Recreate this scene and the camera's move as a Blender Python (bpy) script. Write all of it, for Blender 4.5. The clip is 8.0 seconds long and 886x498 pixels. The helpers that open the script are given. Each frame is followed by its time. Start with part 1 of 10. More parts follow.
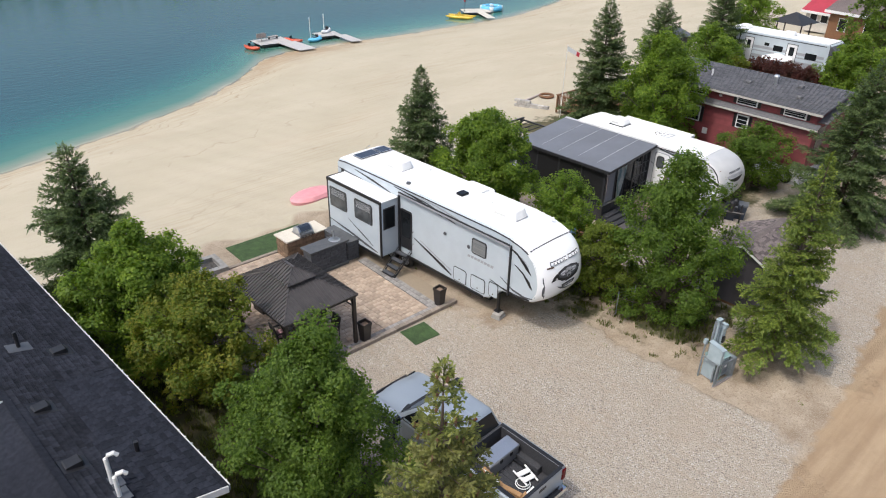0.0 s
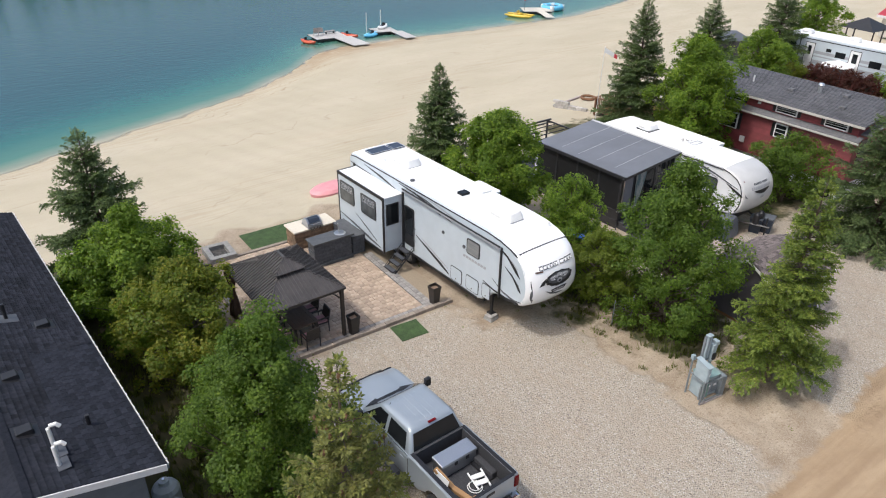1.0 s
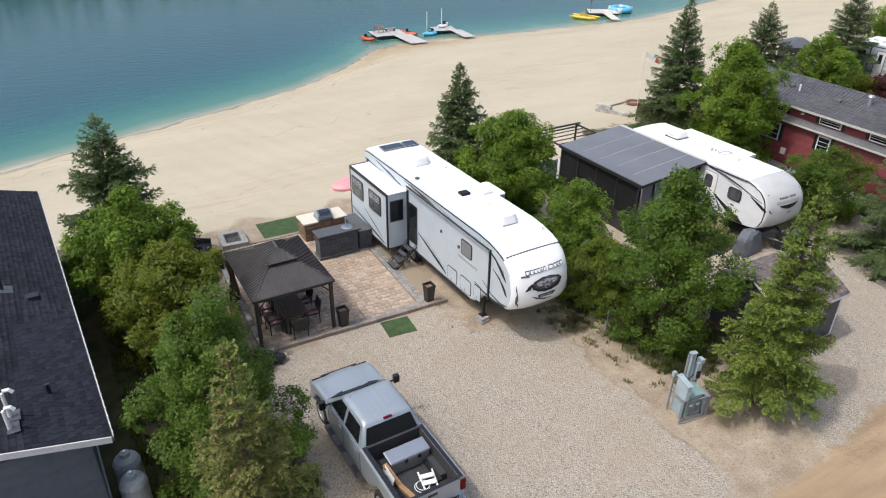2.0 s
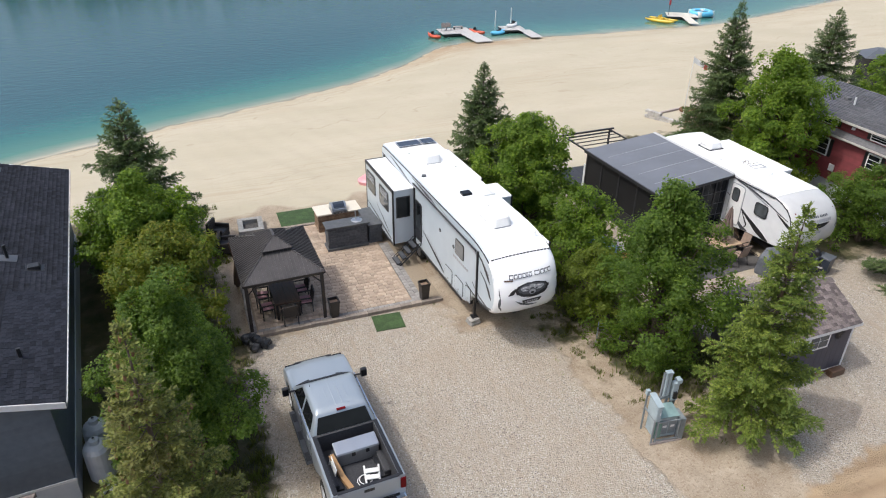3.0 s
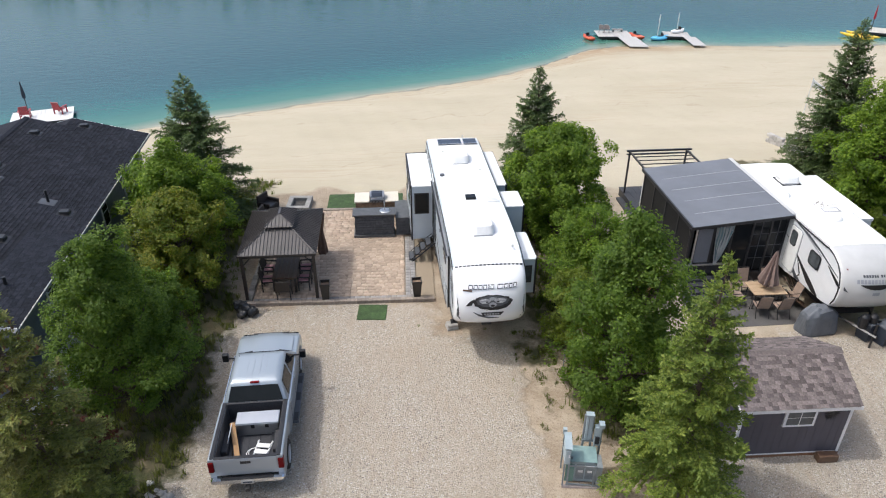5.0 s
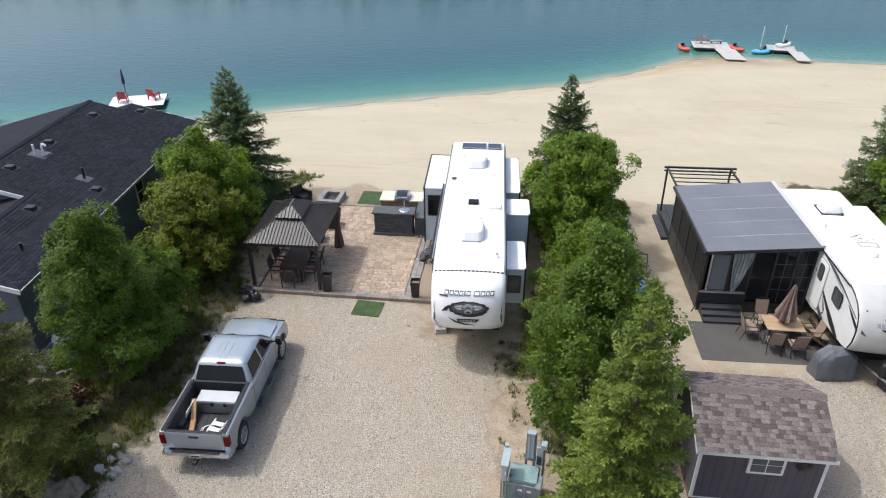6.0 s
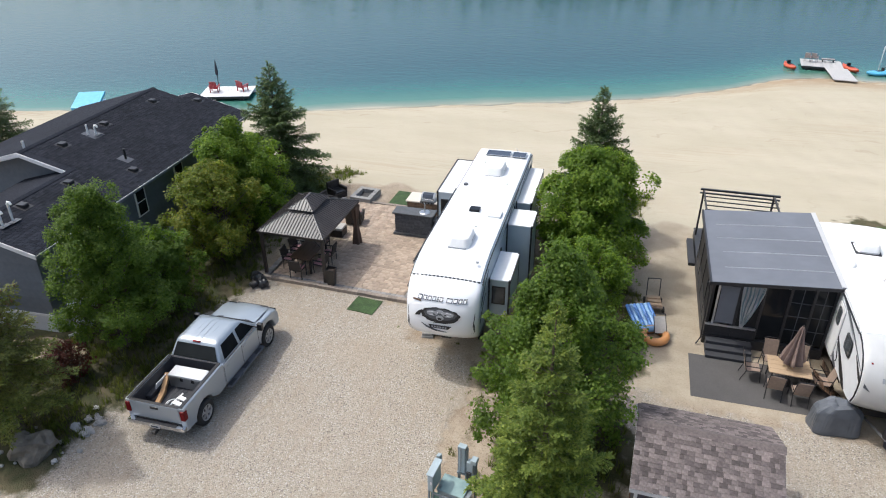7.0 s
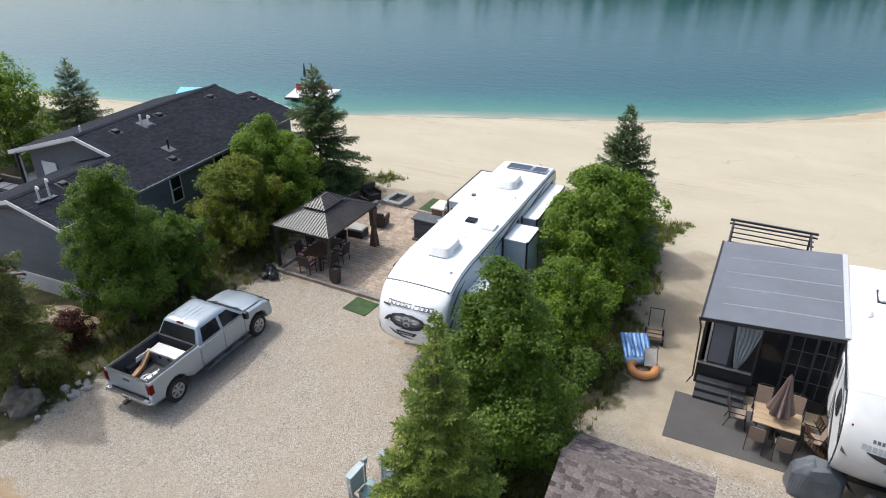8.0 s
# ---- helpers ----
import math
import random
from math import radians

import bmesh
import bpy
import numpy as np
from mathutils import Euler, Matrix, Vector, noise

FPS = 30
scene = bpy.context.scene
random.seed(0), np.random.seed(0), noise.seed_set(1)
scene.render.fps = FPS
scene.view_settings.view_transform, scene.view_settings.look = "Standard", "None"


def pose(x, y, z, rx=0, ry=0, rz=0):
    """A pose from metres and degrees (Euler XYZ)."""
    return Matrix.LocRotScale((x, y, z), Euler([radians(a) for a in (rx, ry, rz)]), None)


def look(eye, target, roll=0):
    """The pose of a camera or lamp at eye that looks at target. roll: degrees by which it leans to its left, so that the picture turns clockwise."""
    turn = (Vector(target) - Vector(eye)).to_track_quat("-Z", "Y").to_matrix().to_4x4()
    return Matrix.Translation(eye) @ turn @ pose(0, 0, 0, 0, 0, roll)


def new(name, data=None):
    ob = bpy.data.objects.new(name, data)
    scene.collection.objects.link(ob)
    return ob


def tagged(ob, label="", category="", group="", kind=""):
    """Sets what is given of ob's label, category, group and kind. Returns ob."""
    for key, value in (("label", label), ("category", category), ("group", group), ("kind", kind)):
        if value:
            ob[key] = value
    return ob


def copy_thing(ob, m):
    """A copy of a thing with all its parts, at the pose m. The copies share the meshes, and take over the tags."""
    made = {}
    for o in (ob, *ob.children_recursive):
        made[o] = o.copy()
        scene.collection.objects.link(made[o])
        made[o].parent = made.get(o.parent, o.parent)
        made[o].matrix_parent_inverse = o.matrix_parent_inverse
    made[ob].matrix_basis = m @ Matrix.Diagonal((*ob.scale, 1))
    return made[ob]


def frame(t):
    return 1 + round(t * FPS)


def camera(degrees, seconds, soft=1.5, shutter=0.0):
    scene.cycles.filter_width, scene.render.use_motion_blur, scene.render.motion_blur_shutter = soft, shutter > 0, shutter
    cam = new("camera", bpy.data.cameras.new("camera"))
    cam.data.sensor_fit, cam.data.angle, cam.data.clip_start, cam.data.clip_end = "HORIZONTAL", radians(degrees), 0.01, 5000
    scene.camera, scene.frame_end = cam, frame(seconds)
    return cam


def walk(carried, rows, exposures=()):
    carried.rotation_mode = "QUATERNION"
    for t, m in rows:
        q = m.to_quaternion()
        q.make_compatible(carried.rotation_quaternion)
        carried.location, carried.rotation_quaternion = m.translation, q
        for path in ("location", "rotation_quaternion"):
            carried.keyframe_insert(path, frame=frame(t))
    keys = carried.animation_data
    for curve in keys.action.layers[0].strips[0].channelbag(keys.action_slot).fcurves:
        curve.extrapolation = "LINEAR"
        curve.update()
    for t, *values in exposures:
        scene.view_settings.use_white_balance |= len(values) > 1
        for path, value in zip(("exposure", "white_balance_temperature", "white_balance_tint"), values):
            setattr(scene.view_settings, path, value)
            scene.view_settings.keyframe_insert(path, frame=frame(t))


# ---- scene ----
cam = camera(65.5, 8.0, soft=1.1)
PATH = [
    (0, (0.055, -0.414, 15.310), (1.226, 0.885, 14.338), 1.10),
    (0.25, (0.569, -0.834, 15.341), (1.702, 0.495, 14.366), 1.03),
    (0.5, (1.098, -1.257, 15.362), (2.193, 0.102, 14.385), 1.00),
    (0.75, (1.642, -1.681, 15.375), (2.698, -0.294, 14.396), 1.00),
    (1, (2.205, -2.099, 15.386), (3.222, -0.684, 14.406), 1.00),
    (1.25, (2.792, -2.505, 15.400), (3.768, -1.062, 14.418), 0.96),
    (1.5, (3.406, -2.901, 15.412), (4.339, -1.430, 14.429), 0.90),
    (1.75, (4.051, -3.291, 15.418), (4.939, -1.792, 14.434), 0.85),
    (2, (4.728, -3.671, 15.419), (5.567, -2.145, 14.434), 0.81),
    (2.25, (5.435, -4.037, 15.418), (6.224, -2.486, 14.432), 0.78),
    (2.5, (6.172, -4.385, 15.420), (6.908, -2.809, 14.433), 0.75),
    (2.75, (6.938, -4.711, 15.427), (7.619, -3.112, 14.439), 0.73),
    (3, (7.733, -5.011, 15.443), (8.357, -3.390, 14.453), 0.70),
    (3.25, (8.554, -5.281, 15.469), (9.120, -3.640, 14.476), 0.66),
    (3.5, (9.395, -5.524, 15.496), (9.901, -3.865, 14.501), 0.60),
    (3.75, (10.252, -5.742, 15.517), (10.697, -4.066, 14.519), 0.50),
    (4, (11.137, -5.929, 15.536), (11.518, -4.239, 14.536), 0.40),
    (4.25, (12.062, -6.080, 15.559), (12.376, -4.378, 14.557), 0.34),
    (4.5, (13.024, -6.197, 15.577), (13.268, -4.485, 14.574), 0.30),
    (4.75, (14.014, -6.283, 15.583), (14.185, -4.563, 14.580), 0.24),
    (5, (15.027, -6.335, 15.577), (15.124, -4.609, 14.575), 0.16),
    (5.25, (16.059, -6.351, 15.564), (16.079, -4.621, 14.564), 0.07),
    (5.5, (17.105, -6.325, 15.549), (17.048, -4.594, 14.550), -0.03),
    (5.75, (18.160, -6.254, 15.534), (18.025, -4.526, 14.538), -0.12),
    (6, (19.221, -6.135, 15.525), (19.007, -4.413, 14.531), -0.20),
    (6.25, (20.282, -5.964, 15.523), (19.990, -4.252, 14.531), -0.26),
    (6.5, (21.340, -5.737, 15.520), (20.969, -4.039, 14.530), -0.30),
    (6.75, (22.392, -5.455, 15.507), (21.942, -3.775, 14.520), -0.31),
    (7, (23.437, -5.130, 15.480), (22.909, -3.470, 14.498), -0.30),
    (7.25, (24.478, -4.770, 15.438), (23.872, -3.133, 14.464), -0.29),
    (7.5, (25.520, -4.360, 15.392), (24.837, -2.748, 14.426), -0.30),
    (7.75, (26.568, -3.881, 15.351), (25.808, -2.300, 14.393), -0.34),
    (8, (27.622, -3.331, 15.317), (26.785, -1.784, 14.366), -0.40),
]
walk(cam, [(t, look(eye, target, roll)) for t, eye, target, roll in PATH], exposures=((0, -0.08, 6400, 9.0), (3.5, -0.01, 6350, 8.5), (6, 0.05, 6300, 8.0), (8, 0.07, 6250, 7.0)))

# ---- daylight: high sun over the house side, hazy sky ----
world = bpy.data.worlds.new("sky")
scene.world = world
world.use_nodes = True
_nt = world.node_tree
_sky = _nt.nodes.new("ShaderNodeTexSky")
_sky.sky_type = "NISHITA"
_sky.sun_disc = False
_sky.sun_elevation = radians(60)
_sky.sun_rotation = radians(270)
_sky.dust_density = 5.0
_sky.ozone_density = 1.0
_nt.links.new(_sky.outputs[0], _nt.nodes["Background"].inputs[0])
_nt.nodes["Background"].inputs[1].default_value = 0.215
sun = new("sun", bpy.data.lights.new("sun", "SUN"))
sun.data.energy, sun.data.angle, sun.data.color = 1.95, radians(1.2), (1.0, 1.0, 0.98)
sun.matrix_world = look((-57, 5, 100), (0, 0, 0))


# ---- builders ----
def part(name, bm, material, parent=None, label="", smooth=False):
    """Links a bmesh as one mesh object, under a thing or a part."""
    me = bpy.data.meshes.new(name)
    bmesh.ops.recalc_face_normals(bm, faces=bm.faces[:])
    bm.to_mesh(me)
    bm.free()
    me.materials.append(material)
    if smooth:
        me.polygons.foreach_set("use_smooth", [True] * len(me.polygons))
    ob = new(name, me)
    if parent:
        ob.parent = parent
    return tagged(ob, label)


def soup(name, verts, faces, material, parent=None, label="", kind="", smooth=False):
    """Links plain vertex and face arrays as one mesh object."""
    me = bpy.data.meshes.new(name)
    verts, faces = np.asarray(verts, np.float32), np.asarray(faces, np.int32)
    me.vertices.add(len(verts))
    me.vertices.foreach_set("co", verts.reshape(-1))
    me.loops.add(faces.size)
    me.loops.foreach_set("vertex_index", faces.reshape(-1))
    me.polygons.add(len(faces))
    me.polygons.foreach_set("loop_start", np.arange(0, faces.size, faces.shape[1], dtype=np.int32))
    me.update(calc_edges=True)
    me.validate()
    me.materials.append(material)
    if smooth:
        me.polygons.foreach_set("use_smooth", [True] * len(me.polygons))
    ob = new(name, me)
    if parent:
        ob.parent = parent
    return tagged(ob, label, kind=kind)


def thing(name, label, category, m=None, group="", kind=""):
    """An empty at the base of a thing."""
    ob = new(name)
    ob.matrix_basis = m if m is not None else Matrix()
    return tagged(ob, label, category, group, kind)


def box(bm, x0, x1, y0, y1, z0, z1, bev=0.0, m=None):
    mm = Matrix.LocRotScale(((x0 + x1) / 2, (y0 + y1) / 2, (z0 + z1) / 2), None, (abs(x1 - x0), abs(y1 - y0), abs(z1 - z0)))
    if m is not None:
        mm = m @ mm
    vs = bmesh.ops.create_cube(bm, size=1, matrix=mm)["verts"]
    if bev > 0:
        es = list({e for v in vs for e in v.link_edges})
        bmesh.ops.bevel(bm, geom=es, offset=bev, segments=2, affect="EDGES", profile=0.6)
    return bm


def B(x0, x1, y0, y1, z0, z1, bev=0.0, m=None):
    return box(bmesh.new(), x0, x1, y0, y1, z0, z1, bev, m)


def tube(bm, pts, radii, n=8, cap=True):
    """A tube along points, tapered by radii."""
    pts = [Vector(p) for p in pts]
    if not hasattr(radii, "__len__"):
        radii = [radii] * len(pts)
    rings = []
    for i, p in enumerate(pts):
        d = (pts[min(i + 1, len(pts) - 1)] - pts[max(i - 1, 0)]).normalized()
        a = Vector((0, 0, 1)) if abs(d.z) < 0.9 else Vector((1, 0, 0))
        u = d.cross(a).normalized()
        w = d.cross(u)
        rings.append([bm.verts.new(p + radii[i] * (math.cos(2 * math.pi * k / n) * u + math.sin(2 * math.pi * k / n) * w)) for k in range(n)])
    for r0, r1 in zip(rings, rings[1:]):
        for k in range(n):
            bm.faces.new((r0[k], r0[(k + 1) % n], r1[(k + 1) % n], r1[k]))
    if cap:
        bm.faces.new(rings[0])
        bm.faces.new(rings[-1])
    return bm


def loft(bm, rings, cap=True):
    """Skins closed rings of equal length."""
    rs = [[bm.verts.new(p) for p in r] for r in rings]
    n = len(rs[0])
    for r0, r1 in zip(rs, rs[1:]):
        for k in range(n):
            bm.faces.new((r0[k], r0[(k + 1) % n], r1[(k + 1) % n], r1[k]))
    if cap:
        bm.faces.new(rs[0])
        bm.faces.new(rs[-1])
    return bm


def inset_poly(poly, d):
    """A closed polygon moved inwards by d at every corner."""
    n = len(poly)
    area = sum(poly[i][0] * poly[(i + 1) % n][1] - poly[(i + 1) % n][0] * poly[i][1] for i in range(n))
    s = 1 if area > 0 else -1
    out = []
    for i in range(n):
        a, b, c = Vector(poly[i - 1]), Vector(poly[i]), Vector(poly[(i + 1) % n])
        e0, e1 = (b - a).normalized(), (c - b).normalized()
        nn = Vector((-(e0.y + e1.y), e0.x + e1.x)) * s
        if nn.length > 1e-6:
            nn.normalize()
        out.append((b.x + nn.x * d, b.y + nn.y * d))
    return out


def side_solid(bm, profile, stations, crown=0.0):
    """A solid from a side profile of (y, z), skinned across x through stations of (x, inset)."""
    rings = []
    half = max(abs(x) for x, _ in stations)
    zmax = max(z for _, z in profile)
    for x, d in stations:
        pr = inset_poly(profile, d) if d else profile
        rings.append([(x, y, z + (crown * (1 - (x / half) ** 2) if z > zmax - 0.25 else 0)) for y, z in pr])
    return loft(bm, rings)


def plate(bm, pts, thick, normal):
    """A flat polygon pushed out along a normal."""
    nv = Vector(normal).normalized() * thick
    a = [bm.verts.new(Vector(p)) for p in pts]
    b = [bm.verts.new(Vector(p) + nv) for p in pts]
    n = len(pts)
    bm.faces.new(a)
    bm.faces.new(b)
    for k in range(n):
        bm.faces.new((a[k], a[(k + 1) % n], b[(k + 1) % n], b[k]))
    return bm


def disc(bm, c, r, thick, axis="z", n=20, r2=None):
    m = {"z": Matrix(), "x": Matrix.Rotation(radians(90), 4, "Y"), "y": Matrix.Rotation(radians(90), 4, "X")}[axis]
    bmesh.ops.create_cone(bm, cap_ends=True, segments=n, radius1=r, radius2=r if r2 is None else r2, depth=thick, matrix=Matrix.Translation(c) @ m)
    return bm


def ring_torus(bm, c, R, r, n=28, k=10, sx=1.0, sy=1.0, flat=1.0):
    """A lying inflated ring."""
    vs = [[bm.verts.new((c[0] + sx * (R + r * math.cos(2 * math.pi * j / k)) * math.cos(2 * math.pi * i / n),
                         c[1] + sy * (R + r * math.cos(2 * math.pi * j / k)) * math.sin(2 * math.pi * i / n),
                         c[2] + flat * r * math.sin(2 * math.pi * j / k))) for j in range(k)] for i in range(n)]
    for i in range(n):
        for j in range(k):
            bm.faces.new((vs[i][j], vs[(i + 1) % n][j], vs[(i + 1) % n][(j + 1) % k], vs[i][(j + 1) % k]))
    return bm


def blob(bm, c, r, seed=0, rough=0.2, sub=3, scale=1.0):
    """A lumpy stone or bundle of radii r."""
    vs = bmesh.ops.create_icosphere(bm, subdivisions=sub, radius=1)["verts"]
    for v in vs:
        k = 1 + rough * noise.noise(v.co * 1.3 * scale + Vector((seed * 7.1, seed * 3.3, 0))) + 0.4 * rough * noise.noise(v.co * 3.7 * scale + Vector((0, seed * 5.7, 2)))
        v.co = Vector((c[0] + v.co.x * r[0] * k, c[1] + v.co.y * r[1] * k, c[2] + v.co.z * r[2] * k))
    return bm


# ---- materials ----
def col(r, g, b):
    return (r, g, b, 1.0)


def surf(name, c1, c2=None, scale=6.0, rough=0.6, metal=0.0, bump=0.0, bscale=60.0, stain=0.0, sscale=0.7, island=0.0, objrand=0.0,
         coat=0.0, stretch=(1, 1, 1), rough2=None, spec=0.5, trans=0.0):
    """A procedural surface: grain between two colours, broad stains, fine relief, and chance tone by piece."""
    m = bpy.data.materials.new(name)
    m.use_nodes = True
    nt = m.node_tree
    N, L = nt.nodes, nt.links
    bsdf = N["Principled BSDF"]
    tc = N.new("ShaderNodeTexCoord")
    mp = N.new("ShaderNodeMapping")
    mp.inputs["Scale"].default_value = stretch
    L.new(tc.outputs["Object"], mp.inputs[0])
    n1 = N.new("ShaderNodeTexNoise")
    n1.inputs["Scale"].default_value, n1.inputs["Detail"].default_value = scale, 5
    L.new(mp.outputs[0], n1.inputs["Vector"])
    ramp = N.new("ShaderNodeMapRange")
    ramp.inputs["From Min"].default_value, ramp.inputs["From Max"].default_value = 0.3, 0.7
    L.new(n1.outputs["Fac"], ramp.inputs[0])
    mx = N.new("ShaderNodeMix")
    mx.data_type = "RGBA"
    L.new(ramp.outputs[0], mx.inputs["Factor"])
    mx.inputs["A"].default_value, mx.inputs["B"].default_value = col(*c1), col(*(c2 or c1))
    out = mx.outputs["Result"]
    hsv = N.new("ShaderNodeHueSaturation")
    L.new(out, hsv.inputs["Color"])
    val = None
    if stain:
        n2 = N.new("ShaderNodeTexNoise")
        n2.inputs["Scale"].default_value, n2.inputs["Detail"].default_value = sscale, 6
        L.new(tc.outputs["Object"], n2.inputs["Vector"])
        r2 = N.new("ShaderNodeMapRange")
        r2.inputs["From Min"].default_value, r2.inputs["From Max"].default_value = 0.3, 0.7
        r2.inputs["To Min"].default_value, r2.inputs["To Max"].default_value = 1 - stain, 1 + stain * 0.5
        L.new(n2.outputs["Fac"], r2.inputs[0])
        val = r2.outputs[0]
    for amount, socket in ((island, "island"), (objrand, "object")):
        if amount:
            g = N.new("ShaderNodeNewGeometry" if socket == "island" else "ShaderNodeObjectInfo")
            r3 = N.new("ShaderNodeMapRange")
            r3.inputs["To Min"].default_value, r3.inputs["To Max"].default_value = 1 - amount, 1 + amount
            L.new(g.outputs["Random Per Island" if socket == "island" else "Random"], r3.inputs[0])
            if val is None:
                val = r3.outputs[0]
            else:
                mu = N.new("ShaderNodeMath")
                mu.operation = "MULTIPLY"
                L.new(val, mu.inputs[0])
                L.new(r3.outputs[0], mu.inputs[1])
                val = mu.outputs[0]
    if val is not None:
        L.new(val, hsv.inputs["Value"])
    L.new(hsv.outputs[0], bsdf.inputs["Base Color"])
    bsdf.inputs["Metallic"].default_value = metal
    bsdf.inputs["Specular IOR Level"].default_value = spec
    bsdf.inputs["Coat Weight"].default_value = coat
    bsdf.inputs["Coat Roughness"].default_value = 0.08
    rr = N.new("ShaderNodeMapRange")
    rr.inputs["To Min"].default_value, rr.inputs["To Max"].default_value = rough * 0.85, min(1, (rough2 or rough * 1.15))
    L.new(n1.outputs["Fac"], rr.inputs[0])
    L.new(rr.outputs[0], bsdf.inputs["Roughness"])
    if trans:
        bsdf.inputs["Transmission Weight"].default_value = trans
    if bump:
        n3 = N.new("ShaderNodeTexNoise")
        n3.inputs["Scale"].default_value, n3.inputs["Detail"].default_value = bscale, 3
        L.new(mp.outputs[0], n3.inputs["Vector"])
        bp = N.new("ShaderNodeBump")
        bp.inputs["Strength"].default_value, bp.inputs["Distance"].default_value = bump, 0.02
        L.new(n3.outputs["Fac"], bp.inputs["Height"])
        L.new(bp.outputs[0], bsdf.inputs["Normal"])
    return m


def ribbed(name, c1, c2, pitch, axis, rough=0.5, depth=0.01, strength=0.6, stain=0.15, metal=0.0):
    """A surface with fine parallel ribs of real pitch along one axis of the object."""
    m = surf(name, c1, c2, 3.0, rough, metal, stain=stain)
    nt = m.node_tree
    N, L = nt.nodes, nt.links
    tc = N.new("ShaderNodeTexCoord")
    sep = N.new("ShaderNodeSeparateXYZ")
    L.new(tc.outputs["Object"], sep.inputs[0])
    mu = N.new("ShaderNodeMath")
    mu.operation = "MULTIPLY"
    mu.inputs[1].default_value = 2 * math.pi / pitch
    L.new(sep.outputs[axis], mu.inputs[0])
    si = N.new("ShaderNodeMath")
    si.operation = "SINE"
    L.new(mu.outputs[0], si.inputs[0])
    bp = N.new("ShaderNodeBump")
    bp.inputs["Strength"].default_value, bp.inputs["Distance"].default_value = strength, depth
    L.new(si.outputs[0], bp.inputs["Height"])
    L.new(bp.outputs[0], N["Principled BSDF"].inputs["Normal"])
    return m


def leafy(name, c1, c2, c3, rough=0.5, scale=0.9, thin=0.5):
    """Foliage: tone by leaf and by clump, with light passing through."""
    m = bpy.data.materials.new(name)
    m.use_nodes = True
    nt = m.node_tree
    N, L = nt.nodes, nt.links
    bsdf = N["Principled BSDF"]
    geo = N.new("ShaderNodeNewGeometry")
    tc = N.new("ShaderNodeTexCoord")
    n1 = N.new("ShaderNodeTexNoise")
    n1.inputs["Scale"].default_value = scale
    L.new(tc.outputs["Object"], n1.inputs["Vector"])
    r1 = N.new("ShaderNodeMapRange")
    r1.inputs["From Min"].default_value, r1.inputs["From Max"].default_value = 0.35, 0.65
    L.new(n1.outputs["Fac"], r1.inputs[0])
    a = N.new("ShaderNodeMix")
    a.data_type = "RGBA"
    a.inputs["A"].default_value, a.inputs["B"].default_value = col(*c1), col(*c2)
    L.new(geo.outputs["Random Per Island"], a.inputs["Factor"])
    b = N.new("ShaderNodeMix")
    b.data_type = "RGBA"
    b.inputs["B"].default_value = col(*c3)
    L.new(a.outputs["Result"], b.inputs["A"])
    mu = N.new("ShaderNodeMath")
    mu.operation = "MULTIPLY"
    mu.inputs[1].default_value = 0.6
    L.new(r1.outputs[0], mu.inputs[0])
    L.new(mu.outputs[0], b.inputs["Factor"])
    L.new(b.outputs["Result"], bsdf.inputs["Base Color"])
    bsdf.inputs["Roughness"].default_value = rough
    bsdf.inputs["Specular IOR Level"].default_value = 0.24
    tr = N.new("ShaderNodeBsdfTranslucent")
    warm = N.new("ShaderNodeMix")
    warm.data_type, warm.blend_type = "RGBA", "MULTIPLY"
    warm.inputs["Factor"].default_value = 1.0
    warm.inputs["B"].default_value = col(1.85, 1.95, 0.8)
    L.new(b.outputs["Result"], warm.inputs["A"])
    L.new(warm.outputs["Result"], tr.inputs["Color"])
    ms = N.new("ShaderNodeMixShader")
    ms.inputs[0].default_value = thin
    L.new(bsdf.outputs[0], ms.inputs[1])
    L.new(tr.outputs[0], ms.inputs[2])
    L.new(ms.outputs[0], N["Material Output"].inputs[0])
    return m


# Blue-grey base for trailer walls and slide rooms, darker than cap and roof.
M_white = surf("pale_blue_grey_fibreglass", (0.465, 0.525, 0.57), (0.505, 0.565, 0.61), 2.0, 0.3, stain=0.05, coat=0.3)
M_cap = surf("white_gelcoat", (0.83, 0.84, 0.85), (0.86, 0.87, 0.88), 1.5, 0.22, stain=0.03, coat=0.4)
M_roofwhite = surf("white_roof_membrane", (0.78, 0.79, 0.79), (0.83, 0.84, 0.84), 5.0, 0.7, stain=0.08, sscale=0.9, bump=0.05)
M_plastic = surf("white_plastic", (0.78, 0.78, 0.76), (0.83, 0.83, 0.82), 9.0, 0.45, stain=0.06)
M_black = surf("black_trim", (0.012, 0.012, 0.014), (0.02, 0.02, 0.022), 12, 0.4, stain=0.1)
M_rubber = surf("black_rubber", (0.014, 0.014, 0.014), (0.028, 0.027, 0.026), 20, 0.85, bump=0.1, bscale=90)
M_glass = surf("dark_glass", (0.01, 0.012, 0.014), (0.016, 0.018, 0.02), 2, 0.05, spec=0.22)
M_tint = surf("tinted_pane", (0.05, 0.056, 0.06), (0.10, 0.11, 0.115), 3, 0.06, spec=0.5)
M_blindg = surf("pane_before_a_blind", (0.16, 0.17, 0.175), (0.24, 0.25, 0.25), 5, 0.08, spec=0.5, stretch=(1, 0.2, 8))
M_grey = surf("grey_graphic", (0.30, 0.31, 0.33), (0.34, 0.35, 0.37), 4, 0.35)
M_dgrey = surf("dark_grey_graphic", (0.06, 0.065, 0.075), (0.08, 0.085, 0.095), 4, 0.4)
M_navy = surf("navy_trim", (0.02, 0.03, 0.05), (0.03, 0.04, 0.06), 4, 0.4)
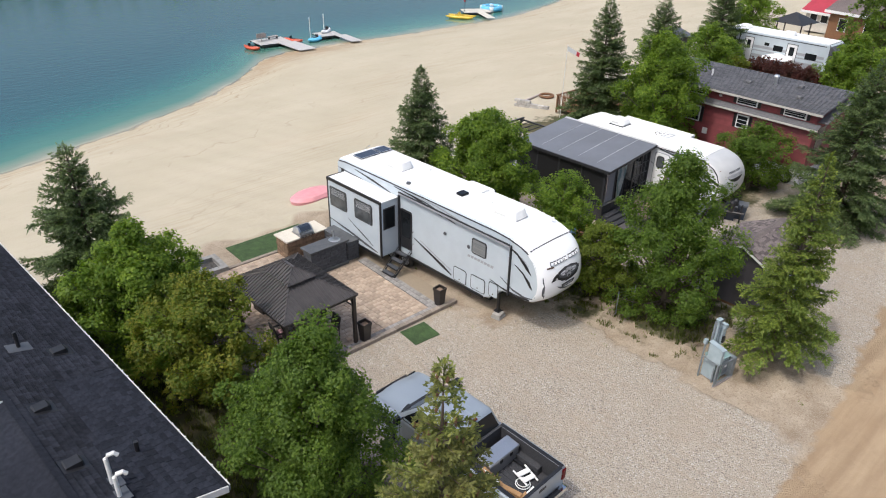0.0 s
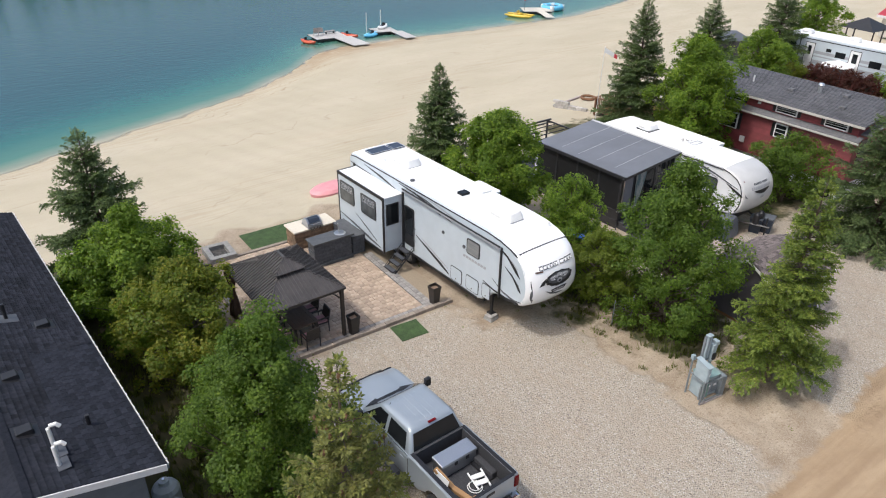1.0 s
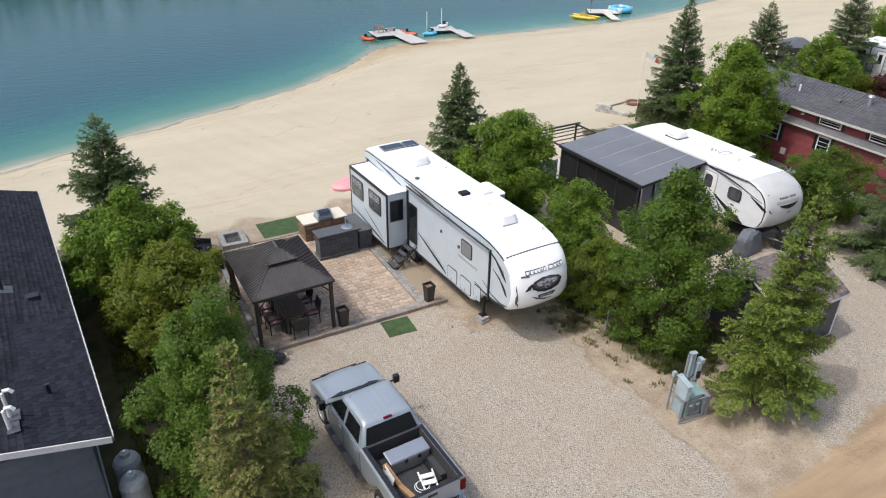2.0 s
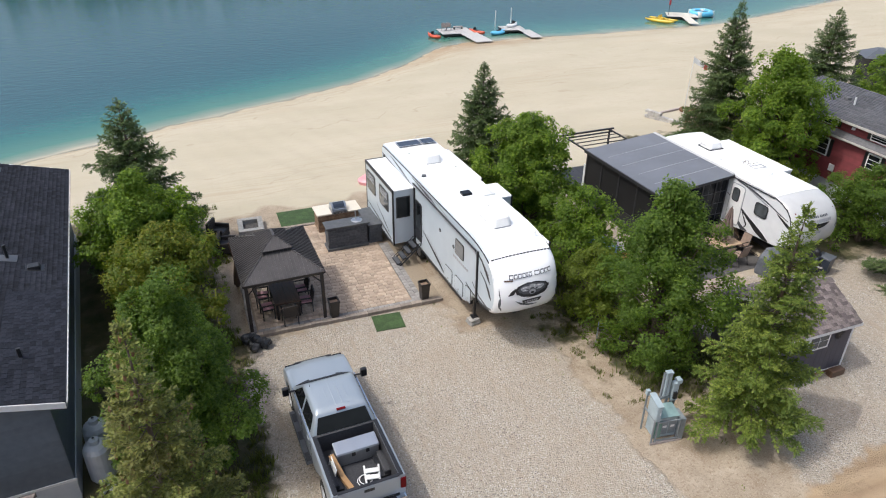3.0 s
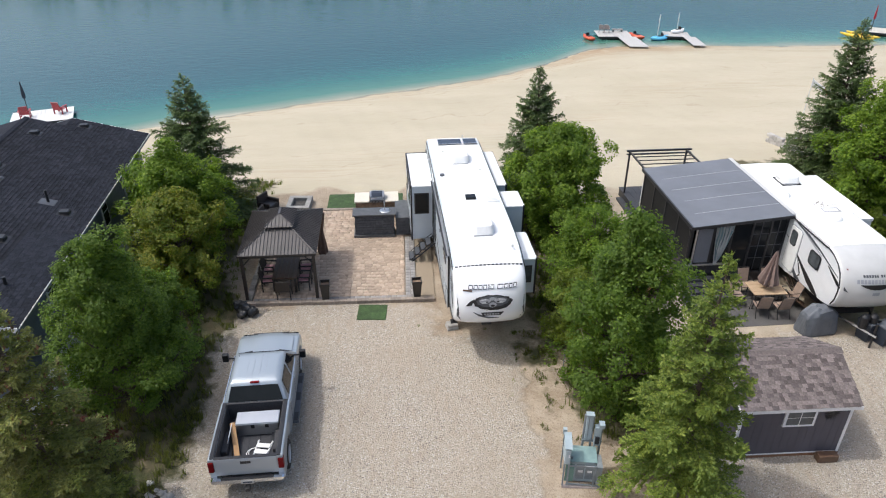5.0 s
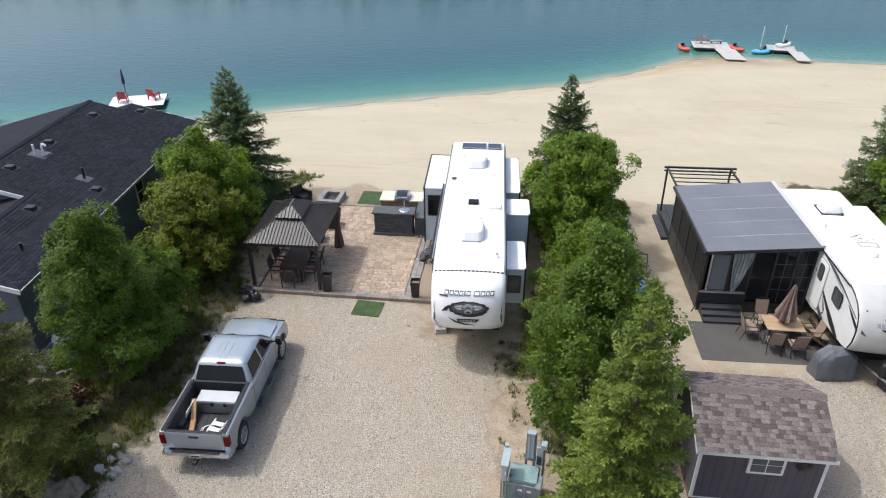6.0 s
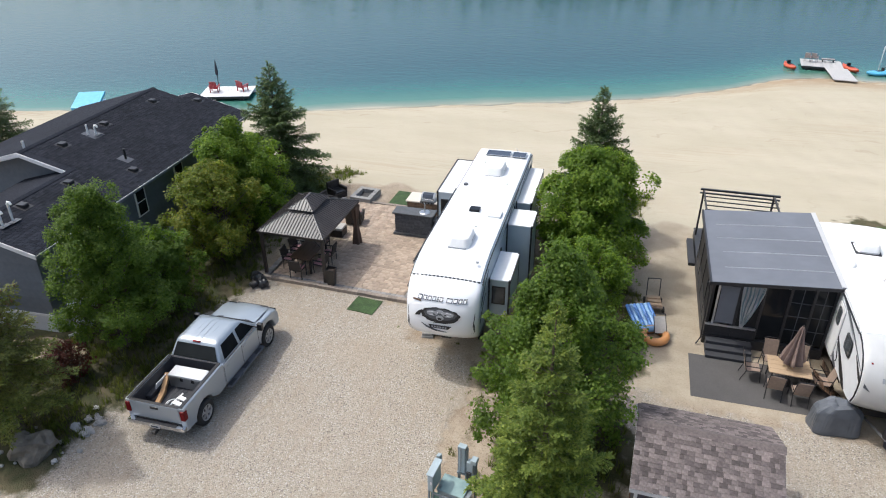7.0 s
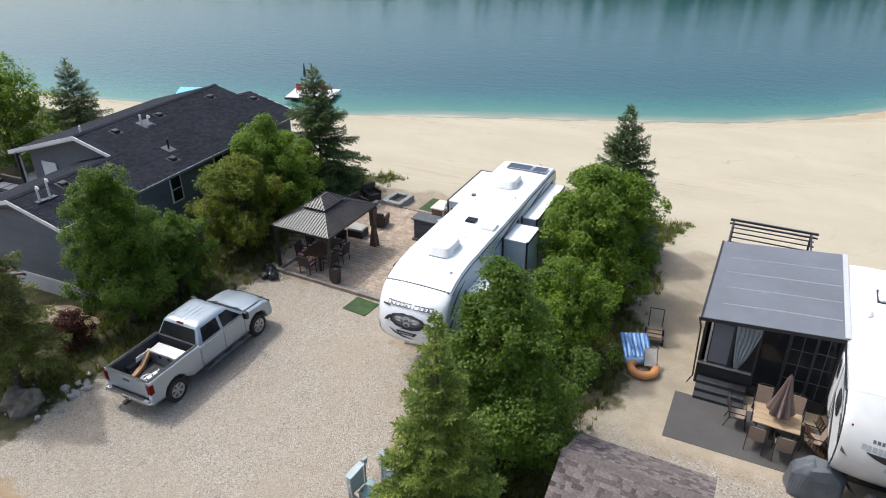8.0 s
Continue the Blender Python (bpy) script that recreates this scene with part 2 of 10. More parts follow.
M_chrome = surf("chrome", (0.7, 0.71, 0.72), (0.75, 0.76, 0.77), 8, 0.18, metal=1.0)
M_alu = surf("brushed_aluminium", (0.55, 0.56, 0.58), (0.66, 0.67, 0.68), 40, 0.35, metal=0.9, stretch=(1, 12, 1), stain=0.1)
M_steel = surf("stainless_steel", (0.42, 0.44, 0.46), (0.5, 0.52, 0.54), 30, 0.3, metal=0.9, stain=0.1)
M_solar = surf("solar_cells", (0.018, 0.022, 0.035), (0.03, 0.035, 0.05), 6, 0.15, coat=0.5)
M_silver = surf("silver_car_paint", (0.35, 0.395, 0.435), (0.36, 0.405, 0.445), 2, 0.36, metal=0.4, coat=0.5)
M_bedliner = surf("black_bedliner", (0.025, 0.026, 0.03), (0.05, 0.05, 0.055), 25, 0.8, bump=0.15, bscale=120, stain=0.2)
M_red = surf("red_lens", (0.11, 0.002, 0.004), (0.15, 0.004, 0.006), 8, 0.3, spec=0.1)
M_card = surf("brown_cardboard", (0.35, 0.2, 0.09), (0.42, 0.25, 0.12), 12, 0.8, stain=0.15)
M_metalroof = surf("bronze_metal_roof", (0.05, 0.044, 0.043), (0.074, 0.066, 0.064), 4, 0.43, spec=0.6, stain=0.2, sscale=1.2)
M_bronze = surf("dark_brown_frame", (0.022, 0.017, 0.015), (0.035, 0.027, 0.023), 6, 0.5)
M_wicker = surf("dark_wicker", (0.022, 0.018, 0.016), (0.05, 0.04, 0.034), 70, 0.7, bump=0.4, bscale=140)
M_drape = surf("brown_drape", (0.09, 0.055, 0.04), (0.12, 0.075, 0.055), 8, 0.85, stain=0.15)
M_tabletop = surf("brown_table_wood", (0.08, 0.045, 0.028), (0.13, 0.075, 0.045), 6, 0.45, stretch=(1, 10, 1), stain=0.1)
M_cushion = surf("pale_cushion", (0.42, 0.4, 0.37), (0.5, 0.47, 0.43), 14, 0.9, stain=0.1)
M_pinkc = surf("dusty_pink_cushion", (0.5, 0.25, 0.28), (0.55, 0.3, 0.32), 14, 0.9)
M_paver = surf("tan_paver", (0.33, 0.245, 0.18), (0.455, 0.365, 0.28), 5, 0.85, bump=0.25, bscale=50, objrand=0.18, stain=0.16, sscale=0.5)
M_paver_i = surf("tan_paver_rest", (0.33, 0.245, 0.18), (0.455, 0.365, 0.28), 5, 0.85, bump=0.25, bscale=50, island=0.18, stain=0.16, sscale=0.5)
M_paverg = surf("charcoal_paver", (0.2, 0.19, 0.18), (0.28, 0.265, 0.25), 7, 0.85, bump=0.25, bscale=50, objrand=0.2)
M_joint = surf("joint_sand", (0.22, 0.18, 0.13), (0.3, 0.24, 0.17), 20, 0.95, bump=0.3, bscale=90)
M_edge = surf("edging_stone", (0.2, 0.165, 0.135), (0.3, 0.25, 0.205), 8, 0.9, bump=0.35, bscale=35, objrand=0.18)
M_slate = surf("charcoal_veneer", (0.045, 0.049, 0.057), (0.09, 0.096, 0.108), 9, 0.75, bump=0.4, bscale=30, objrand=0.2)
M_slatetop = surf("charcoal_slab", (0.06, 0.064, 0.07), (0.1, 0.105, 0.11), 7, 0.55, stain=0.12)
M_brownstone = surf("brown_stone_veneer", (0.13, 0.085, 0.055), (0.25, 0.17, 0.11), 8, 0.85, bump=0.4, bscale=30, objrand=0.25)
M_counter = surf("cream_counter", (0.6, 0.54, 0.44), (0.7, 0.64, 0.54), 12, 0.4, stain=0.06)
M_turf = surf("artificial_turf", (0.026, 0.058, 0.015), (0.062, 0.108, 0.034), 26, 0.9, bump=0.5, bscale=200, stain=0.4, sscale=3)
M_pit = surf("grey_concrete_block", (0.24, 0.235, 0.22), (0.34, 0.33, 0.31), 9, 0.9, bump=0.3, bscale=40, stain=0.15, objrand=0.1)
M_ash = surf("ash", (0.03, 0.028, 0.026), (0.1, 0.095, 0.09), 9, 1.0, bump=0.5, bscale=30)
M_planter = surf("black_planter", (0.014, 0.012, 0.012), (0.025, 0.022, 0.02), 8, 0.4)
M_soil = surf("potting_soil", (0.16, 0.11, 0.075), (0.25, 0.18, 0.13), 25, 1.0, bump=0.6, bscale=60)
M_heap = surf("dry_tan_soil", (0.33, 0.25, 0.17), (0.43, 0.335, 0.235), 5, 1.0, bump=0.6, bscale=24, stain=0.2, sscale=3)
M_bag = surf("black_plastic_bag", (0.012, 0.013, 0.016), (0.03, 0.032, 0.036), 8, 0.3, bump=0.5, bscale=14)
M_glassg = surf("greenish_pane", (0.1, 0.2, 0.17), (0.14, 0.25, 0.22), 6, 0.15, spec=0.5)
M_util = surf("blue_grey_utility_paint", (0.30, 0.37, 0.40), (0.36, 0.43, 0.46), 5, 0.45, stain=0.12, sscale=3)
M_utilg = surf("green_grey_utility_paint", (0.19, 0.29, 0.29), (0.25, 0.36, 0.35), 5, 0.4, stain=0.15, sscale=4)
M_utild = surf("utility_steel", (0.2, 0.23, 0.25), (0.27, 0.3, 0.32), 9, 0.5, metal=0.3, stain=0.15)
M_shedwall = surf("plum_grey_siding", (0.072, 0.066, 0.078), (0.09, 0.083, 0.097), 4, 0.7, stain=0.12, stretch=(1, 1, 0.3), bump=0.08)
M_trim = surf("white_trim_paint", (0.68, 0.68, 0.68), (0.76, 0.76, 0.76), 8, 0.5, stain=0.08)
M_shingleB = surf("brown_grey_shingle", (0.12, 0.098, 0.092), (0.20, 0.165, 0.155), 14, 0.95, bump=0.4, bscale=160, objrand=0.5, stain=0.2)
M_shingleH = surf("charcoal_shingle", (0.016, 0.0185, 0.026), (0.031, 0.034, 0.045), 9, 0.9, bump=0.4, bscale=160, island=0.3, stain=0.2, sscale=0.5, spec=0.12)
M_shingleHo = surf("charcoal_shingle_piece", (0.016, 0.0185, 0.026), (0.031, 0.034, 0.045), 9, 0.9, bump=0.4, bscale=160, objrand=0.3, stain=0.2, sscale=0.5, spec=0.12)
M_shingleC = surf("grey_weathered_shingle", (0.105, 0.107, 0.114), (0.172, 0.17, 0.178), 9, 0.9, bump=0.4, bscale=160, island=0.2, stain=0.2, sscale=0.4)
M_siding = surf("slate_blue_siding", (0.11, 0.127, 0.147), (0.14, 0.158, 0.18), 5, 0.65, stain=0.1, objrand=0.06)
M_redsid = surf("barn_red_siding", (0.17, 0.034, 0.038), (0.225, 0.045, 0.05), 4, 0.65, stain=0.14, objrand=0.1)
M_screen = surf("black_insect_screen", (0.006, 0.006, 0.007), (0.012, 0.012, 0.013), 3, 0.6, stain=0.2)
M_frame = surf("charcoal_frame", (0.02, 0.02, 0.022), (0.032, 0.032, 0.035), 6, 0.5)
M_memb = surf("slate_grey_membrane", (0.14, 0.15, 0.172), (0.16, 0.17, 0.193), 3, 0.55, stain=0.12, sscale=0.6)
M_seam = surf("pale_seam_tape", (0.33, 0.34, 0.36), (0.4, 0.41, 0.43), 7, 0.5)
M_deck = surf("dark_deck_boards", (0.03, 0.031, 0.036), (0.05, 0.052, 0.058), 6, 0.7, stretch=(1, 8, 1), objrand=0.15)
M_curtain = surf("pale_curtain", (0.62, 0.64, 0.63), (0.74, 0.75, 0.74), 5, 0.85, stain=0.1)
M_teal = surf("teal_curtain_pattern", (0.22, 0.33, 0.36), (0.3, 0.41, 0.44), 6, 0.85)
M_rug = surf("grey_outdoor_rug", (0.075, 0.07, 0.068), (0.105, 0.1, 0.096), 40, 0.95, bump=0.2, bscale=150, stain=0.15)
M_tan = surf("tan_fabric", (0.27, 0.2, 0.155), (0.34, 0.255, 0.2), 10, 0.9, stain=0.1)
M_umb = surf("taupe_umbrella_cloth", (0.2, 0.145, 0.125), (0.26, 0.19, 0.165), 10, 0.9, stain=0.15)
M_ltwood = surf("pale_table_boards", (0.38, 0.27, 0.17), (0.47, 0.345, 0.22), 9, 0.6, stretch=(1, 8, 1), stain=0.1)
M_cover = surf("grey_vinyl_cover", (0.085, 0.095, 0.11), (0.12, 0.13, 0.148), 4, 0.5, stain=0.15, bump=0.3, bscale=9)
M_blue = surf("blue_vinyl", (0.05, 0.17, 0.47), (0.08, 0.22, 0.55), 5, 0.35)
M_bluew = surf("pale_blue_vinyl", (0.2, 0.37, 0.6), (0.26, 0.43, 0.66), 5, 0.35)
M_orange = surf("orange_vinyl", (0.55, 0.24, 0.08), (0.62, 0.29, 0.11), 5, 0.35)
M_pink = surf("pink_plastic", (0.66, 0.28, 0.3), (0.72, 0.34, 0.36), 3, 0.4, stain=0.08)
M_kayak = surf("red_orange_plastic", (0.48, 0.07, 0.03), (0.56, 0.1, 0.045), 4, 0.35)
M_yellow = surf("yellow_plastic", (0.62, 0.4, 0.03), (0.7, 0.47, 0.05), 4, 0.35)
M_cyan = surf("sky_blue_plastic", (0.1, 0.42, 0.66), (0.15, 0.5, 0.74), 3, 0.35)
M_dockwood = surf("weathered_dock_boards", (0.27, 0.23, 0.22), (0.38, 0.33, 0.31), 7, 0.85, stretch=(1, 6, 1), objrand=0.12)
M_dockpale = surf("pale_grey_dock_boards", (0.36, 0.35, 0.34), (0.48, 0.47, 0.45), 7, 0.8, stretch=(1, 6, 1), objrand=0.1)
M_dockcream = surf("cream_dock_boards", (0.5, 0.47, 0.4), (0.6, 0.57, 0.49), 7, 0.7, objrand=0.08)
M_dockwhite = surf("pale_dock_boards", (0.6, 0.6, 0.58), (0.7, 0.7, 0.68), 7, 0.7, objrand=0.06)
M_adir = surf("red_chair_plastic", (0.26, 0.012, 0.022), (0.33, 0.02, 0.03), 5, 0.45)
M_bark = surf("bark", (0.07, 0.05, 0.036), (0.13, 0.1, 0.075), 14, 0.95, bump=0.6, bscale=30, stretch=(1, 1, 0.25))
M_rock = surf("grey_boulder", (0.12, 0.104, 0.082), (0.21, 0.185, 0.148), 4, 0.9, bump=0.5, bscale=18, stain=0.2, sscale=2)
M_rockw = surf("pale_stone", (0.33, 0.315, 0.29), (0.46, 0.44, 0.41), 6, 0.9, bump=0.4, bscale=20, objrand=0.25)
M_brownwood = surf("stained_brown_wood", (0.16, 0.075, 0.035), (0.22, 0.11, 0.055), 8, 0.75, stain=0.12)
M_pvc = surf("white_pvc", (0.68, 0.68, 0.66), (0.75, 0.75, 0.73), 8, 0.45, stain=0.08)
M_capsid = ribbed("white_ribbed_aluminium", (0.68, 0.69, 0.70), (0.73, 0.74, 0.75), 0.075, 2, 0.4, 0.006, 0.2, 0.04)
M_greycap = surf("pale_grey_gelcoat", (0.5, 0.5, 0.49), (0.55, 0.55, 0.54), 2, 0.3, stain=0.06, coat=0.3)
M_redroof = surf("red_metal_roof", (0.36, 0.03, 0.05), (0.42, 0.045, 0.065), 4, 0.45, stain=0.12)
M_cream = surf("cream_siding", (0.5, 0.47, 0.42), (0.58, 0.55, 0.5), 4, 0.7, stain=0.1)
M_tank = surf("pale_grey_tank", (0.5, 0.52, 0.55), (0.58, 0.6, 0.62), 4, 0.45, stain=0.1)
M_flagred = surf("red_cloth", (0.5, 0.04, 0.06), (0.55, 0.06, 0.08), 5, 0.9)
M_ltrail = surf("lamp_strip", (0.55, 0.55, 0.52), (0.65, 0.65, 0.62), 6, 0.4)

M_cone = surf("brown_cone_scales", (0.13, 0.07, 0.035), (0.2, 0.115, 0.06), 40, 0.8, bump=0.3, bscale=60)
L_spruce = leafy("spruce_needles", (0.055, 0.088, 0.032), (0.15, 0.195, 0.075), (0.068, 0.105, 0.045), 0.55, thin=0.22)
L_spruce_y = leafy("young_spruce_needles", (0.082, 0.128, 0.022), (0.24, 0.285, 0.055), (0.078, 0.122, 0.027), 0.55, thin=0.25)
L_spruce_b = leafy("grey_green_spruce_needles", (0.075, 0.108, 0.028), (0.225, 0.25, 0.062), (0.115, 0.095, 0.04), 0.55, thin=0.25)
L_maple = leafy("maple_leaves", (0.084, 0.146, 0.017), (0.215, 0.295, 0.036), (0.08, 0.138, 0.02), thin=0.45)
L_yellow = leafy("yellowing_leaves", (0.095, 0.142, 0.018), (0.235, 0.215, 0.03), (0.085, 0.14, 0.02), thin=0.45)
L_dark = leafy("dark_green_leaves", (0.059, 0.107, 0.018), (0.16, 0.232, 0.038), (0.073, 0.123, 0.022))
L_olive = leafy("shrub_leaves", (0.105, 0.145, 0.02), (0.185, 0.225, 0.035), (0.085, 0.115, 0.02))
L_purple = leafy("dark_red_leaves", (0.075, 0.024, 0.024), (0.128, 0.042, 0.039), (0.053, 0.030, 0.021))
L_grass = leafy("grass_blades", (0.06, 0.085, 0.022), (0.125, 0.145, 0.04), (0.115, 0.11, 0.045), 0.8)


# ---- ground, beach and lake ----
SHORE_X = np.array([-400, -60, -30, -6, 5, 14.3, 22.7, 29.3, 34.5, 38, 43, 56, 74, 83, 110, 400.0])
SHORE_Y = np.array([60, 31.5, 36, 43.7, 49.0, 52.7, 56.5, 61.3, 66.6, 67.9, 67.9, 67.1, 67.2, 70, 78, 140.0])
WATER_Z = -2.8
ROAD_X = np.array([-400, 0, 9.5, 16, 20.7, 29.3, 60, 400.0])
ROAD_Y = np.array([-10, 2.2, 3.15, 3.3, 3.7, 5.0, 9, 60.0])


def smooth(a, lo, hi):
    t = np.clip((a - lo) / (hi - lo), 0, 1)
    return t * t * (3 - 2 * t)


def rect(x, y, x0, x1, y0, y1, s=0.5):
    """1 inside a rectangle, falling to 0 over s at its borders."""
    d = np.minimum(np.minimum(x - x0, x1 - x), np.minimum(y - y0, y1 - y))
    return np.clip(0.5 + d / s / 2, 0, 1)


def wob(x, y, f=1.0, k=0.0):
    return np.sin(1.3 * f * x + k) * np.sin(1.1 * f * y + 2 * k) + 0.5 * np.sin(2.7 * f * x + 1.9 * f * y + k)


def ground_z(x, y):
    """Height of the ground: level lots, a beach that falls to the lake, and its bed."""
    x, y = np.asarray(x, float), np.asarray(y, float)
    shore = np.interp(x, SHORE_X, SHORE_Y)
    top = 27.0 + 0 * x
    u = np.clip((y - top) / np.maximum(shore - top, 4), 0, 1)
    z = WATER_Z * (0.25 * smooth(u, 0, 0.5) + 0.45 * u + 0.30 * smooth(u, 0.8, 1.0))
    beyond = np.maximum(y - shore, 0)
    z = z - np.minimum(beyond * 0.13, 6)
    far = np.maximum(y - (shore + 150), 0)
    z = z + np.minimum(far * 0.5, 9.5)
    sand = smooth(y, 26.5, 30) * (beyond < 0.5)
    rip = 0.02 * np.sin(x * 0.9 + 0.35 * y) * np.sin(0.33 * x - 1.2 * y) + 0.008 * np.sin(2.1 * y + 0.35 * x + 1.3 * np.sin(x * 0.21)) + 0.012 * np.sin(3.7 * x + 1.1 * y)
    mound = rect(x, y, 18.8, 23.2, 4.4, 12, 0.8) * (0.035 * wob(x, y, 2.3, 0.4) + 0.03 * np.sin(5.1 * x + 2.2 * y) * np.sin(4.3 * y - x))
    ridge = 0.13 * np.exp(-((y - 27.5 - 0.3 * np.sin(0.8 * x)) / 0.5) ** 2) * (0.6 + 0.4 * wob(x, y, 1.9, 0.9)) * rect(x, y, 7.5, 21, 25, 30, 1.0)
    return z + sand * rip + mound + np.maximum(ridge, 0)


def axis_steps(lo, hi, step, out_lo, out_hi, grow=1.25):
    a = list(np.arange(lo, hi + step / 2, step))
    s, v, left = step, lo, []
    while v > out_lo:
        s *= grow
        v -= s
        left.append(v)
    s, v, right = step, hi, []
    while v < out_hi:
        s *= grow
        v += s
        right.append(v)
    return np.array(left[::-1] + a + right)


def sheet(name, xs, ys, zf, material, attrs):
    X, Y = np.meshgrid(xs, ys)
    Z = zf(X, Y)
    nx, ny = len(xs), len(ys)
    me = bpy.data.meshes.new(name)
    idx = np.arange(nx * ny).reshape(ny, nx)
    quads = np.stack([idx[:-1, :-1], idx[:-1, 1:], idx[1:, 1:], idx[1:, :-1]], -1).reshape(-1, 4)
    me.from_pydata(np.stack([X, Y, Z], -1).reshape(-1, 3).tolist(), [], quads.tolist())
    for key, fn in attrs.items():
        me.attributes.new(key, "FLOAT", "POINT").data.foreach_set("value", np.asarray(fn(X, Y), np.float32).reshape(-1))
    me.polygons.foreach_set("use_smooth", [True] * len(me.polygons))
    me.materials.append(material)
    return new(name, me)


def zone_gravel(x, y):
    w = 0.35 * wob(x, y, 1.0, 0.7)
    lot = rect(x + w, y + w, 7.5, 18.7, 4.0, 16.4, 0.35)
    lot = np.maximum(lot, rect(x + w, y + w, 7.0, 17.9, 2.6, 8, 0.4))
    lot = lot * (1 - rect(x + w, y + w, 15.7, 21, 14.1, 18, 0.8))
    east = rect(x + w, y + w, 23.2, 39.0, 4.4, 13.4, 0.5)
    east = np.maximum(east, rect(x + w, y + w, 22.6, 30, 3.6, 5.6, 0.5))
    far = 0.7 * rect(x + w, y + w, 44, 80, 8, 14, 1.0)
    return np.maximum(np.maximum(lot, east), far)


def zone_grass(x, y):
    w = 0.5 * wob(x, y, 0.9, 2.1)
    # The west and hedge beds also take in ground darkened by tree shade.
    west = np.maximum(rect(x + w, y + w, -30, 7.6, 6.6, 28.0, 0.7), rect(x + 0.5 * w, y + w, 5, 8.2, 7.8, 16.2, 0.5))
    # Dark bed round the boulder: brown soil plus the spruce's shade as colour.
    west = np.maximum(west, rect(x + 0.4 * w, y + 0.4 * w, 1.0, 8.0, 3.9, 8.2, 0.4))
    hedge = np.maximum(rect(x + w, y + w, 20.6, 23.3, 8.6, 29.5, 0.6), rect(x + w, y + w, 20.6, 24.1, 8.6, 20.5, 0.7))
    strip = np.maximum(rect(x + 0.6 * w, y, 19.15, 19.5, 9.2, 13.4, 0.3) * 0.45, rect(x + w, y + w, 19.3, 22, 12.2, 17.0, 0.6) * 0.75)
    far = rect(x + w, y + w, 33.2, 60, 13.8, 30.0, 0.8)
    return np.maximum(np.maximum(west, hedge), np.maximum(strip, far))


def zone_road(x, y):
    e = np.interp(x, ROAD_X, ROAD_Y)
    return np.clip(0.5 + (e - y + 0.12 * wob(x, y, 1.4, 0.2)) / 0.5, 0, 1)


def zone_dirt(x, y):
    w = 0.35 * wob(x, y, 1.2, 1.3)
    d = rect(x + w, y + w, 17.9, 23.4, 3.2, 12.0, 0.6)
    d = np.maximum(d, rect(x + w, y + w, 15.1, 19.4, 13.9, 25, 0.6))
    return np.maximum(d, rect(x + w, y + w, 6, 9.0, 3.8, 8.0, 0.8) * 0.8)


def zone_wet(x, y):
    shore = np.interp(x, SHORE_X, SHORE_Y)
    d = shore - y + 0.5 * np.sin(0.7 * x) + 0.3 * np.sin(1.9 * x + 1)
    cove = np.exp(-((x - 38) / 9.0) ** 2)
    return np.clip(1 - (d - 0.1) / (0.8 + 8.0 * cove), 0, 1) * (0.2 + 0.8 * cove) * np.clip(1 + d / 0.6, 0, 1)


def zone_strand(x, y):
    d = np.interp(x, SHORE_X, SHORE_Y) - y
    return np.exp(-((d - 2.2) / 2.4) ** 2) + 0.35 * np.exp(-((d - 21 + 0.05 * x) / 2.5) ** 2)


def shore_way(x, y):
    """How far a place lies inland of the water's edge."""
    return np.clip(np.interp(x, SHORE_X, SHORE_Y) - y, -5, 60)


